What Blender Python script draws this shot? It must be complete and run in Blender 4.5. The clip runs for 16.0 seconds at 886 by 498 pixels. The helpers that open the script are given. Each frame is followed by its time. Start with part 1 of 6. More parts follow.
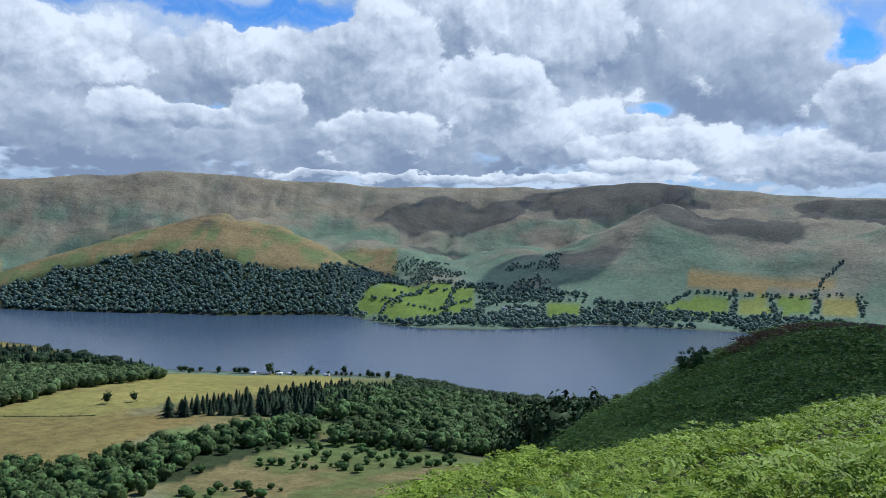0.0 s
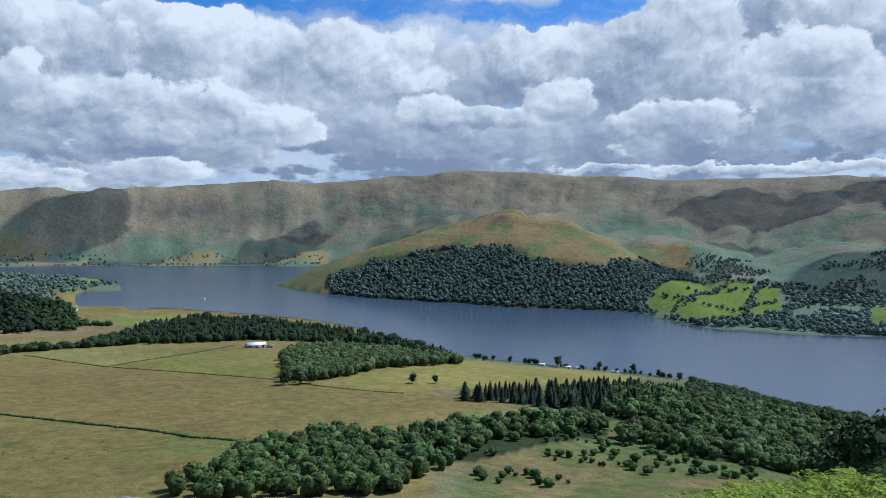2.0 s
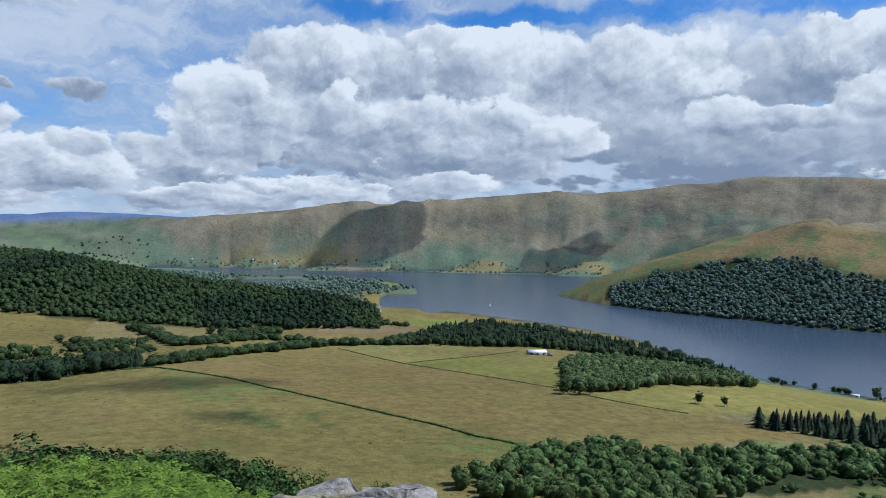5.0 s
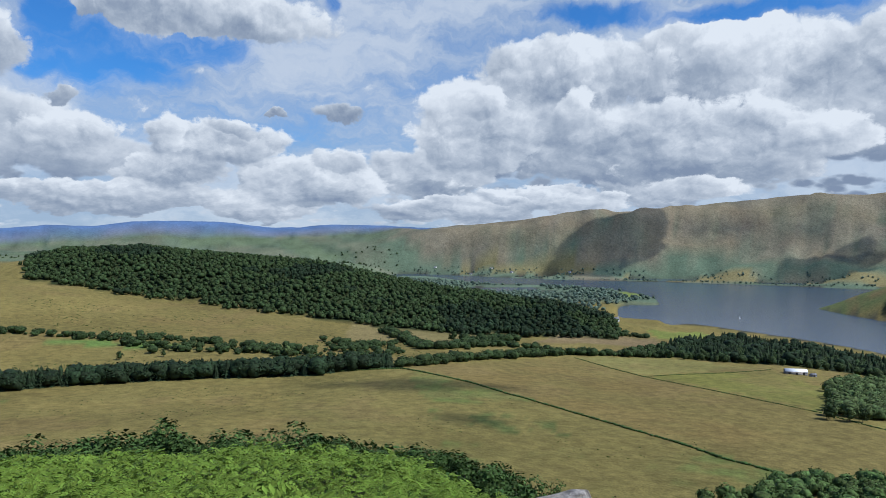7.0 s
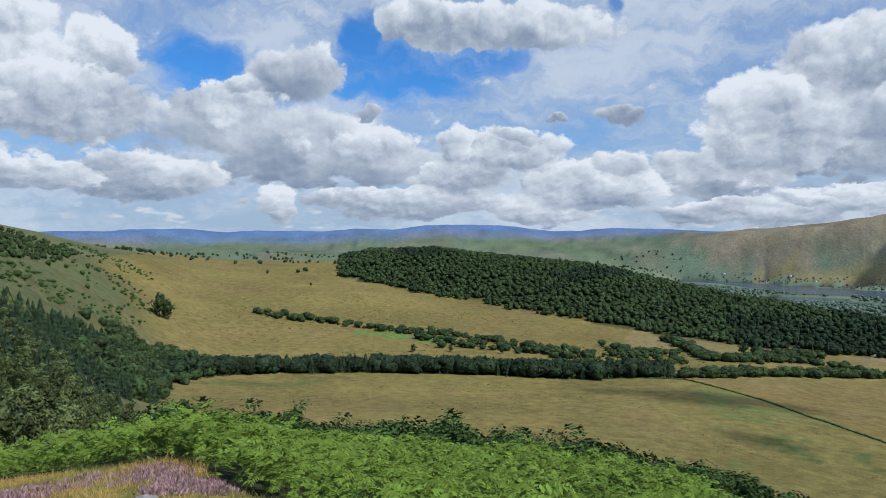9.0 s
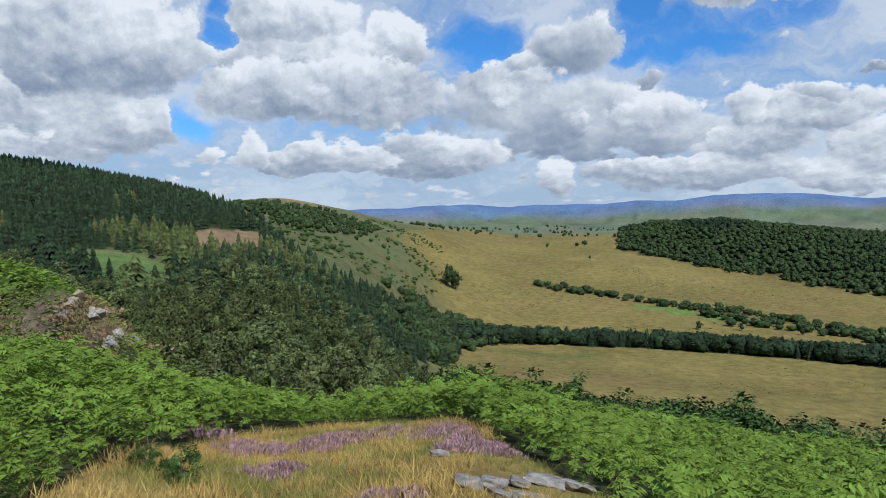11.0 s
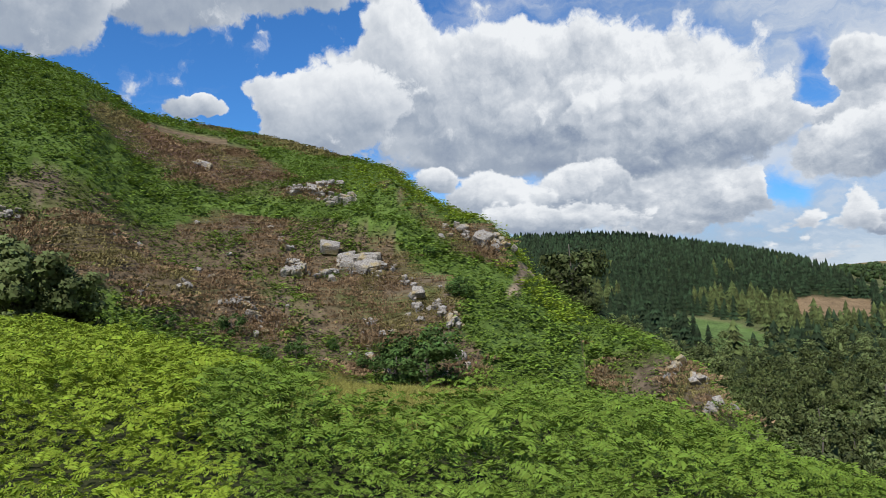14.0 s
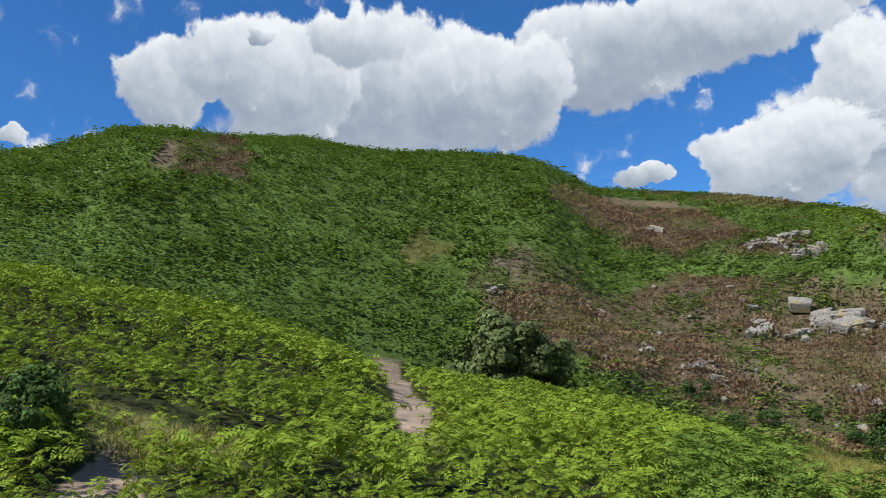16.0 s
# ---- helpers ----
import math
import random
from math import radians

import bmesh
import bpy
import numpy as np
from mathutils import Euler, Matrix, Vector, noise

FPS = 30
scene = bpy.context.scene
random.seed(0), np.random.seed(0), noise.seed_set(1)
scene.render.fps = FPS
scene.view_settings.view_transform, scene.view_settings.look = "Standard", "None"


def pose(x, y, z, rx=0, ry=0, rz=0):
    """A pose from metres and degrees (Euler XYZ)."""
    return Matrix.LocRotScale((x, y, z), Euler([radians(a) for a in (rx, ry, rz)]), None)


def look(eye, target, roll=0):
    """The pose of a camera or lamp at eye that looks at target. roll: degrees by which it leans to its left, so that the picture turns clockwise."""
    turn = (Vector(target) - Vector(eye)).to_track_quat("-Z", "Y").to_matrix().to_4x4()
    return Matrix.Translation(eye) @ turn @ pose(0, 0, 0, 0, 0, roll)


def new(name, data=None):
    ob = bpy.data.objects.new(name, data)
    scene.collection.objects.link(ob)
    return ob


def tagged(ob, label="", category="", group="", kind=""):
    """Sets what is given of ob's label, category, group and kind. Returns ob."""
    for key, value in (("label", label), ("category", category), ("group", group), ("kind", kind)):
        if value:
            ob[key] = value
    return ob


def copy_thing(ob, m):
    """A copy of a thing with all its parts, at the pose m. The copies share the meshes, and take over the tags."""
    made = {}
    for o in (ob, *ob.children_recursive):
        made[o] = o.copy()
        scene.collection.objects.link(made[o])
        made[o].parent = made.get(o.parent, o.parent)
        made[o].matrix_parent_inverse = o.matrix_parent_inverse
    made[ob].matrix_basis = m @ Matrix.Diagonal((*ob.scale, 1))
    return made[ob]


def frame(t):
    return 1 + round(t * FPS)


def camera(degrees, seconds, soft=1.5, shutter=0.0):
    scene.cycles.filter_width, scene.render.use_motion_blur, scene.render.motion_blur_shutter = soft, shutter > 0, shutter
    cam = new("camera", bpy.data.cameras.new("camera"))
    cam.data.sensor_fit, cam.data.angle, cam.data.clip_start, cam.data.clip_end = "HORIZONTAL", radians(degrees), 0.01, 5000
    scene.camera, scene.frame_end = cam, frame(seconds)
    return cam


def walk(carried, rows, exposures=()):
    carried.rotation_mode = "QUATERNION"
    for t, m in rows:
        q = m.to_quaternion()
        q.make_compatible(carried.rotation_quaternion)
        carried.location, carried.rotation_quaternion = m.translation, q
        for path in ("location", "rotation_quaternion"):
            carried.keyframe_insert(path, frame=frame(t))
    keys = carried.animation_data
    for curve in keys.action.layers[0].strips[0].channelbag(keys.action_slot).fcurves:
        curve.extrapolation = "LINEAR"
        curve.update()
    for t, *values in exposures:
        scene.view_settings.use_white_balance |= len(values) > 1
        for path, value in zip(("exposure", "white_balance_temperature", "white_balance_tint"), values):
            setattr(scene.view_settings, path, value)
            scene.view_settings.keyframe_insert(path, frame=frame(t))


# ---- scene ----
EYE = (0.12, 0.15, 225.0)          # metres above the lake


def turn(azimuth, pitch, roll):
    """Pose at the standpoint: azimuth counter-clockwise from +Y, pitch up, lean to the left."""
    a, p = radians(azimuth), radians(pitch)
    way = Vector((-math.sin(a) * math.cos(p), math.cos(a) * math.cos(p), math.sin(p)))
    return look(EYE, Vector(EYE) + way * 10, roll)


cam = camera(62.77, 16.0, 0.9)
walk(cam, [
    (0.0, turn(-0.55, -1.67, 1.16)),
    (0.5, turn(5.73, -2.08, 0.67)),
    (1.0, turn(10.17, -2.38, 0.56)),
    (1.5, turn(15.30, -2.49, 0.53)),
    (2.0, turn(21.95, -2.44, 0.75)),
    (2.5, turn(27.65, -2.51, 1.03)),
    (3.0, turn(30.23, -2.58, 1.28)),
    (3.5, turn(33.28, -2.45, 1.21)),
    (4.0, turn(37.00, -2.35, 0.95)),
    (4.2, turn(38.39, -2.28, 0.84)),
    (6.3, turn(54.65, -1.53, 0.39)),
    (6.5, turn(56.74, -1.51, 0.22)),
    (7.0, turn(62.40, -1.32, -0.03)),
    (7.5, turn(66.16, -1.09, -0.15)),
    (8.0, turn(71.69, -0.95, 0.19)),
    (8.5, turn(79.32, -0.98, 0.18)),
    (8.7, turn(81.37, -0.96, 0.15)),
    (10.8, turn(103.24, -2.99, -0.78)),
    (11.0, turn(105.94, -3.00, -1.03)),
    (11.5, turn(115.01, -2.83, -1.26)),
    (12.0, turn(123.98, -2.67, -1.41)),
    (12.5, turn(129.56, -2.31, -1.42)),
    (13.0, turn(136.38, -1.36, -1.52)),
    (13.5, turn(143.73, 1.63, -1.47)),
    (14.0, turn(150.44, 3.54, -1.93)),
    (14.5, turn(157.61, 5.16, -2.55)),
    (15.0, turn(166.48, 6.97, -3.59)),
    (15.5, turn(176.66, 8.72, -3.02)),
    (16.0, turn(185.31, 9.82, -2.17)),
], exposures=[(0.0, 0.20, 5450, 8), (2.5, 0.08, 5400, 8), (8.0, 0.10, 5800, 8), (11.0, 0.15, 5850, 8), (12.5, 0.23, 6150, 9), (14.5, 0.23, 6250, 9), (16.0, 0.27, 6200, 8)])

# ---- light ----
SUN_AZ, SUN_EL = -48.0, 50.0


def along(az, el=0.0):
    a, e = radians(az), radians(el)
    return Vector((-math.sin(a) * math.cos(e), math.cos(a) * math.cos(e), math.sin(e)))


sun = new("sun", bpy.data.lights.new("sun", "SUN"))
sun.data.energy, sun.data.angle, sun.data.color = 5.0, radians(0.53), (1.0, 0.95, 0.87)
sun.matrix_world = look(along(SUN_AZ, SUN_EL) * 100, (0, 0, 0))
scene.view_settings.exposure = 0.0

# clouds, as (azimuth - 92.5, elevation, half-width, half-height, brightness) in degrees: banked heaps, single puffs before them, blue gaps
BANKS = [(-70.4, 5.2, 12.4, 3.0, -0.27), (-87.0, 6.0, 13.0, 3.3, -0.27), (-101.5, 7.5, 10.7, 3.4, -0.23), (-66.7, 10.6, 8.2, 3.2, -0.14),
         (-86.5, 9.8, 6.5, 3.4, -0.27), (-108.5, 14.2, 10.6, 4.6, -0.17), (-115.7, 11.5, 7.5, 4.1, -0.17), (-36.8, 6.1, 3.5, 1.9, -0.12),
         (-45.0, 5.9, 10.1, 3.1, -0.12), (-63.6, 6.4, 7.5, 2.8, -0.26), (3.2, 12.1, 4.0, 1.8, -0.1), (3.0, 5.7, 7.1, 1.8, -0.14), (5.1,
         7.6, 8.2, 2.0, -0.1), (-2.5, 5.4, 8.6, 1.5, -0.1)]
BANKS += [(47.3, 11.0, 14.7, 2.3, -0.15), (99.1, 19.5, 10.0, 2.6, -0.12)]
HEAPS = [(-77.5, 11.9, 5.3, 3.0, -0.04), (-96.9, 14.9, 9.2, 4.7, -0.05), (-104.5, 7.3, 7.2, 2.3, 0.03), (-120.2, 5.4, 7.7, 1.8, -0.01),
         (-49.3, 12.3, 5.7, 3.2, 0.02), (-33.8, 9.0, 1.9, 2.2, 0.06), (-55.2, 10.8, 8.1, 3.1, 0.0), (-47.4, 3.3, 5.6, 1.2, 0.08), (-51.9,
         12.0, 7.2, 3.4, 0.02), (-39.7, 7.8, 4.0, 3.2, 0.04), (-55.1, 7.2, 4.4, 2.5, -0.02), (-13.1, 6.7, 4.2, 1.3, -0.08), (-29.3, 4.7,
         4.9, 1.9, 0.0), (-4.2, 2.8, 3.8, 1.1, 0.0)]
HEAPS += [(-16.5, 2.0, 4.3, 0.9, 0.0), (39.0, 6.5, 5.4, 2.4, 0.1), (24.7, 11.6, 6.3, 2.7, -0.02), (16.9, 12.3, 2.4, 2.6, 0.12), (8.5, 10.1,
         4.2, 2.0, 0.1), (-17.0, 4.2, 2.6, 1.7, 0.0), (14.4, 4.2, 5.7, 1.7, -0.06), (51.5, 15.2, 18.1, 4.7, 0.01), (38.4, 12.5, 7.0, 3.5,
         -0.03), (45.6, 7.1, 5.5, 2.3, 0.03), (114.1, 21.9, 4.1, 3.0, 0.0), (97.2, 23.1, 8.4, 4.6, -0.02), (79.8, 23.7, 8.5, 3.5, -0.06),
         (63.8, 24.5, 3.7, 1.6, -0.06)]
HEAPS += [(60.7, 18.3, 3.2, 4.6, 0.0)]
TOWERS = [(-86.8, 13.0, 5.7, 4.3, -0.04), (-96.6, 9.9, 5.3, 3.2, 0.05), (-111.6, 6.2, 8.7, 1.7, 0.03), (-123.5, 9.0, 3.3, 2.8, -0.07),
         (-40.0, 12.0, 7.3, 2.8, -0.06), (-40.0, 8.3, 3.5, 2.1, 0.06), (-63.5, 11.7, 6.6, 2.7, 0.08), (-37.9, 2.5, 5.6, 1.1, 0.04), (-32.8,
         8.2, 5.0, 3.4, 0.1), (-48.6, 6.4, 9.9, 3.0, -0.08), (-11.1, 15.7, 9.8, 2.0, -0.04), (-20.0, 3.8, 5.5, 1.7, 0.06), (-9.7, 4.5, 3.7,
         1.2, -0.06), (-31.5, 1.8, 7.0, 0.9, 0.0)]
TOWERS += [(39.1, 12.1, 8.2, 3.7, -0.02), (25.4, 14.8, 5.9, 1.8, 0.12), (21.7, 9.2, 9.4, 2.6, -0.02), (29.7, 9.2, 2.5, 1.7, 0.1), (-12.1,
         6.4, 4.1, 1.6, -0.08), (22.7, 4.2, 6.0, 1.3, 0.0), (-6.5, 2.7, 9.0, 1.1, 0.0), (67.8, 14.3, 5.9, 2.8, 0.03), (53.5, 7.5, 4.1, 1.8,
         0.03), (38.3, 6.3, 5.0, 2.3, 0.01), (106.4, 23.3, 7.1, 3.9, 0.0), (88.8, 21.8, 7.4, 4.2, -0.08), (71.0, 24.6, 9.8, 3.1, 0.0),
         (66.2, 14.5, 6.4, 3.2, 0.0)]
TOWERS += [(76.3, 14.3, 2.7, 0.8, -0.07)]
PUFFS = [(-69.6, 8.0, 2.8, 1.4, -0.0), (-74.3, 7.9, 3.6, 0.9, -0.04), (-79.6, 9.1, 2.6, 1.4, -0.02), (-88.3, 7.6, 4.8, 1.3, -0.0), (-84.8,
         7.5, 2.0, 0.9, -0.02), (-96.3, 3.9, 15.6, 0.4, 0.07), (-97.9, 11.6, 3.1, 1.6, 0.09), (-108.0, 4.7, 3.7, 0.9, 0.05), (-57.7, 6.7,
         3.1, 1.4, 0.12), (-41.9, 2.4, 2.6, 0.8, 0.12), (-51.0, 13.4, 2.9, 2.0, 0.14), (-40.4, 8.9, 2.0, 1.3, 0.12), (-34.8, 2.7, 1.7, 0.6,
         0.1), (-2.5, 6.8, 3.5, 1.2, 0.12)]
PUFFS += [(-9.0, 7.1, 1.7, 1.0, 0.12), (-22.2, 5.4, 1.8, 1.1, 0.12), (4.4, 2.4, 1.5, 1.1, 0.12), (-49.7, 3.3, 3.4, 0.9, 0.1), (-33.3, 9.9,
         2.2, 1.5, 0.14), (-40.6, 9.2, 1.9, 1.5, 0.12), (-2.2, 9.3, 1.2, 0.4, -0.2), (-22.2, 9.2, 2.0, 0.6, -0.2), (-51.5, 14.0, 3.3, 1.7,
         0.14), (-3.1, 7.0, 3.7, 1.3, 0.12), (-9.3, 7.2, 1.2, 1.2, 0.12), (-13.9, 7.8, 2.1, 0.7, 0.06), (27.8, 5.0, 1.1, 1.3, 0.12), (4.6,
         2.6, 1.6, 1.3, 0.12)]
PUFFS += [(31.0, 4.5, 1.2, 0.8, 0.12), (2.5, 12.4, 4.2, 1.7, -0.12), (-2.3, 9.5, 1.6, 0.6, -0.2), (-16.8, 8.9, 0.7, 0.3, -0.2), (7.2, 11.3,
         2.6, 0.7, 0.1), (58.6, 8.7, 1.7, 0.9, -0.01), (49.6, 5.6, 7.0, 1.0, 0.01), (124.6, 17.0, 0.9, 0.6, -0.02), (107.3, 26.0, 0.8, 0.6,
         -0.06), (99.9, 26.0, 4.2, 1.8, 0.02)]
GAPS = [(-79.1, 15.7, 6.6, 1.2), (-122.1, 12.9, 1.7, 1.5), (-107.6, 9.2, 1.9, 0.7), (-73.4, 15.4, 3.5, 0.7), (-68.7, 15.9, 14.2, 1.0),
         (-56.5, 15.9, 6.4, 0.6), (-5.1, 12.7, 5.4, 2.4), (-21.4, 17.1, 0.8, 0.6), (-42.2, 16.3, 4.5, 0.9), (-52.6, 15.8, 7.1, 0.7), (-2.1,
         14.6, 1.7, 2.3), (10.3, 12.8, 3.9, 2.3), (-4.1, 12.2, 6.8, 2.4), (-11.4, 13.4, 4.0, 1.5)]
GAPS += [(32.6, 6.9, 1.6, 1.6), (73.8, 13.9, 2.0, 1.4), (30.2, 14.4, 1.3, 2.8)]


def sky_world():
    world = bpy.data.worlds.new("sky")
    scene.world = world
    world.use_nodes = True
    nt = world.node_tree
    nt.nodes.clear()

    def put(tree, kind, *values):
        n = tree.nodes.new(kind)
        for i, v in enumerate(values):
            if v is None:
                continue
            if isinstance(v, bpy.types.NodeSocket):
                tree.links.new(v, n.inputs[i])
            else:
                n.inputs[i].default_value = v
        return n

    def maths(tree, op, a, b=0.0, c=0.0):
        n = put(tree, "ShaderNodeMath", a, b, c)
        n.operation = op
        return n.outputs[0]

    def vec(tree, op, a, b=None):
        n = put(tree, "ShaderNodeVectorMath", a, b)
        n.operation = op
        return n.outputs[1] if op in ("LENGTH", "DOT_PRODUCT") else n.outputs[0]

    def span(tree, v, *ends, ease=True):
        n = put(tree, "ShaderNodeMapRange", v, *ends)
        n.interpolation_type = "SMOOTHSTEP" if ease else "LINEAR"
        return n.outputs[0]

    def mix(f, a, b):
        n = nt.nodes.new("ShaderNodeMix")
        n.data_type = "RGBA"
        for i, q in ((0, f), (6, a), (7, b)):
            if isinstance(q, bpy.types.NodeSocket):
                nt.links.new(q, n.inputs[i])
            else:
                n.inputs[i].default_value = q
        return n.outputs[2]

    def heaps(table):
        """Nearness to the hearts of the heaps, and how far up their lit side."""
        near, lit, weight = None, None, None
        for az, el, w, h, bright in table:
            d = vec(nt, "MULTIPLY", vec(nt, "SUBTRACT", swayed, (az, el, 0)), (1 / w, 1 / h, 0))
            k = maths(nt, "MAXIMUM", maths(nt, "SUBTRACT", 1.35, vec(nt, "LENGTH", d)), 0.0)
            k2 = maths(nt, "MULTIPLY", k, k)
            s = maths(nt, "MULTIPLY", k2, maths(nt, "ADD", vec(nt, "DOT_PRODUCT", d, (-0.10, 0.34, 0)), bright))
            near = k if near is None else maths(nt, "MAXIMUM", near, k)
            lit = s if lit is None else maths(nt, "ADD", lit, s)
            weight = k2 if weight is None else maths(nt, "ADD", weight, k2)
        return near, maths(nt, "DIVIDE", lit, maths(nt, "ADD", weight, 0.001))

    # direction to azimuth and elevation
    tc = nt.nodes.new("ShaderNodeTexCoord")
    turned = put(nt, "ShaderNodeVectorRotate", tc.outputs["Generated"], (0, 0, 0), (0, 0, 1), radians(-92.5))
    s = put(nt, "ShaderNodeSeparateXYZ", turned.outputs[0])
    az = maths(nt, "MULTIPLY", maths(nt, "ARCTAN2", maths(nt, "MULTIPLY", s.outputs[0], -1.0), s.outputs[1]), 57.2958)
    el = maths(nt, "MULTIPLY", maths(nt, "ARCSINE", s.outputs[2]), 57.2958)
    p = put(nt, "ShaderNodeCombineXYZ", az, el, 0.0).outputs[0]
    # smaller billows towards the horizon
    fine_el = maths(nt, "MULTIPLY_ADD", maths(nt, "LOGARITHM", maths(nt, "ADD", maths(nt, "MAXIMUM", el, -1.0), 2.5), 2.718), 7.0, maths(nt, "MULTIPLY", el, 0.55))
    q = put(nt, "ShaderNodeCombineXYZ", az, fine_el, 0.0).outputs[0]
    wind = put(nt, "ShaderNodeTexNoise", q, None, 0.30, 5.0, 0.55)
    sway = vec(nt, "SUBTRACT", wind.outputs[1], (0.5, 0.5, 0.5))
    swayed = vec(nt, "ADD", p, vec(nt, "MULTIPLY", sway, (4.0, 2.8, 0.0)))

    # cauliflower billows: rounded cells within rounded cells
    g = bpy.data.node_groups.new("cloud_billows", "ShaderNodeTree")
    g.interface.new_socket("Point", in_out="INPUT", socket_type="NodeSocketVector")
    g.interface.new_socket("Billow", in_out="OUTPUT", socket_type="NodeSocketFloat")
    gi, go = g.nodes.new("NodeGroupInput"), g.nodes.new("NodeGroupOutput")
    curl = put(g, "ShaderNodeTexNoise", gi.outputs[0], None, 0.5, 4.0, 0.6)
    bent = vec(g, "ADD", gi.outputs[0], vec(g, "MULTIPLY", vec(g, "SUBTRACT", curl.outputs[1], (0.5, 0.5, 0.5)), (2.4, 2.0, 0.0)))
    cells = put(g, "ShaderNodeTexVoronoi", bent, None, 0.30, 4.0, 0.52, 2.3)
    cells.normalize = True
    wisps = put(g, "ShaderNodeTexNoise", bent, None, 0.28, 8.0, 0.58)
    g.links.new(maths(g, "ADD", maths(g, "MULTIPLY_ADD", cells.outputs[0], -1.25, 0.72), maths(g, "MULTIPLY_ADD", wisps.outputs[0], 1.0, -0.5)), go.inputs[0])

    def billow(dx, dy):
        n = nt.nodes.new("ShaderNodeGroup")
        n.node_tree = g
        nt.links.new(vec(nt, "ADD", q, (dx, dy, 0.0)), n.inputs[0])
        return n.outputs[0]
    b0, b1, b2 = billow(0, 0), billow(-0.30, 0.55), billow(-0.9, 1.9)
    soft = span(nt, az, 42.0, 72.0, 1.0, 0.45)
    relief = maths(nt, "ADD", maths(nt, "MULTIPLY", maths(nt, "SUBTRACT", b0, b1), 0.55), maths(nt, "MULTIPLY", maths(nt, "SUBTRACT", b0, b2), 0.38))
    relief = maths(nt, "MULTIPLY", relief, soft)
    patches = maths(nt, "MULTIPLY", maths(nt, "SUBTRACT", put(nt, "ShaderNodeTexNoise", q, None, 0.16, 3.0, 0.5).outputs[0], 0.5), maths(nt, "MULTIPLY", soft, 0.75))

    gap_n = None
    for a_, e_, w_, h_ in GAPS:
        d = vec(nt, "LENGTH", vec(nt, "MULTIPLY", vec(nt, "SUBTRACT", swayed, (a_, e_, 0)), (1 / w_, 1 / h_, 0)))
        k = span(nt, maths(nt, "MULTIPLY_ADD", b0, 0.55, d), 1.5, 0.6, 0.0, 1.0)
        gap_n = k if gap_n is None else maths(nt, "MAXIMUM", gap_n, k)

    # clear sky, and a thin high veil of ice cloud
    sky = nt.nodes.new("ShaderNodeTexSky")
    sky.sky_type, sky.sun_disc = "NISHITA", False
    sky.sun_elevation, sky.sun_rotation = radians(SUN_EL), radians(-SUN_AZ)
    sky.air_density, sky.dust_density, sky.ozone_density = 1.0, 0.1, 2.5
    blue = vec(nt, "MULTIPLY", sky.outputs[0], (0.046, 0.094, 0.146))
    vn = put(nt, "ShaderNodeTexNoise", vec(nt, "MULTIPLY", vec(nt, "ADD", p, vec(nt, "MULTIPLY", sway, (9.0, 5.0, 0.0))), (0.06, 0.19, 0)), None, 1.0, 8.0, 0.62)
    amount = maths(nt, "ADD", span(nt, az, 38.0, 72.0, 0.62, -0.12), maths(nt, "MULTIPLY", gap_n, -0.48))
    amount = maths(nt, "SUBTRACT", amount, span(nt, el, 18.0, 34.0, 0.0, 0.8))
    amount = maths(nt, "ADD", amount, span(nt, el, 7.0, 1.0, 0.0, 0.35))
    veil = span(nt, maths(nt, "MULTIPLY_ADD", maths(nt, "SUBTRACT", vn.outputs[0], 0.5), 1.7, amount), 0.0, 0.80, 0.0, 0.92)
    thin = span(nt, vn.outputs[0], 0.40, 0.62, 0.0, 1.0)
    colour = mix(veil, blue, mix(thin, (0.48, 0.57, 0.70, 1), (0.74, 0.78, 0.84, 1)))

    def clouds(behind, table, low, high, contrast, ragged=0.75, extra=None):
        near, lit = heaps(table)
        d = maths(nt, "MULTIPLY_ADD", b0, ragged, near)
        if extra is not None:
            d = maths(nt, "ADD", d, extra)
        d = maths(nt, "SUBTRACT", d, maths(nt, "MULTIPLY", gap_n, 0.45))
        cover = span(nt, d, low, high, 0.0, 1.0)
        light = maths(nt, "ADD", maths(nt, "ADD", maths(nt, "ADD", lit, patches), 0.57), maths(nt, "MULTIPLY", relief, contrast))
        # thin rims let the light through
        light = maths(nt, "ADD", light, span(nt, d, high + 0.25, low, 0.0, 0.14))
        ramp = put(nt, "ShaderNodeValToRGB", light)
        e = ramp.color_ramp.elements
        e[0].position, e[0].color = 0.08, (0.30, 0.355, 0.46, 1)
        e[1].position, e[1].color = 0.96, (1.0, 1.0, 1.0, 1)
        for at_, c_ in ((0.32, (0.43, 0.48, 0.56, 1)), (0.55, (0.62, 0.655, 0.71, 1)), (0.78, (0.83, 0.845, 0.87, 1))):
            e.new(at_).color = c_
        return mix(cover, behind, ramp.outputs[0])
    # rows of small flat heaps close to the horizon
    rows = put(nt, "ShaderNodeTexVoronoi", vec(nt, "MULTIPLY", q, (0.36, 0.50, 0.0)), None, 1.0, 2.0, 0.5)
    rows = maths(nt, "MULTIPLY", maths(nt, "MULTIPLY_ADD", rows.outputs[0], -1.2, 0.95), span(nt, el, 8.5, 4.0, 0.0, 1.0))
    colour = clouds(colour, BANKS, 0.29, 0.72, 0.8, 0.75, rows)
    colour = clouds(colour, HEAPS, 0.42, 0.60, 1.25)
    colour = clouds(colour, TOWERS, 0.46, 0.62, 1.25)
    colour = clouds(colour, PUFFS, 0.56, 0.82, 1.1, 1.15)
    put(nt, "ShaderNodeOutputWorld", put(nt, "ShaderNodeBackground", colour, 0.75).outputs[0])


sky_world()

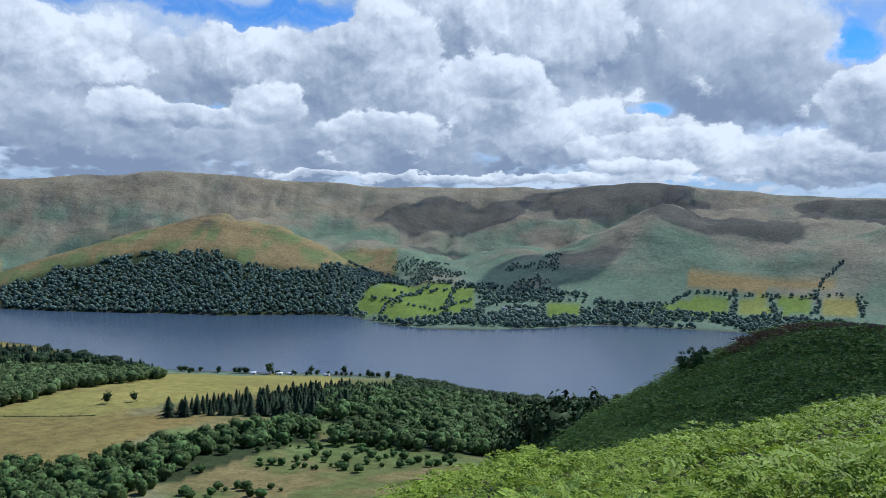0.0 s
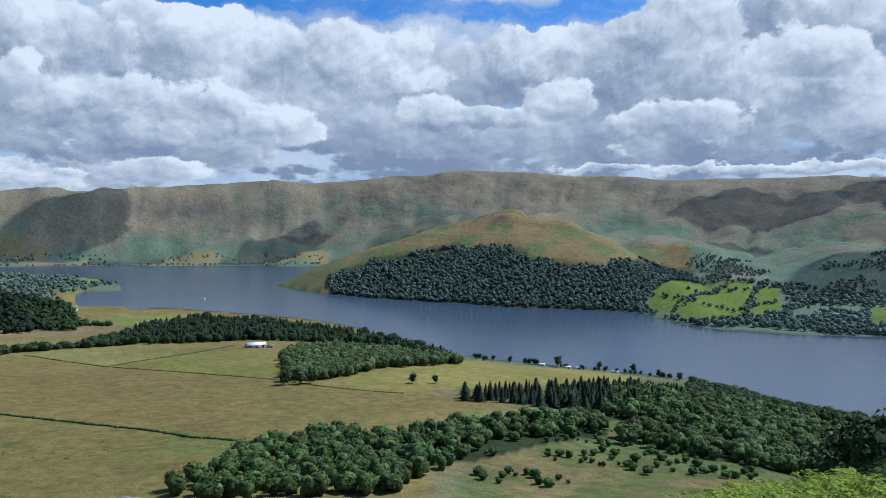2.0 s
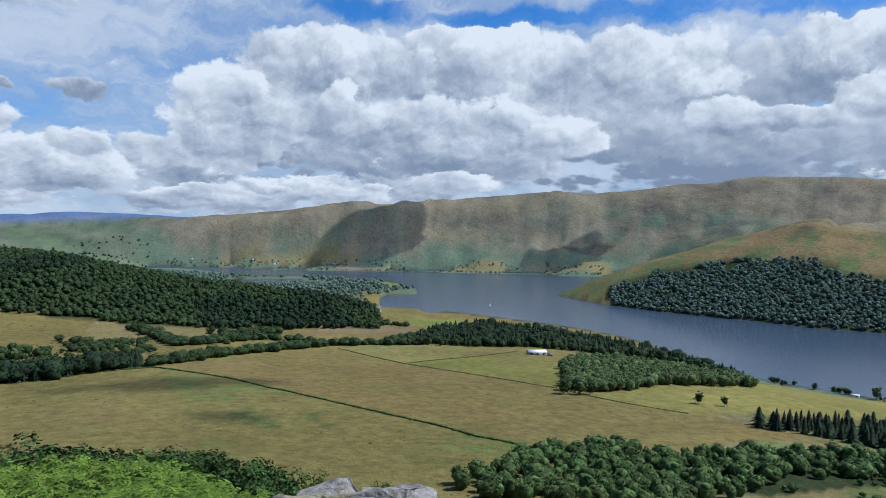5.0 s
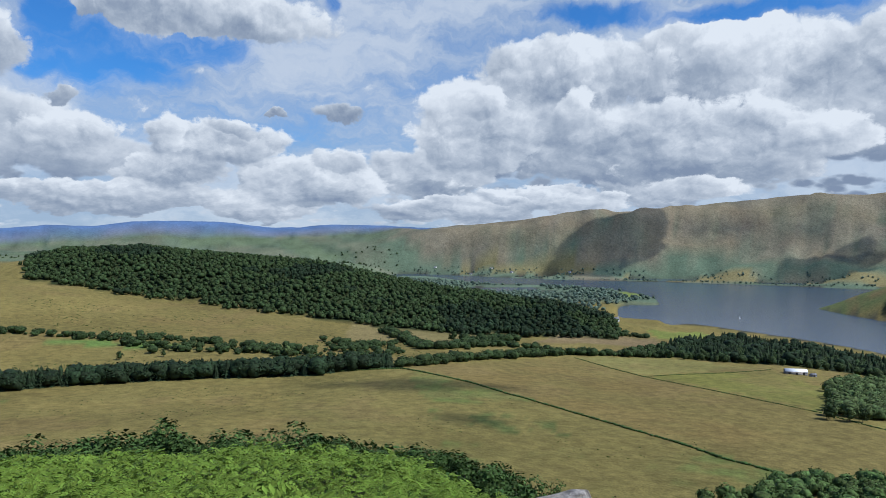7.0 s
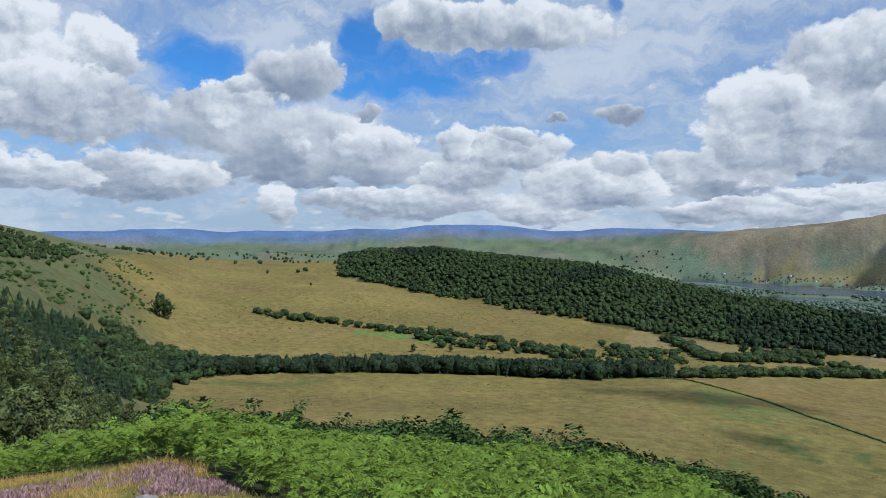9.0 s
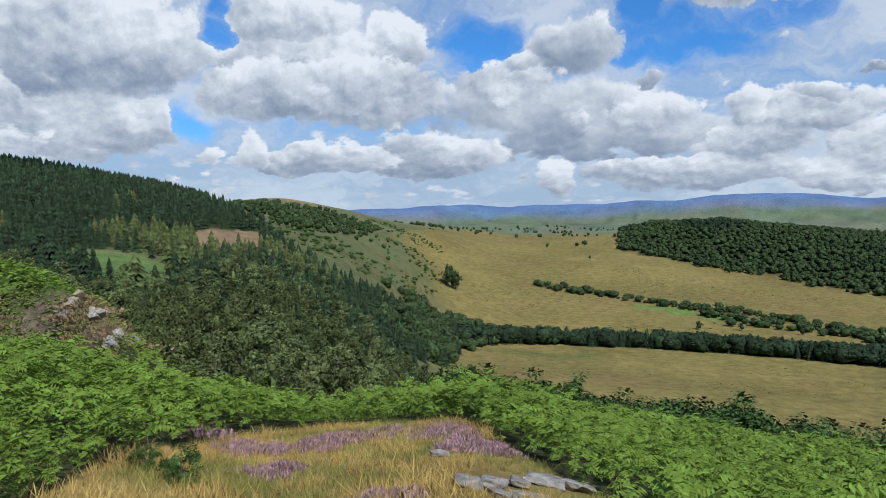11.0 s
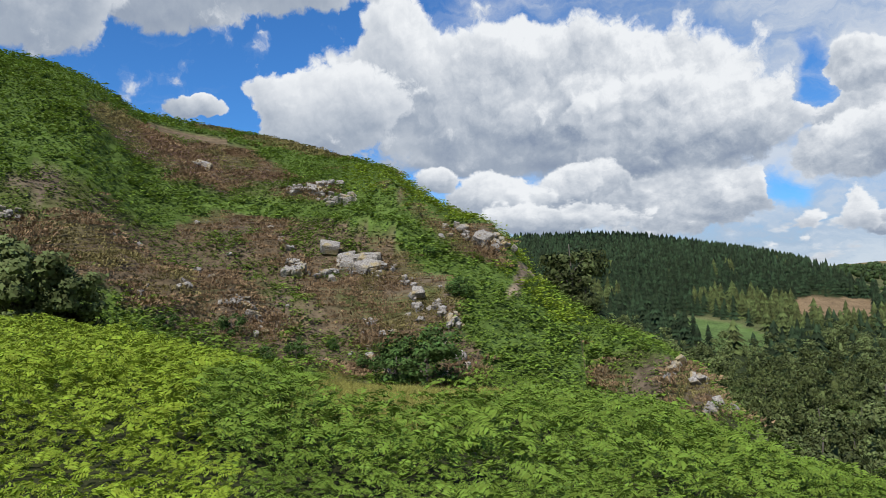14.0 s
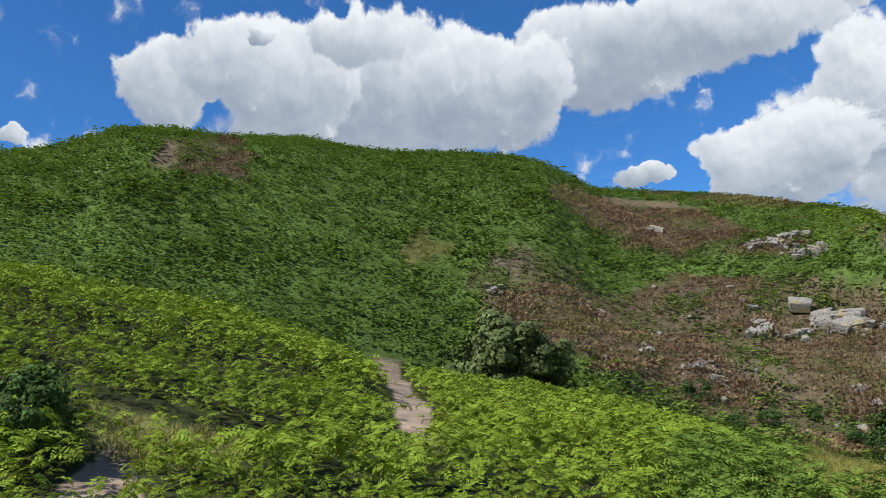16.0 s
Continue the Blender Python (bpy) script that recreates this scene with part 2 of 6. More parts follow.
# ---- the lie of the land: lines of (azimuth, distance, height or elevation) ----
LAKE = 0.0


def line(knots, up="el"):
    """Distance and height along a line of the land, as smooth functions of the azimuth."""
    k = np.array(sorted(knots), float)
    h = EYE[2] + k[:, 1] * np.tan(np.radians(k[:, 2])) if up == "el" else k[:, 2]
    a = np.concatenate([k[:, 0] - 360, k[:, 0], k[:, 0] + 360])
    return a, np.tile(k[:, 1], 3), np.tile(h, 3)


def slopes(x, y):
    d = np.diff(y) / np.diff(x)
    m = np.zeros_like(y)
    a, b = d[:-1], d[1:]
    ok = a * b > 0
    m[1:-1][ok] = 2 * a[ok] * b[ok] / (a[ok] + b[ok])
    m[0], m[-1] = d[0], d[-1]
    return m


def pchip(x, y, q):
    m = slopes(x, y)
    i = np.clip(np.searchsorted(x, q) - 1, 0, len(x) - 2)
    h = x[i + 1] - x[i]
    t = np.clip((q - x[i]) / h, 0, 1)
    return ((1 + 2 * t) * (1 - t) ** 2 * y[i] + t * (1 - t) ** 2 * h * m[i]
            + t * t * (3 - 2 * t) * y[i + 1] + t * t * (t - 1) * h * m[i + 1])


# edge of the bank that the standpoint is on
BANK = line([(-60, 30, -6), (-40, 34, -9.5), (-32, 32, -11.8), (-26, 30, -13.9), (-19, 28, -16.2), (-10, 26, -18.3),
             (-1.6, 24, -20), (3, 22, -21.4), (7, 20, -23), (20, 14, -27), (37, 11, -27), (46, 10, -26), (55, 12, -25),
             (62, 18, -20.5), (70, 24, -18.5), (80, 30, -17.6), (89, 32, -17.1), (98, 27, -16.3), (105, 24, -15.4),
             (114, 22, -16.0), (123, 26, -14.6), (130, 32, -12), (137, 40, -9.5), (148, 40, -8.0), (155, 42, -7.6),
             (161, 42, -6.9), (168, 42, -4.8), (176, 40, -2.8), (184, 40, -1.4), (191, 38, -0.2), (202, 36, 3.8)])
BANK2 = line([(208, 34, 5.0), (217, 32, 6.6), (240, 30, 7), (270, 30, 4), (290, 30, 0)])
BANK = tuple(np.concatenate([a[:n], b[:m], a[n:2 * n], b[m:2 * m], a[2 * n:], b[2 * m:]]) for a, b, n, m in
             ((BANK[i], BANK2[i], len(BANK[i]) // 3, len(BANK2[i]) // 3) for i in range(3)))
# spur to one side, brow of the crag, skyline of the hill above
BROW = line([(-60, 95, -4), (-40, 95, -6.2), (-32.1, 92, -6.4), (-27.8, 90, -6.8), (-24.9, 90, -7.7), (-22.6, 90, -9.1),
             (-19.5, 90, -10.8), (-16.7, 88, -12.5), (-12.6, 84, -14.7), (-9.2, 80, -17.3), (-5, 75, -21), (0, 75, -24),
             (7, 80, -25), (46, 90, -26), (98, 90, -23), (105, 70, -22), (114, 60, -24), (123, 55, -20), (127.7, 40, -11.2),
             (129.4, 45, -9.2), (131.6, 55, -6.6), (134.2, 65, -4.7), (138.6, 75, -2.6), (142.5, 85, 0.3), (145.5, 90, 3.9)])
BROW2 = line([(148, 92, 5.5), (152, 95, 7.5), (154.4, 100, 9.4), (159, 110, 10.4), (165.6, 116, 11.9), (172.5, 114, 12.9),
              (175, 110, 14.2), (177.4, 106, 15.5), (182, 105, 16.3), (189, 105, 17.1), (193.5, 105, 17.7), (197, 105, 18.2),
              (205, 100, 18.2), (210.8, 95, 17.5), (213, 95, 16.7), (217, 95, 15.9), (240, 95, 13.4), (270, 95, 7.4), (290, 95, 1.4)])
BROW = tuple(np.concatenate([a[:n], b[:m], a[n:2 * n], b[m:2 * m], a[2 * n:], b[2 * m:]]) for a, b, n, m in
             ((BROW[i], BROW2[i], len(BROW[i]) // 3, len(BROW2[i]) // 3) for i in range(3)))
# foot of the bank, and the bottom of the wooded gully
FOOT = line([(-60, 330, 150), (-30, 300, 110), (-10, 300, 110), (0, 320, 108), (20, 330, 102), (50, 330, 102), (70, 345, 108),
             (85, 370, 118), (95, 340, 128), (100, 260, 150), (105, 180, 168), (110, 130, 184), (115, 110, 192), (120, 100, 196),
             (127, 100, 198), (133, 120, 197), (140, 140, 203), (146, 150, 222), (160, 170, 245), (200, 170, 256), (270, 170, 236)], "z")
# middle of the fields, and the lower conifers
MIDDLE = line([(-60, 700, 90), (-30, 650, 40), (-14, 650, 36), (-8, 690, 42), (0, 740, 50), (10, 750, 60), (20, 750, 68), (36, 750, 71),
               (53, 720, 76), (66, 760, 82), (85, 760, 83), (95, 790, 84), (100, 800, 88), (105, 700, 102), (110, 500, 150),
               (115, 380, 186), (120, 330, 200), (130, 330, 206), (140, 330, 214), (160, 400, 215), (270, 500, 190)], "z")
# lower fields and the shoulder of the plantation
LOWER = line([(-60, 950, 55), (-30, 900, 16), (-14, 830, 18), (-8, 840, 20), (0, 900, 24), (10, 950, 26), (20, 980, 34), (30, 1130, 36), (37, 1150, 42),
              (43, 1350, 28), (50, 1650, 22), (58, 1750, 22), (66, 1800, 40), (75, 1800, 80), (85, 1650, 115), (92, 1400, 128), (100, 1250, 128), (105, 1100, 138),
              (110, 850, 176), (115, 700, 208), (120, 620, 226), (130, 600, 240), (140, 600, 250), (160, 640, 235), (270, 800, 200)], "z")
# near shore, and inland the top of the plantation
SHORE = line([(-60, 1200, 20), (-45, 1200, 0), (-20, 1130, 0), (-13.8, 983, 0), (-8.6, 964, 0), (-4, 976, 0), (3, 1082, 0), (12, 1122, 0),
              (19.5, 1173, 0), (25, 1313, 0), (30, 1530, 0), (42, 1845, 0), (45.2, 1950, 0), (46, 2560, 0), (51.7, 3071, 0), (59, 3233, 0),
              (64.7, 3764, 0), (70, 2500, 55), (80, 2500, 90), (92, 1900, 146), (100, 1700, 151), (104, 1600, 166),
              (107, 1400, 188), (110, 1400, 205), (114, 1400, 232), (119, 1400, 252), (123, 1250, 246), (127.4, 900, 256),
              (132.3, 900, 271), (137.5, 900, 282), (145, 900, 283), (160, 900, 250)], "z")
FAR_SHORE = line([(-60, 1800, 30), (-45, 1800, 0), (-23.4, 1781, 0), (-13.7, 1768, 0), (-8, 1659, 0), (-1.4, 1598, 0), (3, 1650, 0),
                  (8, 1900, 0), (18, 2500, 0), (26, 3200, 0), (35, 3317, 0), (42, 3387, 0), (48.7, 3423, 0), (55, 3507, 0), (61, 3764, 0),
                  (65.4, 3914, 0), (70, 3800, 70), (80, 3800, 100), (92, 3600, 125), (105, 3600, 135), (119, 2600, 140), (160, 2600, 140)], "z")
APRON = line([(-60, 2150, 60), (-30, 2150, 48), (-14, 2100, 46), (-6, 2100, 36), (3, 2150, 40), (14, 2500, 40), (26, 3420, 25), (42, 3600, 28),
              (55, 3700, 32), (65, 4000, 30), (72, 3950, 90), (92, 3900, 130), (160, 3500, 130)], "z")
# fell nearest behind the lake, then the long ridge
FELL = line([(-60, 2900, 2), (-40, 2900, 2), (-31.8, 2900, 1.88), (-25.4, 2900, 1.5), (-21.6, 2900, 2.2), (-18, 2850, 2.5), (-15, 2800, 1.6),
             (-12.6, 2800, 0.3), (-10, 2750, -0.6), (-7, 2700, -1.2), (-0.8, 2700, -2.3), (3, 2750, -1.5), (8, 2900, -1.4), (20, 3300, -0.9),
             (28, 3760, -1.2), (34, 3800, -1.1), (42, 3820, -1.1), (49, 3800, -1.0), (55, 3860, -1.3), (60, 3960, -1.6), (65, 4080, -1.5),
             (72, 4060, -1.5), (92, 4000, -1.2), (160, 4000, -1.2)])
HOLLOW = line([(-60, 3500, 0.5), (-31, 3500, 0.5), (-18, 3500, 1.0), (-12, 3400, -0.8), (-3, 3400, -1.2), (8, 3500, -0.6), (20, 3700, 0.7),
               (28, 3980, 0.9), (34, 4000, 1.1), (42, 4000, 1.0), (49, 3940, 1.0), (55, 3960, 0.3), (60, 4040, -0.4),
               (65, 4150, -1.0), (72, 4180, -1.3), (92, 4200, -1.2), (160, 4200, -1.0)])
RIDGE = line([(-60, 4300, 2.7), (-32, 4300, 2.71), (-26, 4400, 2.93), (-20.4, 4400, 3.26), (-13.8, 4500, 3.57), (-7.8, 4500, 3.3),
              (-1.2, 4500, 3.1), (6.8, 4450, 3.22), (12.8, 4400, 3.34), (18, 4350, 3.67), (24, 4300, 3.25), (31, 4250, 2.62), (34, 4200, 2.64),
              (40.5, 4150, 2.3), (46, 4100, 2.06), (49, 4050, 2.05), (55, 4050, 1.36), (60, 4100, 0.62), (62.5, 4150, 0.4), (64.7, 4200, -0.15), (68, 4300, -0.85),
              (79, 4350, -0.95), (92, 4400, -1.0), (107, 4400, -1.1), (160, 4400, -0.8)])
EDGE = line([(-60, 4780, 2), (-20, 4780, 2.2), (20, 4780, 2), (50, 4780, 0.6), (61, 4780, 0.4), (66, 4780, 0.5), (71, 4780, 0.5), (77, 4780, 0.62), (83.5, 4780, 0.85),
             (88, 4780, 0.62), (93, 4780, 0.5), (98, 4780, 0.42), (102, 4780, 0.3), (111, 4780, 0.2), (120, 4780, 0.1), (160, 4780, 0)])

# hills that stand on that: crest (azimuth, distance, elevation of the top) with the distance of their front foot
HEADLAND = [(2.0, 2250, -4.9, 1655), (5.8, 2350, -3.2, 1830), (8.5, 2450, -1.6, 1835), (11.9, 2600, 0.0, 1815), (16.3, 2650, 0.68, 1806), (19, 2600, 0.05, 1850),
            (22, 2550, -0.62, 1890), (26.8, 2450, -2.05, 1980), (31, 2420, -3.6, 2090), (34, 2420, -4.9, 2250), (36, 2430, -5.6, 2400)]
KNOLL = [(47, 1500, -7.3, 1330), (52, 1480, -5.95, 1270), (55.7, 1500, -5.5, 1250), (59, 1520, -5.0, 1240), (63.4, 1550, -4.4, 1235), (67.5, 1600, -3.5, 1235), (71.8, 1650, -2.5, 1260),
         (78.4, 1700, -1.85, 1330), (85, 1750, -1.2, 1420), (90, 1800, -1.3, 1520), (92.5, 1800, -1.9, 1560), (95, 1800, -2.3, 1700)]


def hill(crest, az, r, base, back):
    """Height of a hill with that crest over the base."""
    k = np.array(crest)
    rc, el, rf = (np.interp(az, k[:, 0], k[:, i]) for i in (1, 2, 3))
    top = EYE[2] + rc * np.tan(np.radians(el))
    side = np.clip(np.minimum((az - k[0, 0] + 1.5) / 1.5, (k[-1, 0] + 1.5 - az) / 1.5), 0, 1)
    t = np.clip((r - rf) / (rc - rf), 0, 1)
    u = np.clip((r - rc) / (back * (rc - rf)), 0, 1)
    f = np.where(r < rc, np.sin(t * np.pi / 2) ** 1.15, 0.5 + 0.5 * np.cos(u * np.pi)) * side
    return np.where((az > k[0, 0] - 1.5) & (az < k[-1, 0] + 1.5), f * top + (1 - f) * base, base)


# smooth value noise, in octaves
def value_noise(x, y, seed):
    xi, yi = np.floor(x).astype(np.int64), np.floor(y).astype(np.int64)
    fx, fy = x - xi, y - yi
    fx, fy = fx * fx * fx * (fx * (fx * 6 - 15) + 10), fy * fy * fy * (fy * (fy * 6 - 15) + 10)

    def h(i, j):
        n = (i * 374761393 + j * 668265263 + seed * 1442695041) & 0xFFFFFFFF
        n = ((n ^ (n >> 13)) * 1274126177) & 0xFFFFFFFF
        return ((n ^ (n >> 16)) & 0xFFFF) / 32767.5 - 1
    return ((h(xi, yi) * (1 - fx) + h(xi + 1, yi) * fx) * (1 - fy)
            + (h(xi, yi + 1) * (1 - fx) + h(xi + 1, yi + 1) * fx) * fy)


def fbm(x, y, size, octaves=4, seed=0, gain=0.5):
    v, a, s = 0.0, 1.0, 1.0 / size
    for o in range(octaves):
        c, n = math.cos(o * 1.3), math.sin(o * 1.3)
        v = v + a * value_noise((x * c - y * n) * s, (x * n + y * c) * s, seed + o * 17)
        a, s = a * gain, s * 2.03
    return v


LINES = [BANK, BROW, FOOT, MIDDLE, LOWER, SHORE, FAR_SHORE, APRON, FELL, HOLLOW, RIDGE, EDGE]


def smooth(e0, e1, x):
    t = np.clip((x - e0) / (e1 - e0), 0, 1)
    return t * t * (3 - 2 * t)


def profile(az):
    """Knots of the ground along one azimuth."""
    k = [(pchip(a, r, np.array([az]))[0], pchip(a, h, np.array([az]))[0]) for a, r, h in LINES]
    rs, hs = [0.0, 5.0], [223.3, 223.3 - 5 * 0.10]
    tilt = (k[0][1] - 223.3) / k[0][0]
    flat = float(smooth(62, 96, az)) if az < 250 else 0.0     # level turf on one side, a plain slope on the other
    hs[1] = 223.3 + 5 * min(0.02, tilt * (1.12 - 0.32 * flat))
    if flat < 1:
        rs.append(k[0][0] * 0.55)
        line_h = 223.3 + rs[-1] * tilt
        hs.append(line_h - 0.55 * (1 - flat) + flat * 0.25)
    for i, (r, h) in enumerate(k):
        if i == 1 and (az < -8 or az > 127):     # dip between the bank and the brow behind it
            rd = (k[0][0] * 0.55 + r * 0.45)
            hd = min(EYE[2] + rd * (k[0][1] - EYE[2]) / k[0][0] - 1.2, k[0][0] * 0 + (k[0][1] + h) / 2)
            if az > 140:
                rd = k[0][0] + 5
                hd = k[0][1] - 0.7
            rs.append(rd)
            hs.append(hd)
        if i == 6 and az < 68:                   # bed of the lake
            rs.append((rs[-1] + r) / 2)
            hs.append(-14.0)
        rs.append(max(r, rs[-1] + 2))
        hs.append(h)
    return np.array(rs), np.array(hs)


TABLE_AZ = np.arange(-72.0, 288.5, 0.36)
RINGS = np.concatenate([[0.02, 0.5, 1.2], np.exp(np.linspace(math.log(2.0), math.log(4860.0), 310))])
TABLE = np.zeros((len(TABLE_AZ), len(RINGS)))
for i_, a_ in enumerate(TABLE_AZ):
    TABLE[i_] = pchip(*profile(a_), RINGS)
AA, RR = np.meshgrid(TABLE_AZ, RINGS, indexing="ij")
XX, YY = -RR * np.sin(np.radians(AA)), RR * np.cos(np.radians(AA))
TABLE = hill(HEADLAND, AA, RR, TABLE, 0.75)
TABLE = hill(KNOLL, AA, RR, TABLE, 1.1)
# small bay behind the low wooded point
TABLE -= 60 * np.exp(-((AA - 46.6) / 2.0) ** 4 - ((RR - 2080) / 190) ** 4)
# folds, gullies and hummocks
rough = smooth(1900, 3000, RR) * 0.9 + 0.1 * smooth(200, 900, RR)
land = smooth(0, 30, TABLE)
TABLE += land * rough * fbm(XX, YY, 420, 4, 3) * 16
fellside = land * smooth(2300, 2900, RR) * (1 - smooth(4050, 4350, RR)) * (1 - smooth(58, 66, AA))
# along the fellside and up it
ALONG, UPHILL = 3800 * np.radians(AA), 1.7 * TABLE + 0.35 * RR
TABLE -= fellside * (1 - np.abs(fbm(XX, YY, 700, 3, 9))) ** 2 * 28
TABLE -= fellside * (1 - np.abs(fbm(ALONG + 0.9 * UPHILL, 0.5 * UPHILL, 300, 4, 12))) ** 2 * 42
TABLE += fellside * fbm(ALONG - 0.5 * UPHILL, UPHILL, 260, 4, 14) * 12
TABLE += fbm(XX, YY, 9.0, 3, 21) * 0.30 * smooth(4, 14, RR) * (1 - smooth(150, 400, RR))
TABLE += fbm(XX, YY, 34.0, 2, 23) * 0.8 * smooth(25, 70, RR) * (1 - smooth(300, 900, RR))
TABLE += fbm(XX, YY, 1.1, 2, 25) * 0.05 * (1 - smooth(14, 30, RR))
CRAGGY = smooth(142, 148, AA) * (1 - smooth(176, 182, AA)) * smooth(46, 56, RR) * (1 - smooth(76, 92, RR))
CRAG_STEP = np.clip(fbm(XX * 1.2, YY * 1.2, 9.0, 3, 31), 0, 1)
TABLE += CRAGGY * np.round(CRAG_STEP * 4) / 4 * 2.2


def height(x, y):
    """Height of the ground at x, y."""
    az = np.degrees(np.arctan2(-x, y))
    az = np.where(az < -72, az + 360, az)
    r = np.maximum(np.hypot(x, y), 0.02)
    u = np.clip((az - TABLE_AZ[0]) / 0.36, 0, len(TABLE_AZ) - 1.001)
    v = np.clip(np.interp(r, RINGS, np.arange(len(RINGS))), 0, len(RINGS) - 1.001)
    i, j = u.astype(int), v.astype(int)
    a, b = u - i, v - j
    return ((TABLE[i, j] * (1 - a) + TABLE[i + 1, j] * a) * (1 - b) + (TABLE[i, j + 1] * (1 - a) + TABLE[i + 1, j + 1] * a) * b)


def at(az, r):
    a = np.radians(az)
    return -r * np.sin(a), r * np.cos(a)

# ---- materials ----
def material(name):
    m = bpy.data.materials.new(name)
    m.use_nodes = True
    n = m.node_tree.nodes
    return m, n, m.node_tree.links, n["Principled BSDF"]


def ground_material():
    m, n, l, p = material("ground_cover")
    cover = n.new("ShaderNodeAttribute")
    cover.attribute_name = "cover"
    pos = n.new("ShaderNodeNewGeometry")
    mix = None
    col = cover.outputs["Color"]
    for size, low, high in ((170.0, 0.80, 1.20), (9.0, 0.70, 1.30), (0.9, 0.6, 1.4)):
        t = n.new("ShaderNodeTexNoise")
        t.inputs["Scale"].default_value, t.inputs["Detail"].default_value = 1 / size, 9 if size > 100 else 5
        t.inputs["Roughness"].default_value = 0.62
        l.new(pos.outputs["Position"], t.inputs["Vector"])
        r = n.new("ShaderNodeMapRange")
        r.inputs[1].default_value, r.inputs[2].default_value = 0.3, 0.7
        r.inputs[3].default_value, r.inputs[4].default_value = low, high
        l.new(t.outputs[0], r.inputs[0])
        mix = n.new("ShaderNodeMix")
        mix.data_type, mix.blend_type = "RGBA", "MULTIPLY"
        mix.inputs[0].default_value = 1
        l.new(col, mix.inputs[6])
        l.new(r.outputs[0], mix.inputs[7])
        col = mix.outputs[2]
    l.new(col, p.inputs["Base Color"])
    p.inputs["Roughness"].default_value = 0.95
    p.inputs["Specular IOR Level"].default_value = 0.05
    b = n.new("ShaderNodeBump")
    t = n.new("ShaderNodeTexNoise")
    t.inputs["Scale"].default_value, t.inputs["Detail"].default_value = 0.25, 8
    l.new(pos.outputs["Position"], t.inputs["Vector"])
    l.new(t.outputs[0], b.inputs["Height"])
    b.inputs["Strength"].default_value, b.inputs["Distance"].default_value = 0.6, 1.5
    # crags and gullies of the fells
    t2, b2 = n.new("ShaderNodeTexNoise"), n.new("ShaderNodeBump")
    t2.inputs["Scale"].default_value, t2.inputs["Detail"].default_value, t2.inputs["Roughness"].default_value = 1 / 260, 5, 0.5
    l.new(pos.outputs["Position"], t2.inputs["Vector"])
    l.new(t2.outputs[0], b2.inputs["Height"])
    l.new(cover.outputs["Alpha"], b2.inputs["Strength"])
    b2.inputs["Distance"].default_value = 60.0
    l.new(b.outputs[0], b2.inputs["Normal"])
    l.new(b2.outputs[0], p.inputs["Normal"])
    return m


def water_material():
    m, n, l, p = material("lake_water")
    p.inputs["Base Color"].default_value = (0.045, 0.068, 0.100, 1)
    p.inputs["Roughness"].default_value = 0.2
    p.inputs["IOR"].default_value = 1.42
    pos = n.new("ShaderNodeNewGeometry")
    t = n.new("ShaderNodeTexNoise")
    t.inputs["Scale"].default_value, t.inputs["Detail"].default_value = 0.2, 4
    l.new(pos.outputs["Position"], t.inputs["Vector"])
    b = n.new("ShaderNodeBump")
    b.inputs["Strength"].default_value, b.inputs["Distance"].default_value = 0.22, 1.0
    l.new(t.outputs[0], b.inputs["Height"])
    l.new(b.outputs[0], p.inputs["Normal"])
    return m


def mesh_from(name, verts, faces, mat=None, flat=True):
    """A mesh from numpy arrays: verts n x 3, faces m x 3 or m x 4."""
    me = bpy.data.meshes.new(name)
    k = faces.shape[1]
    me.vertices.add(len(verts))
    me.vertices.foreach_set("co", np.ascontiguousarray(verts, np.float32).ravel())
    me.loops.add(faces.size)
    me.loops.foreach_set("vertex_index", np.ascontiguousarray(faces, np.int32).ravel())
    me.polygons.add(len(faces))
    me.polygons.foreach_set("loop_start", np.arange(0, faces.size, k, dtype=np.int32))
    if not flat:
        me.polygons.foreach_set("use_smooth", np.ones(len(faces), bool))
    me.update(calc_edges=True)
    if mat:
        me.materials.append(mat)
    return me


def grid_faces(nu, nv):
    i = np.arange((nu - 1) * nv).reshape(nu - 1, nv)[:, :-1].ravel()
    return np.stack([i, i + nv, i + nv + 1, i + 1], 1)


# ---- ground ----
def inside(poly, az, r):
    """Whether points lie in a polygon of (azimuth, distance)."""
    p = np.array(poly, float)
    res = np.zeros(np.shape(az), bool)
    for (a0, r0), (a1, r1) in zip(p, np.roll(p, -1, 0)):
        if a0 != a1:
            res ^= ((a0 > az) != (a1 > az)) & (r < (r1 - r0) * (az - a0) / (a1 - a0) + r0)
    return res


# land cover: base colour and outline in (azimuth, distance)
HAY, STRAW, PASTURE = (0.212, 0.166, 0.054), (0.238, 0.178, 0.062), (0.16, 0.215, 0.042)
FIELDS = [
    (STRAW, [(65.4, 757), (52.1, 962), (46.9, 814), (34.5, 665), (31.7, 629), (24.7, 588), (16.5, 559), (25.1, 461), (35.6, 429), (44.7, 496), (54.2, 597)]),
    ((0.225, 0.215, 0.055), [(46.9, 816), (38, 976), (33.7, 814), (34.5, 669)]),
    ((0.26, 0.23, 0.075), [(52.1, 978), (46.5, 1028), (38, 1008), (46.9, 824)]),
    ((0.30, 0.26, 0.075), [(31.7, 631), (26.9, 729), (19.4, 966), (12.5, 1100), (6.7, 1060), (6.6, 736), (20.5, 615), (24.9, 595)]),
    ((0.27, 0.20, 0.10), [(55.4, 1174), (52.1, 1346), (46.1, 1382), (44.7, 1203)]),
    ((0.29, 0.23, 0.095), [(69.8, 1270), (64.3, 1330), (57.9, 1300), (61.4, 1022), (69.9, 1024)]),
]
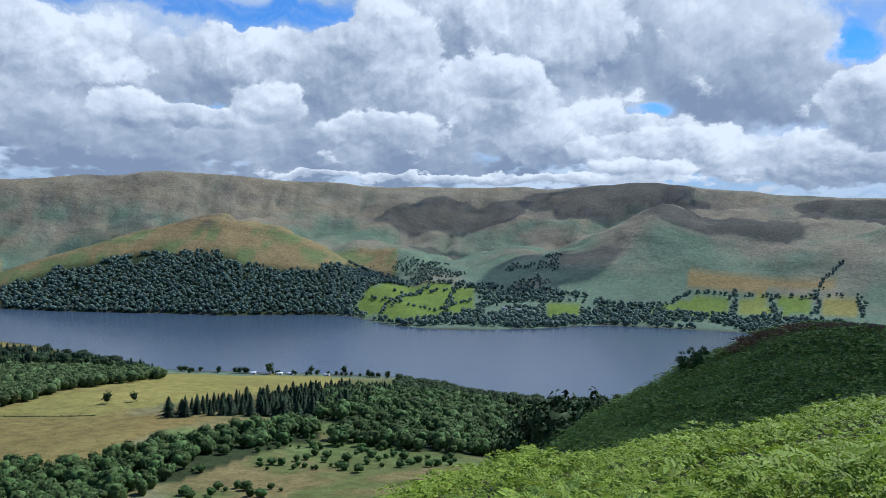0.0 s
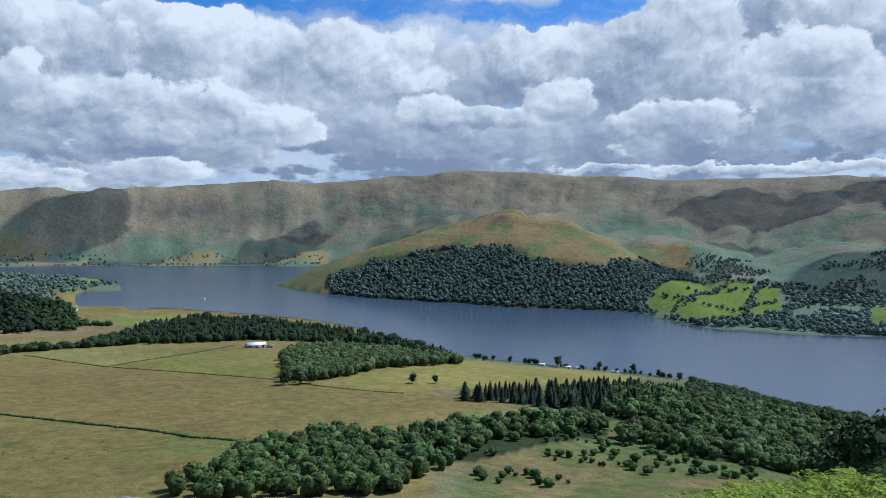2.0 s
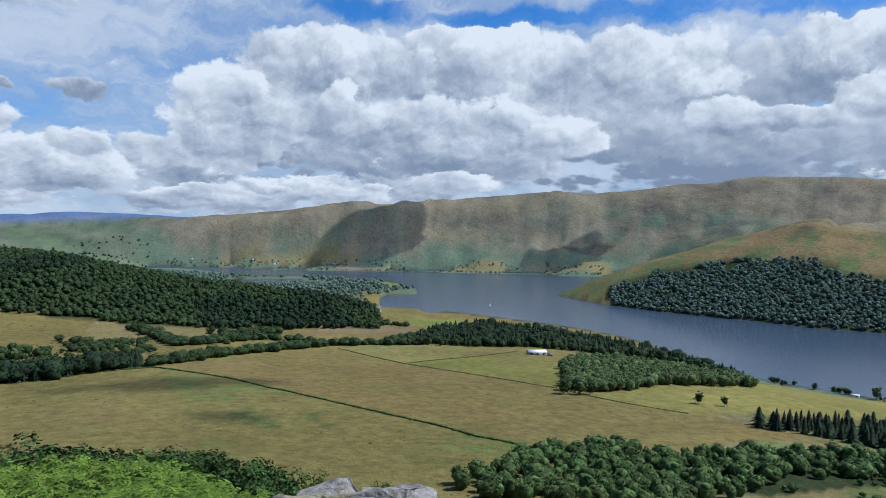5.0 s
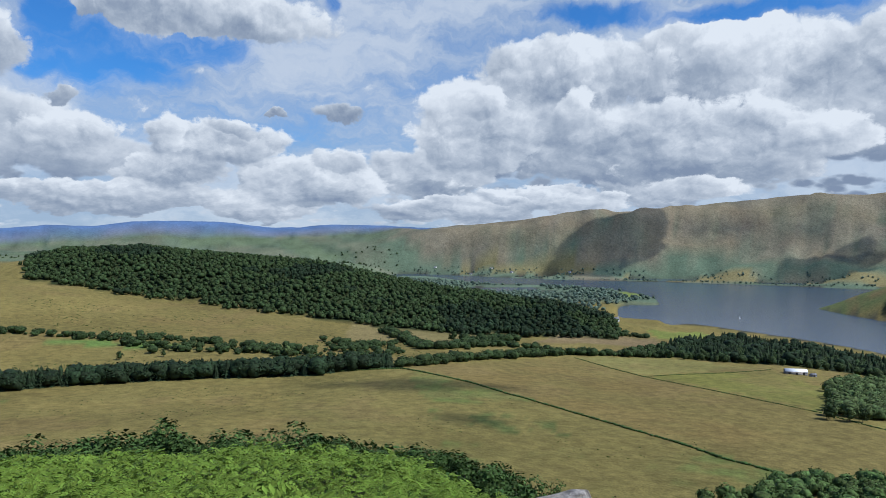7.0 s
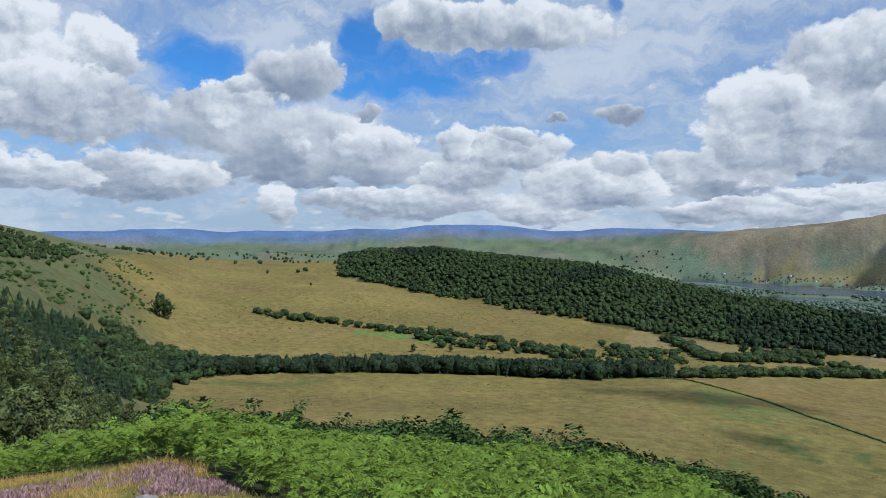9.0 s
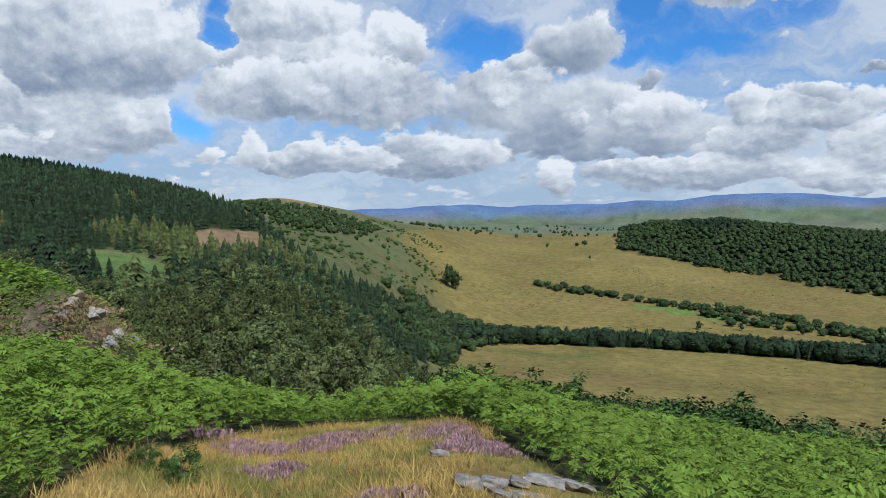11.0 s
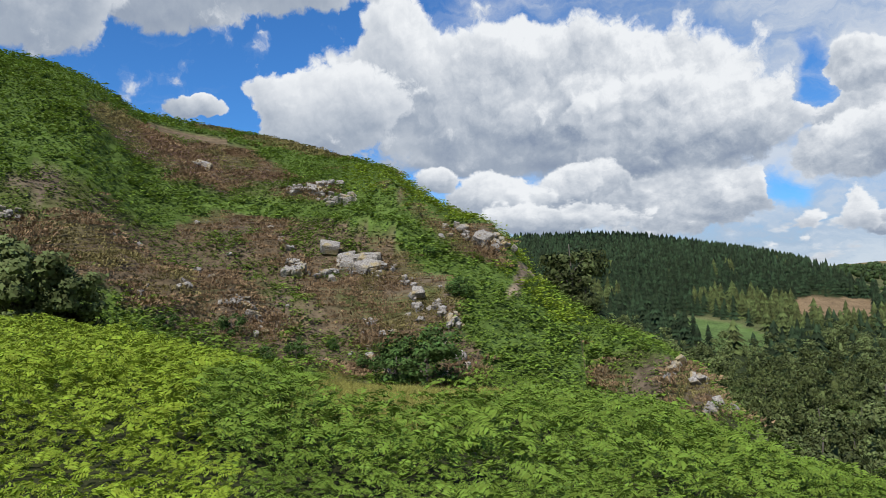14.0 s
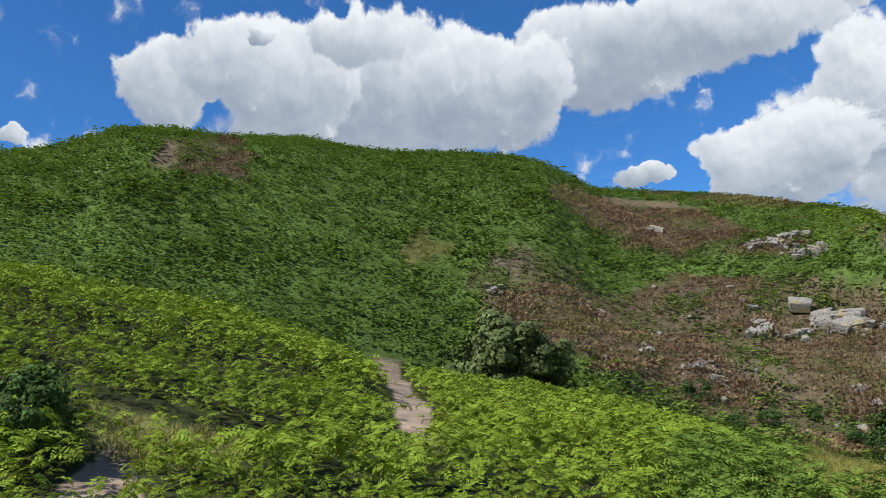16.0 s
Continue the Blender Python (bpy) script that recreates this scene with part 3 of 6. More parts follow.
FIELDS += [
    ((0.22, 0.26, 0.06), [(46.9, 1500), (43, 1660), (40.1, 1489), (45.6, 1387)]),
    ((0.16, 0.24, 0.06), [(92, 1000), (86, 940), (80, 930), (86, 990)]),
    ((0.155, 0.165, 0.05), [(105.5, 650), (101, 690), (93, 700), (96, 660)]),
    (PASTURE, [(6.4, 1870), (2.4, 2300), (-3.1, 2185), (-3.1, 1840), (0.2, 1720), (3.2, 1690)]),
    (PASTURE, [(-8.7, 1800), (-8.7, 1961), (-11.5, 1978), (-11.5, 1830)]),
    (PASTURE, [(-16.4, 1950), (-19.8, 2132), (-22.1, 2128), (-22.2, 1960)]),
]
FIELDS += [
    ((0.23, 0.25, 0.06), [(-23, 1960), (-22.9, 2147), (-24.6, 2178), (-25.2, 1980)]),
    (PASTURE, [(-25.6, 2000), (-25.5, 2189), (-27.7, 2181), (-27.4, 2030)]),
    ((0.27, 0.24, 0.07), [(-28.3, 2050), (-28.2, 2205), (-30.6, 2197), (-30.6, 2060)]),
    ((0.30, 0.22, 0.09), [(-19, 2200), (-19.5, 2320), (-29, 2330), (-29, 2240)]),
    ((0.27, 0.235, 0.11), [(29.5, 3490), (31, 3600), (38, 3570), (37, 3440)]),
    ((0.28, 0.24, 0.11), [(38.5, 3470), (40, 3640), (48, 3640), (49, 3520)]),
]
FIELDS += [
    ((0.25, 0.22, 0.10), [(50, 3600), (51, 3760), (60, 3900), (62, 3850)]),
    ((0.22, 0.27, 0.07), [(46.4, 2620), (48.3, 2800), (49.4, 2760), (48.5, 2560)]),
    ((0.10, 0.17, 0.04), [(124.7, 296), (128.5, 355), (132.6, 355), (130.5, 306)]),
    ((0.36, 0.20, 0.10), [(124.2, 455), (120.5, 480), (120.4, 425), (123.8, 418)]),
]


WOODS = [[(2.3, 2340), (6.5, 1890), (8.5, 1845), (16, 1812), (22, 1895), (30.5, 2070), (31, 2230), (28.9, 2270), (24.6, 2240), (18.9, 2215), (15.3, 2109), (11, 2076), (8, 2130), (5.8, 2340), (3.4, 2390)]]
WOODS += [[(49, 1300), (60, 1240), (67, 1240), (72, 1270), (80, 1370), (92, 1540), (92, 1900), (80, 1860), (52, 1700)]]
WOODS += [[(46, 1065), (44.7, 1300), (36.2, 1440), (29.6, 1270), (20.2, 960), (34.9, 1064)]]
WOODS += [[(9.5, 545), (9.2, 657), (3, 770), (-9.5, 800), (-18, 900), (-12, 430), (2.9, 437), (7, 510)]]
WOODS += [[(34, 430), (24.5, 455), (17.2, 490), (10, 545), (8.5, 480), (19.5, 375), (30, 345)]]
WOODS += [[(107, 130), (111, 300), (116, 430), (121, 560), (123, 960), (150, 960), (150, 370), (133, 365), (120, 400), (118, 280), (140, 280), (130, 95), (115, 95)]]


def cover_colours():
    n1, n2, n3 = fbm(XX, YY, 260, 5, 41), fbm(XX, YY, 900, 3, 43), fbm(XX, YY, 60, 4, 47)
    n4, n5 = fbm(XX, YY, 14, 4, 51), fbm(XX, YY, 3.5, 3, 53)
    col = np.zeros(XX.shape + (3,))
    # fell colours cooled, with some distance haze put into them
    fell_green, fell_brown = np.array((0.122, 0.165, 0.106)), np.array((0.208, 0.182, 0.124))
    bands = 2.4 * UPHILL
    f1 = fbm(ALONG - 0.35 * bands, bands, 330, 5, 45)
    f1 = n1 + (f1 - n1) * smooth(2600, 3000, RR)
    w = smooth(-0.4, 0.5, f1 * 0.9 + (TABLE - 170) / 190)[..., None]
    col[:] = fell_green * (1 - w) + fell_brown * w

    def put(mask, c):
        m = np.clip(mask, 0, 1)[..., None]
        col[:] = col * (1 - m) + np.array(c) * m
    # scree and outcrops on the fell sides
    put(smooth(0.35, 0.8, n3 + n1 * 0.4) * smooth(2300, 2900, RR) * 0.5 * smooth(120, 260, TABLE), (0.16, 0.12, 0.085))
    # darker lines along the carved gullies, and dark bands of rock down the long fell
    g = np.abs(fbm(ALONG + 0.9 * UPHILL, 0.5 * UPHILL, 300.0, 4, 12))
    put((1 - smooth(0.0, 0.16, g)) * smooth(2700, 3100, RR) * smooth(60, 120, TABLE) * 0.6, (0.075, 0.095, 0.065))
    crags = smooth(0.25, 0.6, fbm(ALONG, 1.5 * bands, 170.0, 4, 133) + 0.4 * fbm(ALONG, bands, 500.0, 2, 134))
    put(crags * smooth(2700, 3100, RR) * smooth(130, 210, TABLE) * (1 - smooth(60, 66, AA)) * 0.45, (0.115, 0.10, 0.085))
    # bracken-brown and green drifts along the slope
    put(smooth(0.0, 0.6, fbm(ALONG - 0.4 * bands, bands, 280.0, 4, 137)) * smooth(3300, 3500, RR) * (1 - smooth(60, 66, AA)) * 0.6, (0.240, 0.192, 0.118))
    # patchwork of small fields towards the horizon, distance haze put into their colours
    cell = value_noise(XX / 230.0 + 0.4 * n1, YY / 170.0, 135)
    plain_ = smooth(2300, 2700, RR) * smooth(65, 70, AA) * (1 - smooth(122, 126, AA)) * (1 - smooth(4500, 4600, RR))
    put(plain_, (0.125, 0.155, 0.10))
    put(plain_ * smooth(0.15, 0.25, cell) * 0.7, (0.165, 0.165, 0.105))
    put(plain_ * smooth(0.25, 0.35, -cell) * 0.7, (0.135, 0.17, 0.09))
    put(0.5 * plain_ * (1 - smooth(0.03, 0.09, np.abs(cell + 0.05))), (0.05, 0.07, 0.04))
    # rough pasture of the valley
    fields = smooth(230, 330, RR) * (1 - smooth(2150, 2400, RR)) * smooth(20, 24, AA) * (1 - smooth(108, 114, AA + n3))
    w = smooth(-0.6, 0.6, n1 + n3 * 0.7)
    put(fields, HAY)
    put(fields * (1 - w) * 0.7, (0.160, 0.134, 0.044))
    # rushy hollows in the nearest field
    put(inside([(65.6, 757), (35.6, 429), (30, 330), (75, 330), (75, 745)], AA, RR) * 0.6, (0.158, 0.134, 0.044))
    put(smooth(0.1, 0.7, n3 + n4 * 0.3) * inside([(65.6, 750), (36, 427), (40, 360), (62, 400)], AA, RR) * 0.8, (0.11, 0.155, 0.04))
    # open slope with scrub towards the lake
    scrub = smooth(230, 300, RR) * (1 - smooth(1000, 1100, RR)) * (1 - smooth(19, 23, AA)) * smooth(-60, -50, AA)
    put(scrub, (0.105, 0.120, 0.038))
    put(scrub * smooth(-0.25, 0.35, n3 + 0.5 * n4) * 0.8, (0.19, 0.145, 0.062))
    put(scrub * smooth(0.35, 0.7, -n3 + 0.5 * n4) * 0.7, (0.12, 0.155, 0.05))
    # heathy slope beside the plantation
    slope = smooth(200, 260, RR) * (1 - smooth(1400, 1500, RR)) * smooth(104.5, 108, AA + 1.5 * n3 - smooth(800, 1100, RR) * 3) * (1 - smooth(150, 160, AA))
    put(slope, (0.110, 0.120, 0.050))
    put(inside([(121, 480), (117.4, 575), (113.6, 800), (109.6, 1130), (106.5, 1465), (104, 1800), (121, 1800)], AA, RR), (0.115, 0.125, 0.056))
    put(inside([(121, 480), (117.4, 575), (113.6, 800), (109.6, 1130), (106.5, 1465), (104, 1800), (121, 1800)], AA, RR) * smooth(-0.1, 0.5, n3 + n1), (0.150, 0.140, 0.068))
    put(slope * smooth(0.0, 0.7, n3 + 0.4 * n1) * 0.8, (0.155, 0.140, 0.062))
    put(slope * smooth(0.25, 0.5, n4 + 0.5 * n3) * 0.5, (0.085, 0.105, 0.04))
    put(slope * smooth(230, 250, TABLE) * smooth(1000, 1200, RR) * (1 - smooth(121, 124, AA)), (0.24, 0.18, 0.085))
    for c, poly in FIELDS:
        put(inside(poly, AA, RR) * 1.0, np.array(c) * 0.78)
    # greener and browner drifts in the hay
    put(fields * smooth(0.1, 0.7, n1 + 0.6 * n3) * 0.3, (0.135, 0.130, 0.042))
    put(fields * smooth(0.3, 0.8, n3 - 0.5 * n1) * 0.35, (0.19, 0.13, 0.055))
    put(inside([(61.7, 545), (57, 550), (54, 535), (53.5, 500), (57, 492), (61, 498)], AA + n4, RR + n4 * 12) * smooth(-0.4, 0.2, n4 + n3) * 0.8, (0.075, 0.10, 0.03))
    # grassy top of the headland with bracken and crags
    crest_ = inside([(3, 2300), (8, 2100), (15, 2080), (19, 2190), (29, 2230), (36, 2250), (36, 2700), (3, 2760)], AA, RR)
    put(crest_ * 0.9, (0.215, 0.155, 0.066))
    put(crest_ * smooth(0.0, 0.5, n3), (0.13, 0.155, 0.058))
    put(crest_ * smooth(0.45, 0.8, n3 + n1 * 0.5) * smooth(190, 230, TABLE), (0.13, 0.10, 0.065))
    # floor of the woods, the trees' shade put into its dark colour
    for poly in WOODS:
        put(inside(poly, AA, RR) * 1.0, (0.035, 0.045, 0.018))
    put(inside([(124.8, 462), (120, 487), (120, 375), (124.8, 365)], AA, RR) * 1.0, (0.215, 0.150, 0.085))     # felled clearing
    put(inside([(124.7, 266), (128.5, 358), (133.2, 358), (131.6, 266)], AA, RR) * 1.0, (0.10, 0.15, 0.045))
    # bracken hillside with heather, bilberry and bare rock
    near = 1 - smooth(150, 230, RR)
    # dark litter under the bracken, with the shade below its fronds put in
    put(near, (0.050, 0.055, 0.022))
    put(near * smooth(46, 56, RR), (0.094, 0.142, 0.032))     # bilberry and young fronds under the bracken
    crag = CRAG * near
    put(crag, (0.150, 0.112, 0.070))
    put(crag * smooth(-0.1, 0.5, n4), (0.085, 0.10, 0.032))
    put(crag * smooth(0.35, 0.6, n5 + n4 * 0.5), (0.15, 0.115, 0.08))
    put(inside([(-24, 90), (-31, 88), (-36, 90), (-36, 100), (-22, 98)], AA, RR) * 0.85, (0.12, 0.07, 0.03))
    put(DRY, (0.165, 0.160, 0.055))
    put(PATH, (0.33, 0.25, 0.18))
    # grassy top with heather by the standpoint
    put(TURF, (0.30, 0.22, 0.075))
    put(TURF * smooth(-0.2, 0.6, n5), (0.24, 0.22, 0.065))
    # farthest hills: blue haze of distance put into the ground colour
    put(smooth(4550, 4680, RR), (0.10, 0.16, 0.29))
    put(smooth(3000, 3500, RR) * smooth(62, 70, AA) * smooth(0.0, 0.2, n3) * (1 - smooth(4500, 4600, RR)) * 0.25, (0.055, 0.09, 0.05))
    put((TABLE < 0.6) & (RR > 500), (0.06, 0.06, 0.045))
    return col * 0.88


# craggy ground, with ragged edges, and the turf by the standpoint
WOB = fbm(XX, YY, 12, 3, 61)
CRAG = np.any([inside(p, AA + WOB * 1.2, RR + WOB * 3.0) for p in (
    [(184, 66), (178.3, 70), (169.2, 78), (161.3, 78), (156.9, 74), (150, 66), (147.5, 51), (155.2, 48), (161.8, 48), (168, 52), (174.4, 58), (179.9, 61)],
    [(176.3, 85), (175.1, 82), (167, 82), (163, 81), (159.2, 82.5), (158.7, 85), (162, 91), (165, 98), (171, 102)],
    [(155, 84), (153.6, 80), (148, 79), (145, 79), (145.5, 72), (149.8, 73)],
    [(139.9, 64), (135.2, 66), (131, 56), (128.5, 45), (131.2, 46), (135.4, 57)],
    [(208, 74), (207.3, 84), (202, 92), (201.5, 79)])], axis=0).astype(float)
TURF = inside([(72, 1), (90, 7.0), (93.5, 9.9), (97, 10.4), (101.9, 11.8), (105, 14.5), (113, 17), (121, 15.5), (128, 11.5), (134, 8), (138, 6), (142, 4), (150, 1), (230, 0.5), (330, 0.5)],
              AA + WOB * 3, RR + WOB * 0.7).astype(float)
TURF = np.maximum(TURF, RR + WOB * 0.8 < 4.4)
DRY = np.any([inside(p, AA + WOB * 3, RR + WOB * 1.2) for p in (
    [(166, 18), (162, 40), (157, 49), (146.7, 46), (147.5, 20), (151, 14.5), (158, 14.5)], [(214, 13), (206, 12), (197, 14), (198, 15.5), (206, 14.5), (214, 16)],
    [(187.5, 67), (185.8, 74), (183, 71)])], axis=0).astype(float)
PATH = np.any([inside(p, AA, RR) for p in (
    [(191.5, 53), (189.4, 53), (188.9, 45), (188.4, 30), (187.2, 22), (186.6, 16), (189.6, 16), (189.8, 22), (190.2, 30), (190.8, 45)], [(216, 9), (210.5, 12.8), (209, 11.8), (208.5, 9), (212, 7)],
    [(145.6, 66), (144.6, 68), (143, 84), (143.6, 84), (145, 70)])], axis=0).astype(float)


def build_ground():
    verts = np.stack([XX, YY, TABLE], -1).reshape(-1, 3)
    # fine columns where the valley opens, coarse ones behind
    cols = [i for i, a in enumerate(TABLE_AZ) if -40 < a < 222 or i % 8 == 0 or i == len(TABLE_AZ) - 1]
    n = len(RINGS)
    keep = (np.array(cols)[:, None] * n + np.arange(n)).ravel()
    verts = verts[keep]
    me = mesh_from("ground", verts, grid_faces(len(cols), n)[:, ::-1], ground_material(), flat=False)
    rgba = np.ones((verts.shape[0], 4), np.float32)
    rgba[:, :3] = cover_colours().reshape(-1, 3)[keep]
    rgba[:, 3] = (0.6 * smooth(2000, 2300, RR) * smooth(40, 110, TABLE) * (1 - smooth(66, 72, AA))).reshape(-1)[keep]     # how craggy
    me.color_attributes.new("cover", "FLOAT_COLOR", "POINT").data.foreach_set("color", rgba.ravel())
    tagged(new("ground", me), "valley, fields and fells in one sheet of rough ground", "ground", kind="structure")


build_ground()
a_, r_ = np.meshgrid(np.linspace(-46, 72, 60), np.linspace(700, 4150, 40), indexing="ij")
x_, y_ = at(a_, r_)
lake = new("water", mesh_from("water", np.stack([x_, y_, x_ * 0 + LAKE], -1).reshape(-1, 3), grid_faces(60, 40)[:, ::-1], water_material()))
tagged(lake, "long grey-blue lake with a faint ripple", "lake", kind="structure")

# ---- trees ----
def leaf_material(name, colour, spread=0.35, rough=0.75, speck=0.45, patch=(0.55, 1.4)):
    """Leaves: a green that differs from clump to clump and leaf to leaf."""
    m, n, l, p = material(name)
    geo = n.new("ShaderNodeNewGeometry")
    hsv = n.new("ShaderNodeHueSaturation")
    hsv.inputs["Color"].default_value = (*(c * 0.86 for c in colour), 1)
    for socket, low, high in (("Hue", 0.5 - 0.045 * spread, 0.5 + 0.03 * spread), ("Value", 1 - spread, 1 + spread)):
        r = n.new("ShaderNodeMapRange")
        r.inputs[3].default_value, r.inputs[4].default_value = low, high
        l.new(geo.outputs["Random Per Island"], r.inputs[0])
        l.new(r.outputs[0], hsv.inputs[socket])
    t = n.new("ShaderNodeTexNoise")
    t.inputs["Scale"].default_value, t.inputs["Detail"].default_value = speck, 6
    l.new(geo.outputs["Position"], t.inputs["Vector"])
    r = n.new("ShaderNodeMapRange")
    r.inputs[1].default_value, r.inputs[2].default_value = 0.35, 0.65
    r.inputs[3].default_value, r.inputs[4].default_value = patch
    l.new(t.outputs[0], r.inputs[0])
    mx = n.new("ShaderNodeMix")
    mx.data_type, mx.blend_type = "RGBA", "MULTIPLY"
    mx.inputs[0].default_value = 1
    l.new(hsv.outputs[0], mx.inputs[6])
    l.new(r.outputs[0], mx.inputs[7])
    l.new(mx.outputs[2], p.inputs["Base Color"])
    p.inputs["Roughness"].default_value = rough
    p.inputs["Specular IOR Level"].default_value = 0.10
    return m


def bark_material(name, a, b, size):
    m, n, l, p = material(name)
    tc = n.new("ShaderNodeTexCoord")
    t = n.new("ShaderNodeTexNoise")
    t.inputs["Scale"].default_value, t.inputs["Detail"].default_value = size, 6
    l.new(tc.outputs["Object"], t.inputs["Vector"])
    ramp = n.new("ShaderNodeValToRGB")
    ramp.color_ramp.elements[0].position, ramp.color_ramp.elements[1].position = 0.35, 0.65
    ramp.color_ramp.elements[0].color, ramp.color_ramp.elements[1].color = (*a, 1), (*b, 1)
    l.new(t.outputs[0], ramp.inputs[0])
    l.new(ramp.outputs[0], p.inputs["Base Color"])
    p.inputs["Roughness"].default_value = 0.9
    bm = n.new("ShaderNodeBump")
    bm.inputs["Strength"].default_value = 0.6
    l.new(t.outputs[0], bm.inputs["Height"])
    l.new(bm.outputs[0], p.inputs["Normal"])
    return m


OAK = leaf_material("broadleaf", (0.042, 0.066, 0.022))
THORN = leaf_material("thorn_leaf", (0.074, 0.114, 0.032), 0.5)
# oak of the far shores: distance haze put into a paler, greyer leaf
HAZED_OAK = leaf_material("hazed_oak_leaf", (0.122, 0.165, 0.118), 0.4)
ASH = leaf_material("pale_broadleaf", (0.085, 0.120, 0.04))
BIRCH = leaf_material("birch_leaf", (0.098, 0.122, 0.042), 0.35, speck=0.17, patch=(0.45, 1.55))
SPRUCE = leaf_material("spruce", (0.023, 0.039, 0.017), 0.4)
LARCH = leaf_material("larch", (0.074, 0.092, 0.029), 0.35)
SHRUB = leaf_material("shrub_leaf", (0.055, 0.098, 0.024), 0.4, speck=2.0)
BARK = bark_material("bark", (0.05, 0.04, 0.03), (0.14, 0.12, 0.10), 4)


def icosphere(level):
    g = (1 + 5 ** 0.5) / 2
    v = [(-1, g, 0), (1, g, 0), (-1, -g, 0), (1, -g, 0), (0, -1, g), (0, 1, g), (0, -1, -g), (0, 1, -g), (g, 0, -1), (g, 0, 1), (-g, 0, -1), (-g, 0, 1)]
    f = [(0, 11, 5), (0, 5, 1), (0, 1, 7), (0, 7, 10), (0, 10, 11), (1, 5, 9), (5, 11, 4), (11, 10, 2), (10, 7, 6), (7, 1, 8),
         (3, 9, 4), (3, 4, 2), (3, 2, 6), (3, 6, 8), (3, 8, 9), (4, 9, 5), (2, 4, 11), (6, 2, 10), (8, 6, 7), (9, 8, 1)]
    v = [Vector(p).normalized() for p in v]
    for _ in range(level):
        mid, f2 = {}, []

        def half(a, b):
            k = (min(a, b), max(a, b))
            if k not in mid:
                mid[k] = len(v)
                v.append(((v[a] + v[b]) / 2).normalized())
            return mid[k]
        for a, b, c in f:
            x, y, z = half(a, b), half(b, c), half(c, a)
            f2 += [(a, x, z), (b, y, x), (c, z, y), (x, y, z)]
        f = f2
    return np.array([tuple(p) for p in v]), np.array(f)


ICO = [icosphere(0), icosphere(1), icosphere(2)]


def join(pieces):
    vs, fs, k = [], [], 0
    for v, f in pieces:
        vs.append(v)
        fs.append(f + k)
        k += len(v)
    return np.concatenate(vs), np.concatenate(fs)


def clump(rng, centre, radius, level=0, jag=0.28, flat=0.85):
    v, f = ICO[level]
    v = v * (1 + rng.uniform(-jag, jag, (len(v), 1))) * radius * np.array((1, 1, flat))
    a = rng.uniform(0, 6.28)
    c, s = math.cos(a), math.sin(a)
    return v @ np.array(((c, s, 0), (-s, c, 0), (0, 0, 1))) + np.array(centre), f


def tufts(rng, centres, size, outs=None):
    """Loose leaf sprays: one crooked triangle each, facing outs where given."""
    n = len(centres)
    a = rng.normal(0, 1, (n, 3))
    if outs is not None:
        o = outs + rng.normal(0, 0.35, (n, 3))
        o /= np.linalg.norm(o, axis=1)[:, None]
        a = np.cross(o, a)
        a /= np.linalg.norm(a, axis=1)[:, None]
        b = np.cross(o, a)
        s = size * rng.uniform(0.6, 1.4, (n, 1))
        v = np.stack([centres - a * s * 0.5, centres + a * s * 0.5 + b * s * 0.2, centres + b * s * 0.8], 1)
        return v.reshape(-1, 3), np.arange(3 * n).reshape(n, 3)
    a /= np.linalg.norm(a, axis=1)[:, None]
    b = np.cross(a, rng.normal(0, 1, (n, 3)))
    b /= np.linalg.norm(b, axis=1)[:, None]
    s = size * rng.uniform(0.6, 1.4, (n, 1))
    v = np.stack([centres - a * s * 0.5, centres + a * s * 0.5 + b * s * 0.25, centres + b * s * 0.7], 1)
    return v.reshape(-1, 3), np.arange(3 * n).reshape(n, 3)


def conifer(rng, tiers, arms, wide=0.22, bare=0.06):
    """A spire of drooping, ragged tiers, one metre high."""
    pieces = []
    for i in range(tiers):
        t = i / (tiers - 1)
        z0 = bare + (0.97 - bare) * t ** 0.92
        rad = wide * (1 - t) ** 0.85 + 0.02
        h = 0.9 * (1 - bare) / tiers * 1.6
        ang = np.arange(arms) * 2 * math.pi / arms + rng.uniform(0, 6)
        rr = rad * rng.uniform(0.72, 1.2, arms)
        tip = np.stack([np.cos(ang) * rr, np.sin(ang) * rr, z0 - h * 0.35 + rng.uniform(-0.012, 0.012, arms)], 1)
        an2 = ang + math.pi / arms
        nook = np.stack([np.cos(an2) * rr * 0.5, np.sin(an2) * rr * 0.5, np.full(arms, z0 - h * 0.02)], 1)
        v = np.concatenate([tip, nook, [[0, 0, min(1.0, z0 + h)]]])
        k = np.arange(arms)
        f = np.concatenate([np.stack([k, k + arms, np.full(arms, 2 * arms)], 1),
                            np.stack([k + arms, (k + 1) % arms, np.full(arms, 2 * arms)], 1)])
        pieces.append((v, f))
    return join(pieces)


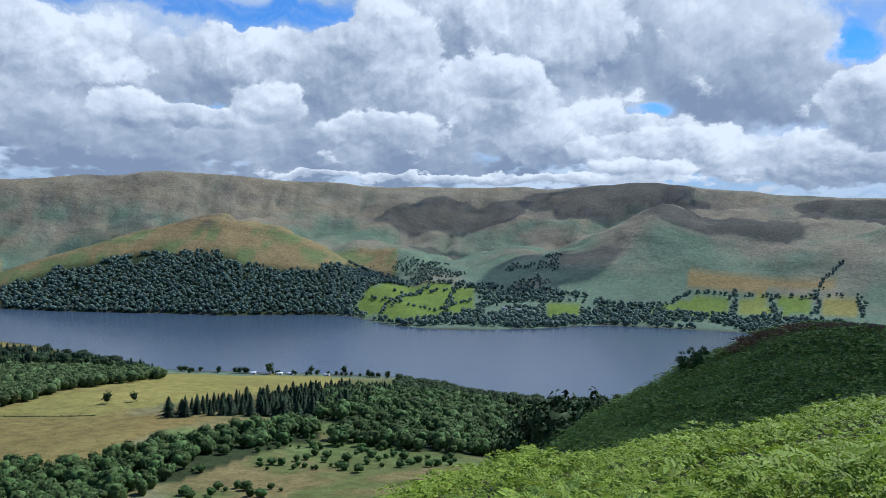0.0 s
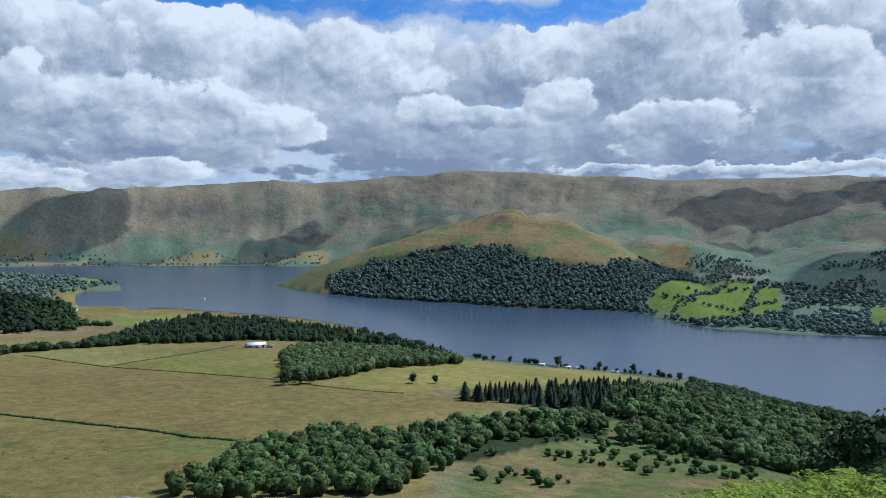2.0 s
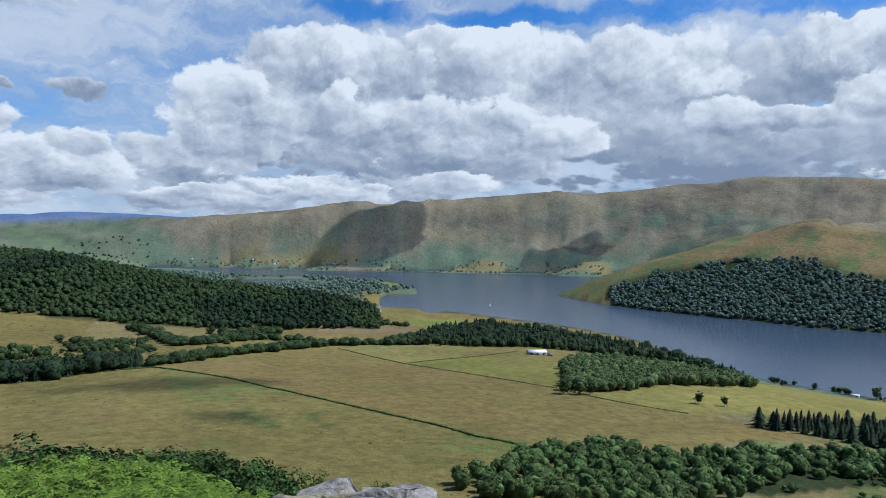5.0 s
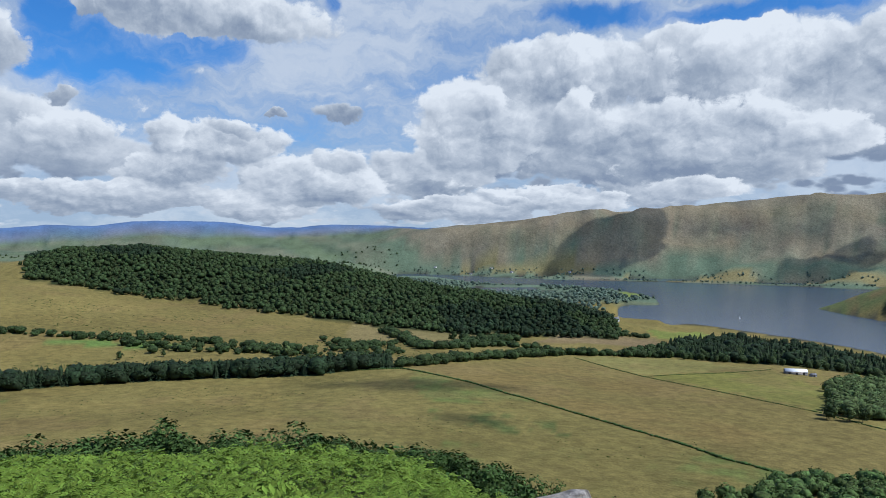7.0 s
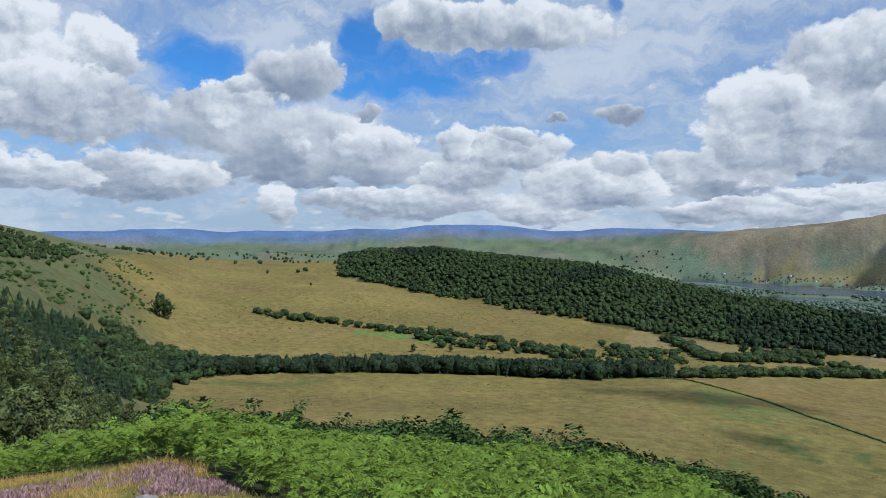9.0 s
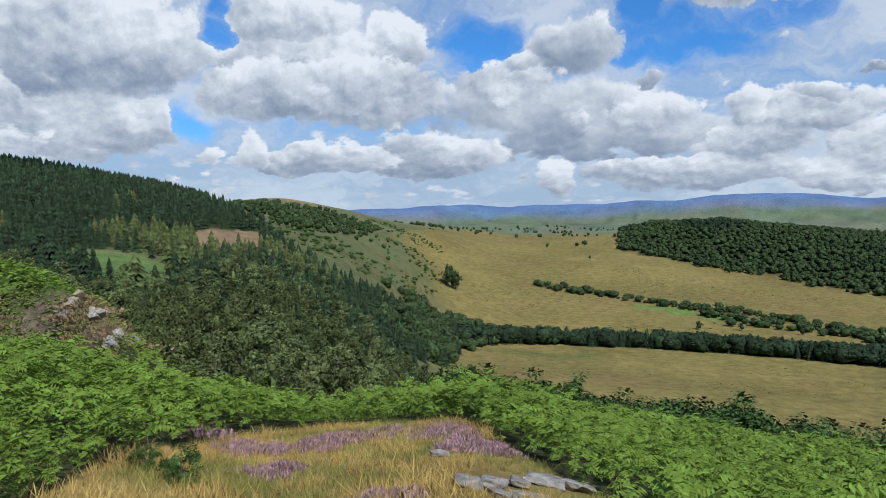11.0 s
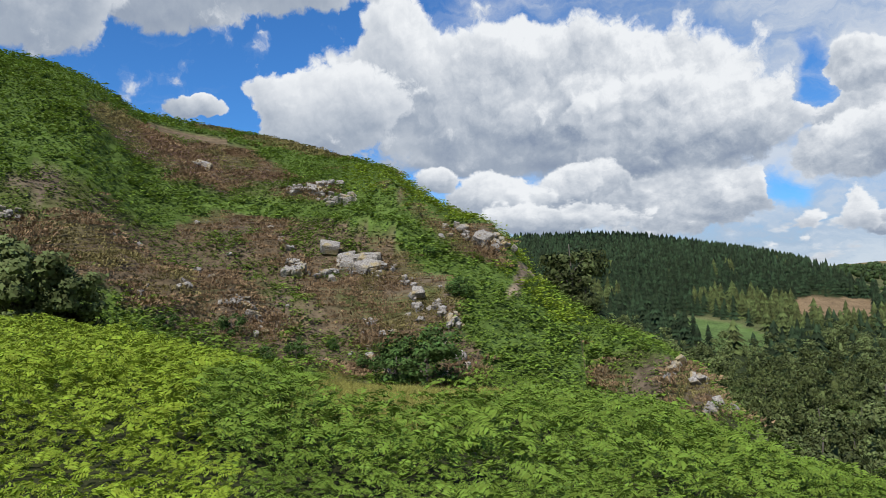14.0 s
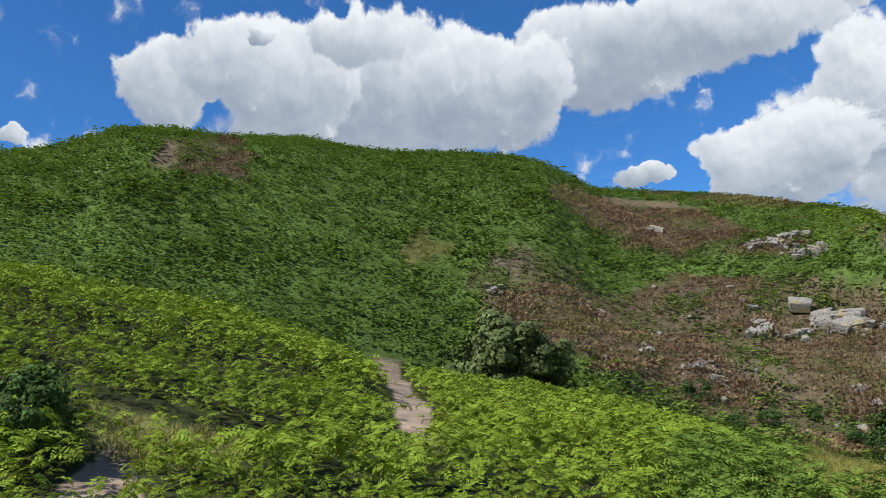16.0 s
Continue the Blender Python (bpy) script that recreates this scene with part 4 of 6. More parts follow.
def trunk(rng, radius, top, lean=0.02, sides=6, limbs=0):
    """Tapered trunk with limbs, for a tree one metre high."""
    def limb(p0, p1, r0, r1):
        p0, p1 = np.array(p0, float), np.array(p1, float)
        d = (p1 - p0) / np.linalg.norm(p1 - p0)
        a = np.cross(d, (0.3, 0.9, 0.1))
        a /= np.linalg.norm(a)
        b = np.cross(d, a)
        ang = np.arange(sides) * 2 * math.pi / sides
        ring = np.cos(ang)[:, None] * a + np.sin(ang)[:, None] * b
        k = np.arange(sides)
        v = np.concatenate([p0 + ring * r0, p1 + ring * r1])
        return v, np.concatenate([np.stack([k, (k + 1) % sides, k + sides], 1), np.stack([(k + 1) % sides, (k + 1) % sides + sides, k + sides], 1)])
    bend = rng.uniform(-lean, lean, 2)
    parts = [limb((0, 0, -0.03), (bend[0], bend[1], top * 0.5), radius, radius * 0.72), limb((bend[0], bend[1], top * 0.5), (0, 0, top), radius * 0.72, radius * 0.3)]
    for i in range(limbs):
        z = rng.uniform(0.25, 0.7) * top
        a = rng.uniform(0, 6.28)
        parts.append(limb((0, 0, z), (math.cos(a) * 0.22, math.sin(a) * 0.22, z + 0.2), radius * 0.4, radius * 0.12))
    return join(parts)


def scatter(templates, pts, size, rng, wide=(0.85, 1.2), sink=0.02):
    """Many copies of the templates as one pair of arrays. pts: n x 2; size: n heights."""
    vs, fs, k = [], [], 0
    z = height(pts[:, 0], pts[:, 1])
    kind = rng.integers(0, len(templates), len(pts))
    for t, (v, f) in enumerate(templates):
        m = np.where(kind == t)[0]
        if not len(m):
            continue
        a = rng.uniform(0, 6.28, len(m))
        s, w = size[m], size[m] * rng.uniform(*wide, len(m))
        x = (v[None, :, 0] * np.cos(a)[:, None] - v[None, :, 1] * np.sin(a)[:, None]) * w[:, None] + pts[m, 0][:, None]
        y = (v[None, :, 0] * np.sin(a)[:, None] + v[None, :, 1] * np.cos(a)[:, None]) * w[:, None] + pts[m, 1][:, None]
        zz = v[None, :, 2] * s[:, None] + (z[m] - sink * s)[:, None]
        vs.append(np.stack([x, y, zz], -1).reshape(-1, 3))
        fs.append((f[None] + (np.arange(len(m)) * len(v))[:, None, None]).reshape(-1, 3) + k)
        k += len(m) * len(v)
    return np.concatenate(vs), np.concatenate(fs)


def fill(poly, spacing, rng, keep=None):
    """Scattered places in a polygon of (azimuth, distance), about spacing apart."""
    p = np.array(poly, float)
    # walk the outline so that its bow is kept
    x, y = at(p[:, 0], p[:, 1])
    gx, gy = np.meshgrid(np.arange(x.min() - 60, x.max() + 60, spacing), np.arange(y.min() - 60, y.max() + 60, spacing))
    gx = gx.ravel() + rng.uniform(-0.5, 0.5, gx.size) * spacing
    gy = gy.ravel() + rng.uniform(-0.5, 0.5, gy.size) * spacing
    az = np.degrees(np.arctan2(-gx, gy))
    az = np.where(az < -72, az + 360, az)
    r = np.hypot(gx, gy)
    ok = inside(poly, az, r)
    if keep is not None:
        ok &= keep(az, r, gx, gy)
    return np.stack([gx[ok], gy[ok]], 1)


def along_line(knots, spacing, rng, spread=2.0):
    p = np.stack(at(*np.array(knots, float).T), 1)
    d = np.concatenate([[0], np.cumsum(np.linalg.norm(np.diff(p, axis=0), axis=1))])
    s = np.arange(0, d[-1], spacing) + rng.uniform(-0.4, 0.4, len(np.arange(0, d[-1], spacing))) * spacing
    return np.stack([np.interp(s, d, p[:, 0]), np.interp(s, d, p[:, 1])], 1) + rng.normal(0, spread, (len(s), 2))


RNG = np.random.default_rng(5)


def dome(rng, lumps, sprays):
    """A rounded, lumpy crown for a tree one metre high, seen from far."""
    v, f = ICO[1]
    a = rng.uniform(0, 6.28, 3)
    k = 0.9 + 0.16 * np.sin(v[:, 0] * 4 + a[0]) + 0.16 * np.sin(v[:, 1] * 4 + a[1]) + 0.12 * np.sin(v[:, 2] * 5 + a[2]) + rng.uniform(-0.26, 0.26, len(v))
    pieces = [(v * k[:, None] * np.array((0.42, 0.42, 0.44)) + np.array((0, 0, 0.46)), f)]
    u = rng.normal(0, 1, (lumps + sprays, 3))
    u[:, 2] = np.abs(u[:, 2]) * 0.9
    u /= np.linalg.norm(u, axis=1)[:, None]
    c = u * np.array((0.42, 0.42, 0.44)) + np.array((0, 0, 0.45))
    for i in range(lumps):
        pieces.append(clump(rng, c[i] * np.array((0.85, 0.85, 0.95)), rng.uniform(0.12, 0.22), 0, 0.42))
    if sprays:
        pieces.append(tufts(rng, c[lumps:] * rng.uniform(0.86, 1.16, (sprays, 1)), 0.115, u[lumps:]))
    return join(pieces)


def far_crown(rng):
    """A small ragged crown of two leaf masses and sprays, one metre high."""
    top = clump(rng, (rng.uniform(-0.08, 0.08), rng.uniform(-0.08, 0.08), 0.56), 0.40, 0, 0.24, 1.0)
    side = rng.uniform(0, 6.28)
    low = clump(rng, (math.cos(side) * 0.2, math.sin(side) * 0.2, 0.36), 0.32, 0, 0.3, 0.9)
    u = rng.normal(0, 1, (16, 3))
    u[:, 2] = np.abs(u[:, 2])
    u /= np.linalg.norm(u, axis=1)[:, None]
    return join([top, low, tufts(rng, u * np.array((0.40, 0.40, 0.40)) + np.array((0, 0, 0.54)), 0.24, u)])


FAR_CROWNS = [far_crown(RNG) for _ in range(14)]
WALL_TUFTS = [clump(RNG, (0, 0, 0.4), 0.5, 0, 0.4) for _ in range(6)]
MID_CROWNS = [dome(RNG, 2, 170) for _ in range(12)]
# leafy crowns with gaps, for woods close by
def loose_crown(rng, knots_, sprays, slim=1.0):
    """A tree one metre high, its leaf masses on boughs round the trunk."""
    z = rng.uniform(0.12, 0.93, knots_)
    a = np.arange(knots_) * 2.4 + rng.uniform(-0.5, 0.5, knots_)
    d = slim * 0.27 * np.sin(np.pi * np.clip(z, 0.05, 0.97) ** 0.8) ** 0.7 * rng.uniform(0.45, 1.0, knots_)
    knots = np.stack([np.cos(a) * d, np.sin(a) * d, z], 1)
    rad = rng.uniform(0.05, 0.095, knots_)
    pick = rng.integers(0, knots_, sprays)
    u = rng.normal(0, 1, (sprays, 3))
    u[:, 2] = u[:, 2] * 0.8 + 0.25
    u /= np.linalg.norm(u, axis=1)[:, None]
    cen = knots[pick] + u * rad[pick][:, None] * rng.uniform(0.75, 1.1, (sprays, 1)) * np.array((1, 1, 0.75))
    way = u + 0.8 * (knots[pick] - np.array((0, 0, 0.42)))
    return join([clump(rng, (0, 0, 0.42), 0.05, 0, 0.3, 5.0), tufts(rng, cen, 0.035, way)])


NEAR_CROWNS = [loose_crown(RNG, 30, 1350) for _ in range(8)]
SLIM_CROWNS = [loose_crown(RNG, 30, 1000, 0.75) for _ in range(6)]
FAR_SPIRES = [conifer(RNG, 4, 6, RNG.uniform(0.26, 0.36)) for _ in range(8)]
MID_SPIRES = [conifer(RNG, 7, 8, RNG.uniform(0.25, 0.33)) for _ in range(9)]


def wood(name, label, pts, low, high, templates, mat, category="woodland", wide=(0.85, 1.25)):
    size = RNG.uniform(low, high, len(pts))
    ob = new(name, mesh_from(name, *scatter(templates, pts, size, RNG, wide), mat))
    return tagged(ob, label, category, kind="stuff")


# oak wood on the steep headland
def on_headland(az, r, x, y):
    top = np.interp(az, [1.5, 3.2, 5.8, 8, 11, 15.3, 18.9, 24.6, 28.9, 31.2], [2260, 2390, 2340, 2130, 2070, 2100, 2205, 2230, 2260, 2240])
    n = fbm(x, y, 90, 3, 71)
    front = np.interp(az, [2, 5.8, 8.5, 16, 22, 31, 36], [1655, 1830, 1835, 1806, 1890, 2085, 2400])
    return ((az > 6.5) | (r > np.interp(az, [2.3, 6.5], [2330, 1885]))) & (r > front - 8) & (r < top + n * 30) & (az < 31 - n) & (height(x, y) > 1.0) & ~((n > 0.75) & (r > front + 80))


wood("oak_wood", "dense oak wood, hazed grey-green, on the headland above the lake", fill([(1.5, 1640), (9, 1790), (16, 1780), (23, 1850), (32, 2060), (35, 2300), (34, 2360), (20, 2400), (1, 2400)], 9.5, RNG, on_headland),
     6, 13, FAR_CROWNS, HAZED_OAK, wide=(0.9, 1.4))


# wooded knoll beyond the fields
def on_knoll(az, r, x, y):
    k = np.array(KNOLL)
    rc, rf = np.interp(az, k[:, 0], k[:, 1]), np.interp(az, k[:, 0], k[:, 3])
    return (r > rf + fbm(x, y, 50, 2, 75) * 25) & (r < rc + 25)


pts_ = fill([(48, 1180), (60, 1180), (70, 1180), (80, 1280), (92.3, 1480), (92.3, 1950), (80, 1900), (50, 1750)], 10, RNG, on_knoll)
pick_ = fbm(pts_[:, 0], pts_[:, 1], 130, 3, 77) > 0.15
wood("mixed_wood", "dark mixed wood covering the long knoll", pts_[~pick_], 6, 14, FAR_CROWNS, OAK, wide=(0.9, 1.3))
wood("spruce_wood", "dark spruces among the trees of the knoll", pts_[pick_], 8, 15, FAR_SPIRES[:3] + FAR_CROWNS, SPRUCE, wide=(0.9, 1.3))

# low wooded point running into the lake
wood("point_wood", "low wood on the point in the lake", fill([(46.2, 2500), (50, 2150), (49.8, 1990), (52, 1780), (60, 1780), (66, 1900), (66, 3300), (59, 3150), (51, 2960), (46.2, 2620)], 26, RNG,
     lambda az, r, x, y: (height(x, y) > 1.2) & ~inside([(46.4, 2620), (48.3, 2800), (49.4, 2760), (48.5, 2560)], az, r)), 7, 16, FAR_CROWNS, HAZED_OAK, wide=(0.9, 1.6))

# lakeside wood, the dark conifers beyond the barn, and the wood beside it
wood("lakeside_conifers", "dark conifers and oaks along the near shore", fill([(46, 1065), (44.7, 1300), (40.7, 1520), (36.2, 1440), (29.6, 1270), (26.1, 1139), (20.2, 960), (28.7, 1042), (34.9, 1064), (42, 1045)], 13, RNG,
     lambda az, r, x, y: height(x, y) > 1.0), 9, 19, MID_SPIRES + MID_CROWNS[:2], SPRUCE, wide=(0.9, 1.6))
wood("lakeside_oaks", "oaks mixed into the conifers by the shore", fill([(49, 1050), (44.7, 1250), (38, 1300), (26.1, 1120), (20.2, 950), (28.7, 1030), (34.9, 1050), (46, 1035)], 15, RNG,
     lambda az, r, x, y: height(x, y) > 1.0), 9, 13, MID_CROWNS, OAK)
wood("barn_wood", "leafy green wood beside the barn field", fill([(34.2, 655), (34.4, 760), (34.2, 880), (31, 965), (26, 930), (20, 822), (22, 790), (26.9, 735), (30, 665)], 9.5, RNG), 10, 14, MID_CROWNS, ASH)

# wood and scrub below the bank
wood("valley_wood", "dense dark green wood in the valley", fill([(9.5, 545), (9.2, 657), (3, 770), (-4.2, 790), (-9.5, 800), (-18, 900), (-18, 600), (-12, 430), (-4.3, 430), (2.9, 437), (8, 455), (7, 510), (4, 540)], 10, RNG), 6, 12, MID_CROWNS, THORN)
wood("shore_wood", "dark trees along the foot of the slope", fill([(3, 770), (2.8, 1050), (-8, 950), (-18, 1080), (-18, 900), (-4, 780)], 12, RNG, lambda az, r, x, y: height(x, y) > 1), 8, 12, MID_CROWNS, OAK)
wood("conifer_belt", "short belt of dark spruces at the field edge", fill([(20.2, 562), (20, 575), (15, 620), (11.8, 655), (6, 760), (2.1, 760), (9.1, 560), (11.7, 556)], 7.0, RNG), 7, 15, MID_SPIRES, SPRUCE, wide=(0.9, 1.7))
wood("field_edge_wood", "belt of oaks and hawthorns below the hay field", fill([(42.5, 348), (36.1, 416), (32.1, 452), (24.9, 450), (17.2, 490), (10, 545), (8.5, 480), (16.7, 430), (19.5, 400), (22.1, 341), (26.6, 306), (42, 316)], 8.5, RNG), 5.5, 11, MID_CROWNS, THORN)
wood("slope_scrub", "scattered hawthorn scrub on the rough slope", fill([(20, 340), (18, 440), (9, 500), (2, 520), (-2, 430), (-2, 330), (8, 320)], 10, RNG, lambda az, r, x, y: fbm(x, y, 45, 2, 79) > 0.0), 1.2, 4.8, MID_CROWNS, SHRUB, "scrub", (1.0, 1.5))

# belts and hedges among the fields
wood("conifer_shelterbelt", "long dark shelterbelt of pines between two fields", np.concatenate([along_line([(105.3, 672 + d), (100.9, 724 + d), (97.2, 752 + d), (89.5, 753 + d), (80.6, 741 + d), (73.5, 729 + d), (66.6, 767 + d)], 4.0, RNG) for d in (2, 9, 16)]), 12, 19, MID_SPIRES[:5] + MID_CROWNS[:3], SPRUCE, "shelterbelt", (1.1, 1.6))
HEDGES = [([(66.2, 770), (63.6, 795), (59, 888), (52.5, 1000), (45.6, 1050)], 8, 13, 3), ([(66.8, 1170), (64, 952), (61.4, 985), (57.9, 1190)], 6, 12, 5)]
HEDGES += [([(54.2, 1045), (57.5, 1080), (61.4, 1010), (64, 960)], 6, 10, 4), ([(98.8, 1099), (93, 1053), (87.8, 1011), (82.4, 990), (76.2, 901), (71.8, 890), (67.5, 935)], 5, 10, 7)]
HEDGES += [([(86, 960), (80, 900), (74, 860), (70, 850), (66, 900)], 5, 10, 8), ([(71, 1000), (69, 940), (65, 1010)], 5, 9, 9), ([(61, 1130), (57.5, 1150), (56.5, 1180)], 8, 13, 4)]
HEDGES += [([(46.6, 1390), (50, 1330), (52, 1350)], 5, 10, 3), ([(110, 420), (107, 600), (105, 680), (102, 740), (98, 770)], 7, 12, 10), ([(108.5, 520), (106, 700), (103.5, 730)], 7, 12, 10)]
for k_, lo_, hi_, sp_ in HEDGES:
    wood("hedgerow", "overgrown hedgerow of hawthorn and ash between fields", along_line(k_, 3.4, RNG, sp_ * 1.2), lo_ * 0.6, hi_ * 1.05, MID_CROWNS, OAK, "hedge", (1.2, 1.7))
for k_ in ([(65.6, 757), (60.2, 681), (54.2, 597), (49.1, 538), (44.7, 496), (40.2, 457), (35.6, 429)], [(72, 740), (68, 752), (65.6, 757)]):
    wood("field_wall", "dark rush-grown wall line across the hay fields", along_line(k_, 0.8, RNG, 0.4), 0.8, 1.7, WALL_TUFTS, SHRUB, "hedge", (1.2, 2.2))
for k_ in ([(52.1, 962), (46.9, 814), (34.5, 665), (31.7, 629), (24.9, 589)], [(46.9, 814), (38, 985)]):
    wood("field_bank", "thin dark bank between the pastures", along_line(k_, 1.2, RNG, 0.3), 0.6, 1.2, WALL_TUFTS, SHRUB, "hedge", (1.2, 1.9))

# far shores
wood("shore_trees", "trees and hedges round the fields on the far shore", fill([(7, 1850), (3, 1640), (-8, 1665), (-13.7, 1772), (-34, 1790), (-34, 2120), (-14, 2000), (-9, 2150), (2, 2300), (6, 2100)], 14, RNG,
     lambda az, r, x, y: (height(x, y) > 0.8) & ~np.any([inside(p, az, r) for c, p in FIELDS[9:15]], axis=0) & ((fbm(x, y, 130, 3, 81) > -0.15) | (r < 1830 - 8 * np.abs(az + 8)))), 9, 16, FAR_CROWNS, HAZED_OAK)
wood("dale_woods", "trees of the side valley behind the shore", fill([(6, 2150), (2, 2250), (-9, 2120), (-10, 2500), (-2, 2650), (5, 2600)], 15, RNG, lambda az, r, x, y: fbm(x, y, 160, 3, 83) > 0.12), 6, 11, FAR_CROWNS, HAZED_OAK)
wood("hedge_lines", "lines of field trees on the far shore", np.concatenate([along_line(k, 14, RNG, 5) for k in
     ([(-22.6, 1960), (-22.5, 2200)], [(-25.4, 1980), (-25, 2200)], [(-27.8, 2030), (-28, 2260), (-29.5, 2420)], [(-30.8, 2050), (-30.5, 2230)], [(-16.5, 1930), (-19.5, 2160), (-30, 2215)], [(-8.5, 1800), (-8.5, 2000), (-12, 2010)], [(3, 2020), (-3, 2200)], [(4.4, 1780), (1.4, 2080), (0.2, 2240)], [(5.6, 1930), (0, 1830), (-3, 1990)], [(-0.8, 1760), (-1.6, 2180)])]), 7, 13, FAR_CROWNS, HAZED_OAK)
wood("fellfoot_trees", "trees at the foot of the long fell across the lake", fill([(27, 3440), (36, 3330), (48, 3430), (55, 3515), (61, 3775), (66, 3950), (66, 4060), (55, 3680), (42, 3560), (28, 3560)], 24, RNG,
     lambda az, r, x, y: (height(x, y) > 0.8) & ((fbm(x, y, 110, 3, 85) > 0.4) | (height(x, y) < 3.0)) & ~np.any([inside(p, az, r) for c, p in FIELDS[16:19]], axis=0)), 6, 11, FAR_CROWNS, HAZED_OAK)
wood("fell_field_trees", "field trees along the far shore pastures", fill([(28, 3500), (38, 3500), (50, 3560), (62, 3850), (62, 4000), (50, 3750), (38, 3680), (28, 3640)], 34, RNG, lambda az, r, x, y: (height(x, y) < 40) & (fbm(x, y, 120, 2, 87) > -0.1)), 7, 12, FAR_CROWNS, HAZED_OAK)

# plantation and the gully below the crag
def in_plantation(az, r, x, y):
    edge = np.interp(r, [100, 200, 300, 430, 480, 700, 950], [105, 106, 110, 115.5, 119.5, 124.3, 124.8]) + fbm(x, y, 60, 2, 87)
    gap = inside([(124.2, 262), (124.2, 300), (128.5, 362), (133.5, 362), (132, 262)], az, r) | inside([(124.6, 460), (120, 485), (120, 380), (124.6, 370)], az, r)
    return (az > edge) & ~gap


pts_ = fill([(104, 230), (115, 210), (130, 260), (150, 300), (150, 980), (121, 980), (118, 560), (112, 380)], 6.8, RNG, in_plantation)
r_ = np.hypot(pts_[:, 0], pts_[:, 1])
lar_ = fbm(pts_[:, 0], pts_[:, 1], 110, 3, 89) + (420 - r_) / 420 > 0.05
far_ = r_ > 520
wood("spruce_plantation", "dense dark spruce plantation on the hillside", pts_[~lar_ & ~far_], 5.5, 14, MID_SPIRES, SPRUCE, "plantation", (0.8, 1.4))
wood("upper_plantation", "dark spruces of the upper plantation against the sky", pts_[~lar_ & far_], 6, 14, FAR_SPIRES, SPRUCE, "plantation")
wood("larch_plantation", "paler larches lower in the plantation", pts_[lar_], 8, 13, MID_SPIRES, LARCH, "plantation", (1.0, 1.5))
wood("hill_wood", "broadleaf wood on the flank of the heathy hill", fill([(122.1, 746), (118.4, 979), (114.5, 1080), (110.8, 1083), (112, 860), (114.5, 688), (117, 590), (121.7, 460)], 12, RNG, lambda az, r, x, y: fbm(x, y, 90, 2, 91) > -0.45), 4, 8.5, FAR_CROWNS, OAK)
wood("heath_scrub", "dark scrub dotted over the open slope", fill([(106.5, 420), (112, 480), (118, 520), (118, 760), (108.5, 1200), (106.3, 900)], 30, RNG, lambda az, r, x, y: fbm(x, y, 70, 2, 93) > 0), 2, 6, MID_CROWNS, SHRUB, "scrub")
wood("far_copses", "copses on the low hills towards the horizon", fill([(92, 1650), (100, 1500), (112, 1500), (112, 2500), (66, 4300), (66, 2600), (80, 2200)], 55, RNG, lambda az, r, x, y: fbm(x, y, 170, 3, 95) > 0.2), 7, 13, FAR_CROWNS, OAK)


# leafy wood filling the gully
pts_ = fill([(104.6, 120), (108, 95), (116, 86), (126, 92), (132, 105), (136, 150), (138, 270), (128, 300), (116, 300), (109, 260), (105, 190)], 8.2, RNG,
            lambda az, r, x, y: ~inside([(123.6, 218), (124.2, 300), (128.5, 362), (135, 362), (135, 218)], az, r))
k_ = fbm(pts_[:, 0], pts_[:, 1], 40, 2, 97)
wood("gully_birches", "leafy grey-green birches packed into the gully", pts_[k_ < 0.1], 7, 14, NEAR_CROWNS, BIRCH, "woodland", (0.95, 1.3))
wood("gully_larches", "olive larches mixed into the gully wood", pts_[k_ >= 0.1], 9, 14.5, SLIM_CROWNS, LARCH, "woodland", (0.9, 1.2))

wood("edge_spruces", "dark spruces along the lower edge of the plantation", fill([(119.6, 459), (117.4, 440), (114.5, 440), (111.7, 520), (108.1, 625), (105.8, 665), (104.7, 610), (106, 480), (109, 380), (113, 350), (118, 400)], 7.5, RNG, lambda az, r, x, y: ~inside([(124.6, 460), (119.6, 485), (119.6, 385), (124.4, 375)], az, r)), 8, 14, MID_SPIRES, SPRUCE, "plantation", (0.9, 1.5))
wood("slope_wood", "leafy broadleaf wood below the open slope", fill([(109.6, 656), (107.7, 735), (104, 800), (100.8, 800), (100.5, 745), (104.7, 680), (107.7, 622)], 9, RNG), 7, 12, MID_CROWNS, OAK)
wood("heath_bushes", "low dark gorse and juniper in drifts on the heath", fill([(119, 470), (113, 560), (108, 720), (105.6, 950), (106.5, 1450), (110, 1250), (118, 980), (121, 700)], 9, RNG,
     lambda az, r, x, y: fbm(x, y, 75, 3, 99) > 0.22), 1.2, 3.6, FAR_CROWNS, SHRUB, "scrub", (1.2, 2.2))
# ---- hillside plants ----
def frond_material(name, colour, spread, glow):
    """Thin fronds that let some light through."""
    m = leaf_material(name, colour, spread, 0.6, speck=1.2, patch=(0.74, 1.26))
    n, l = m.node_tree.nodes, m.node_tree.links
    p, out = n["Principled BSDF"], n["Material Output"]
    t, mx = n.new("ShaderNodeBsdfTranslucent"), n.new("ShaderNodeMixShader")
    l.new(p.inputs["Base Color"].links[0].from_socket, t.inputs["Color"])
    mx.inputs[0].default_value = glow
    l.new(p.outputs[0], mx.inputs[1])
    l.new(t.outputs[0], mx.inputs[2])
    l.new(mx.outputs[0], out.inputs["Surface"])
    return m


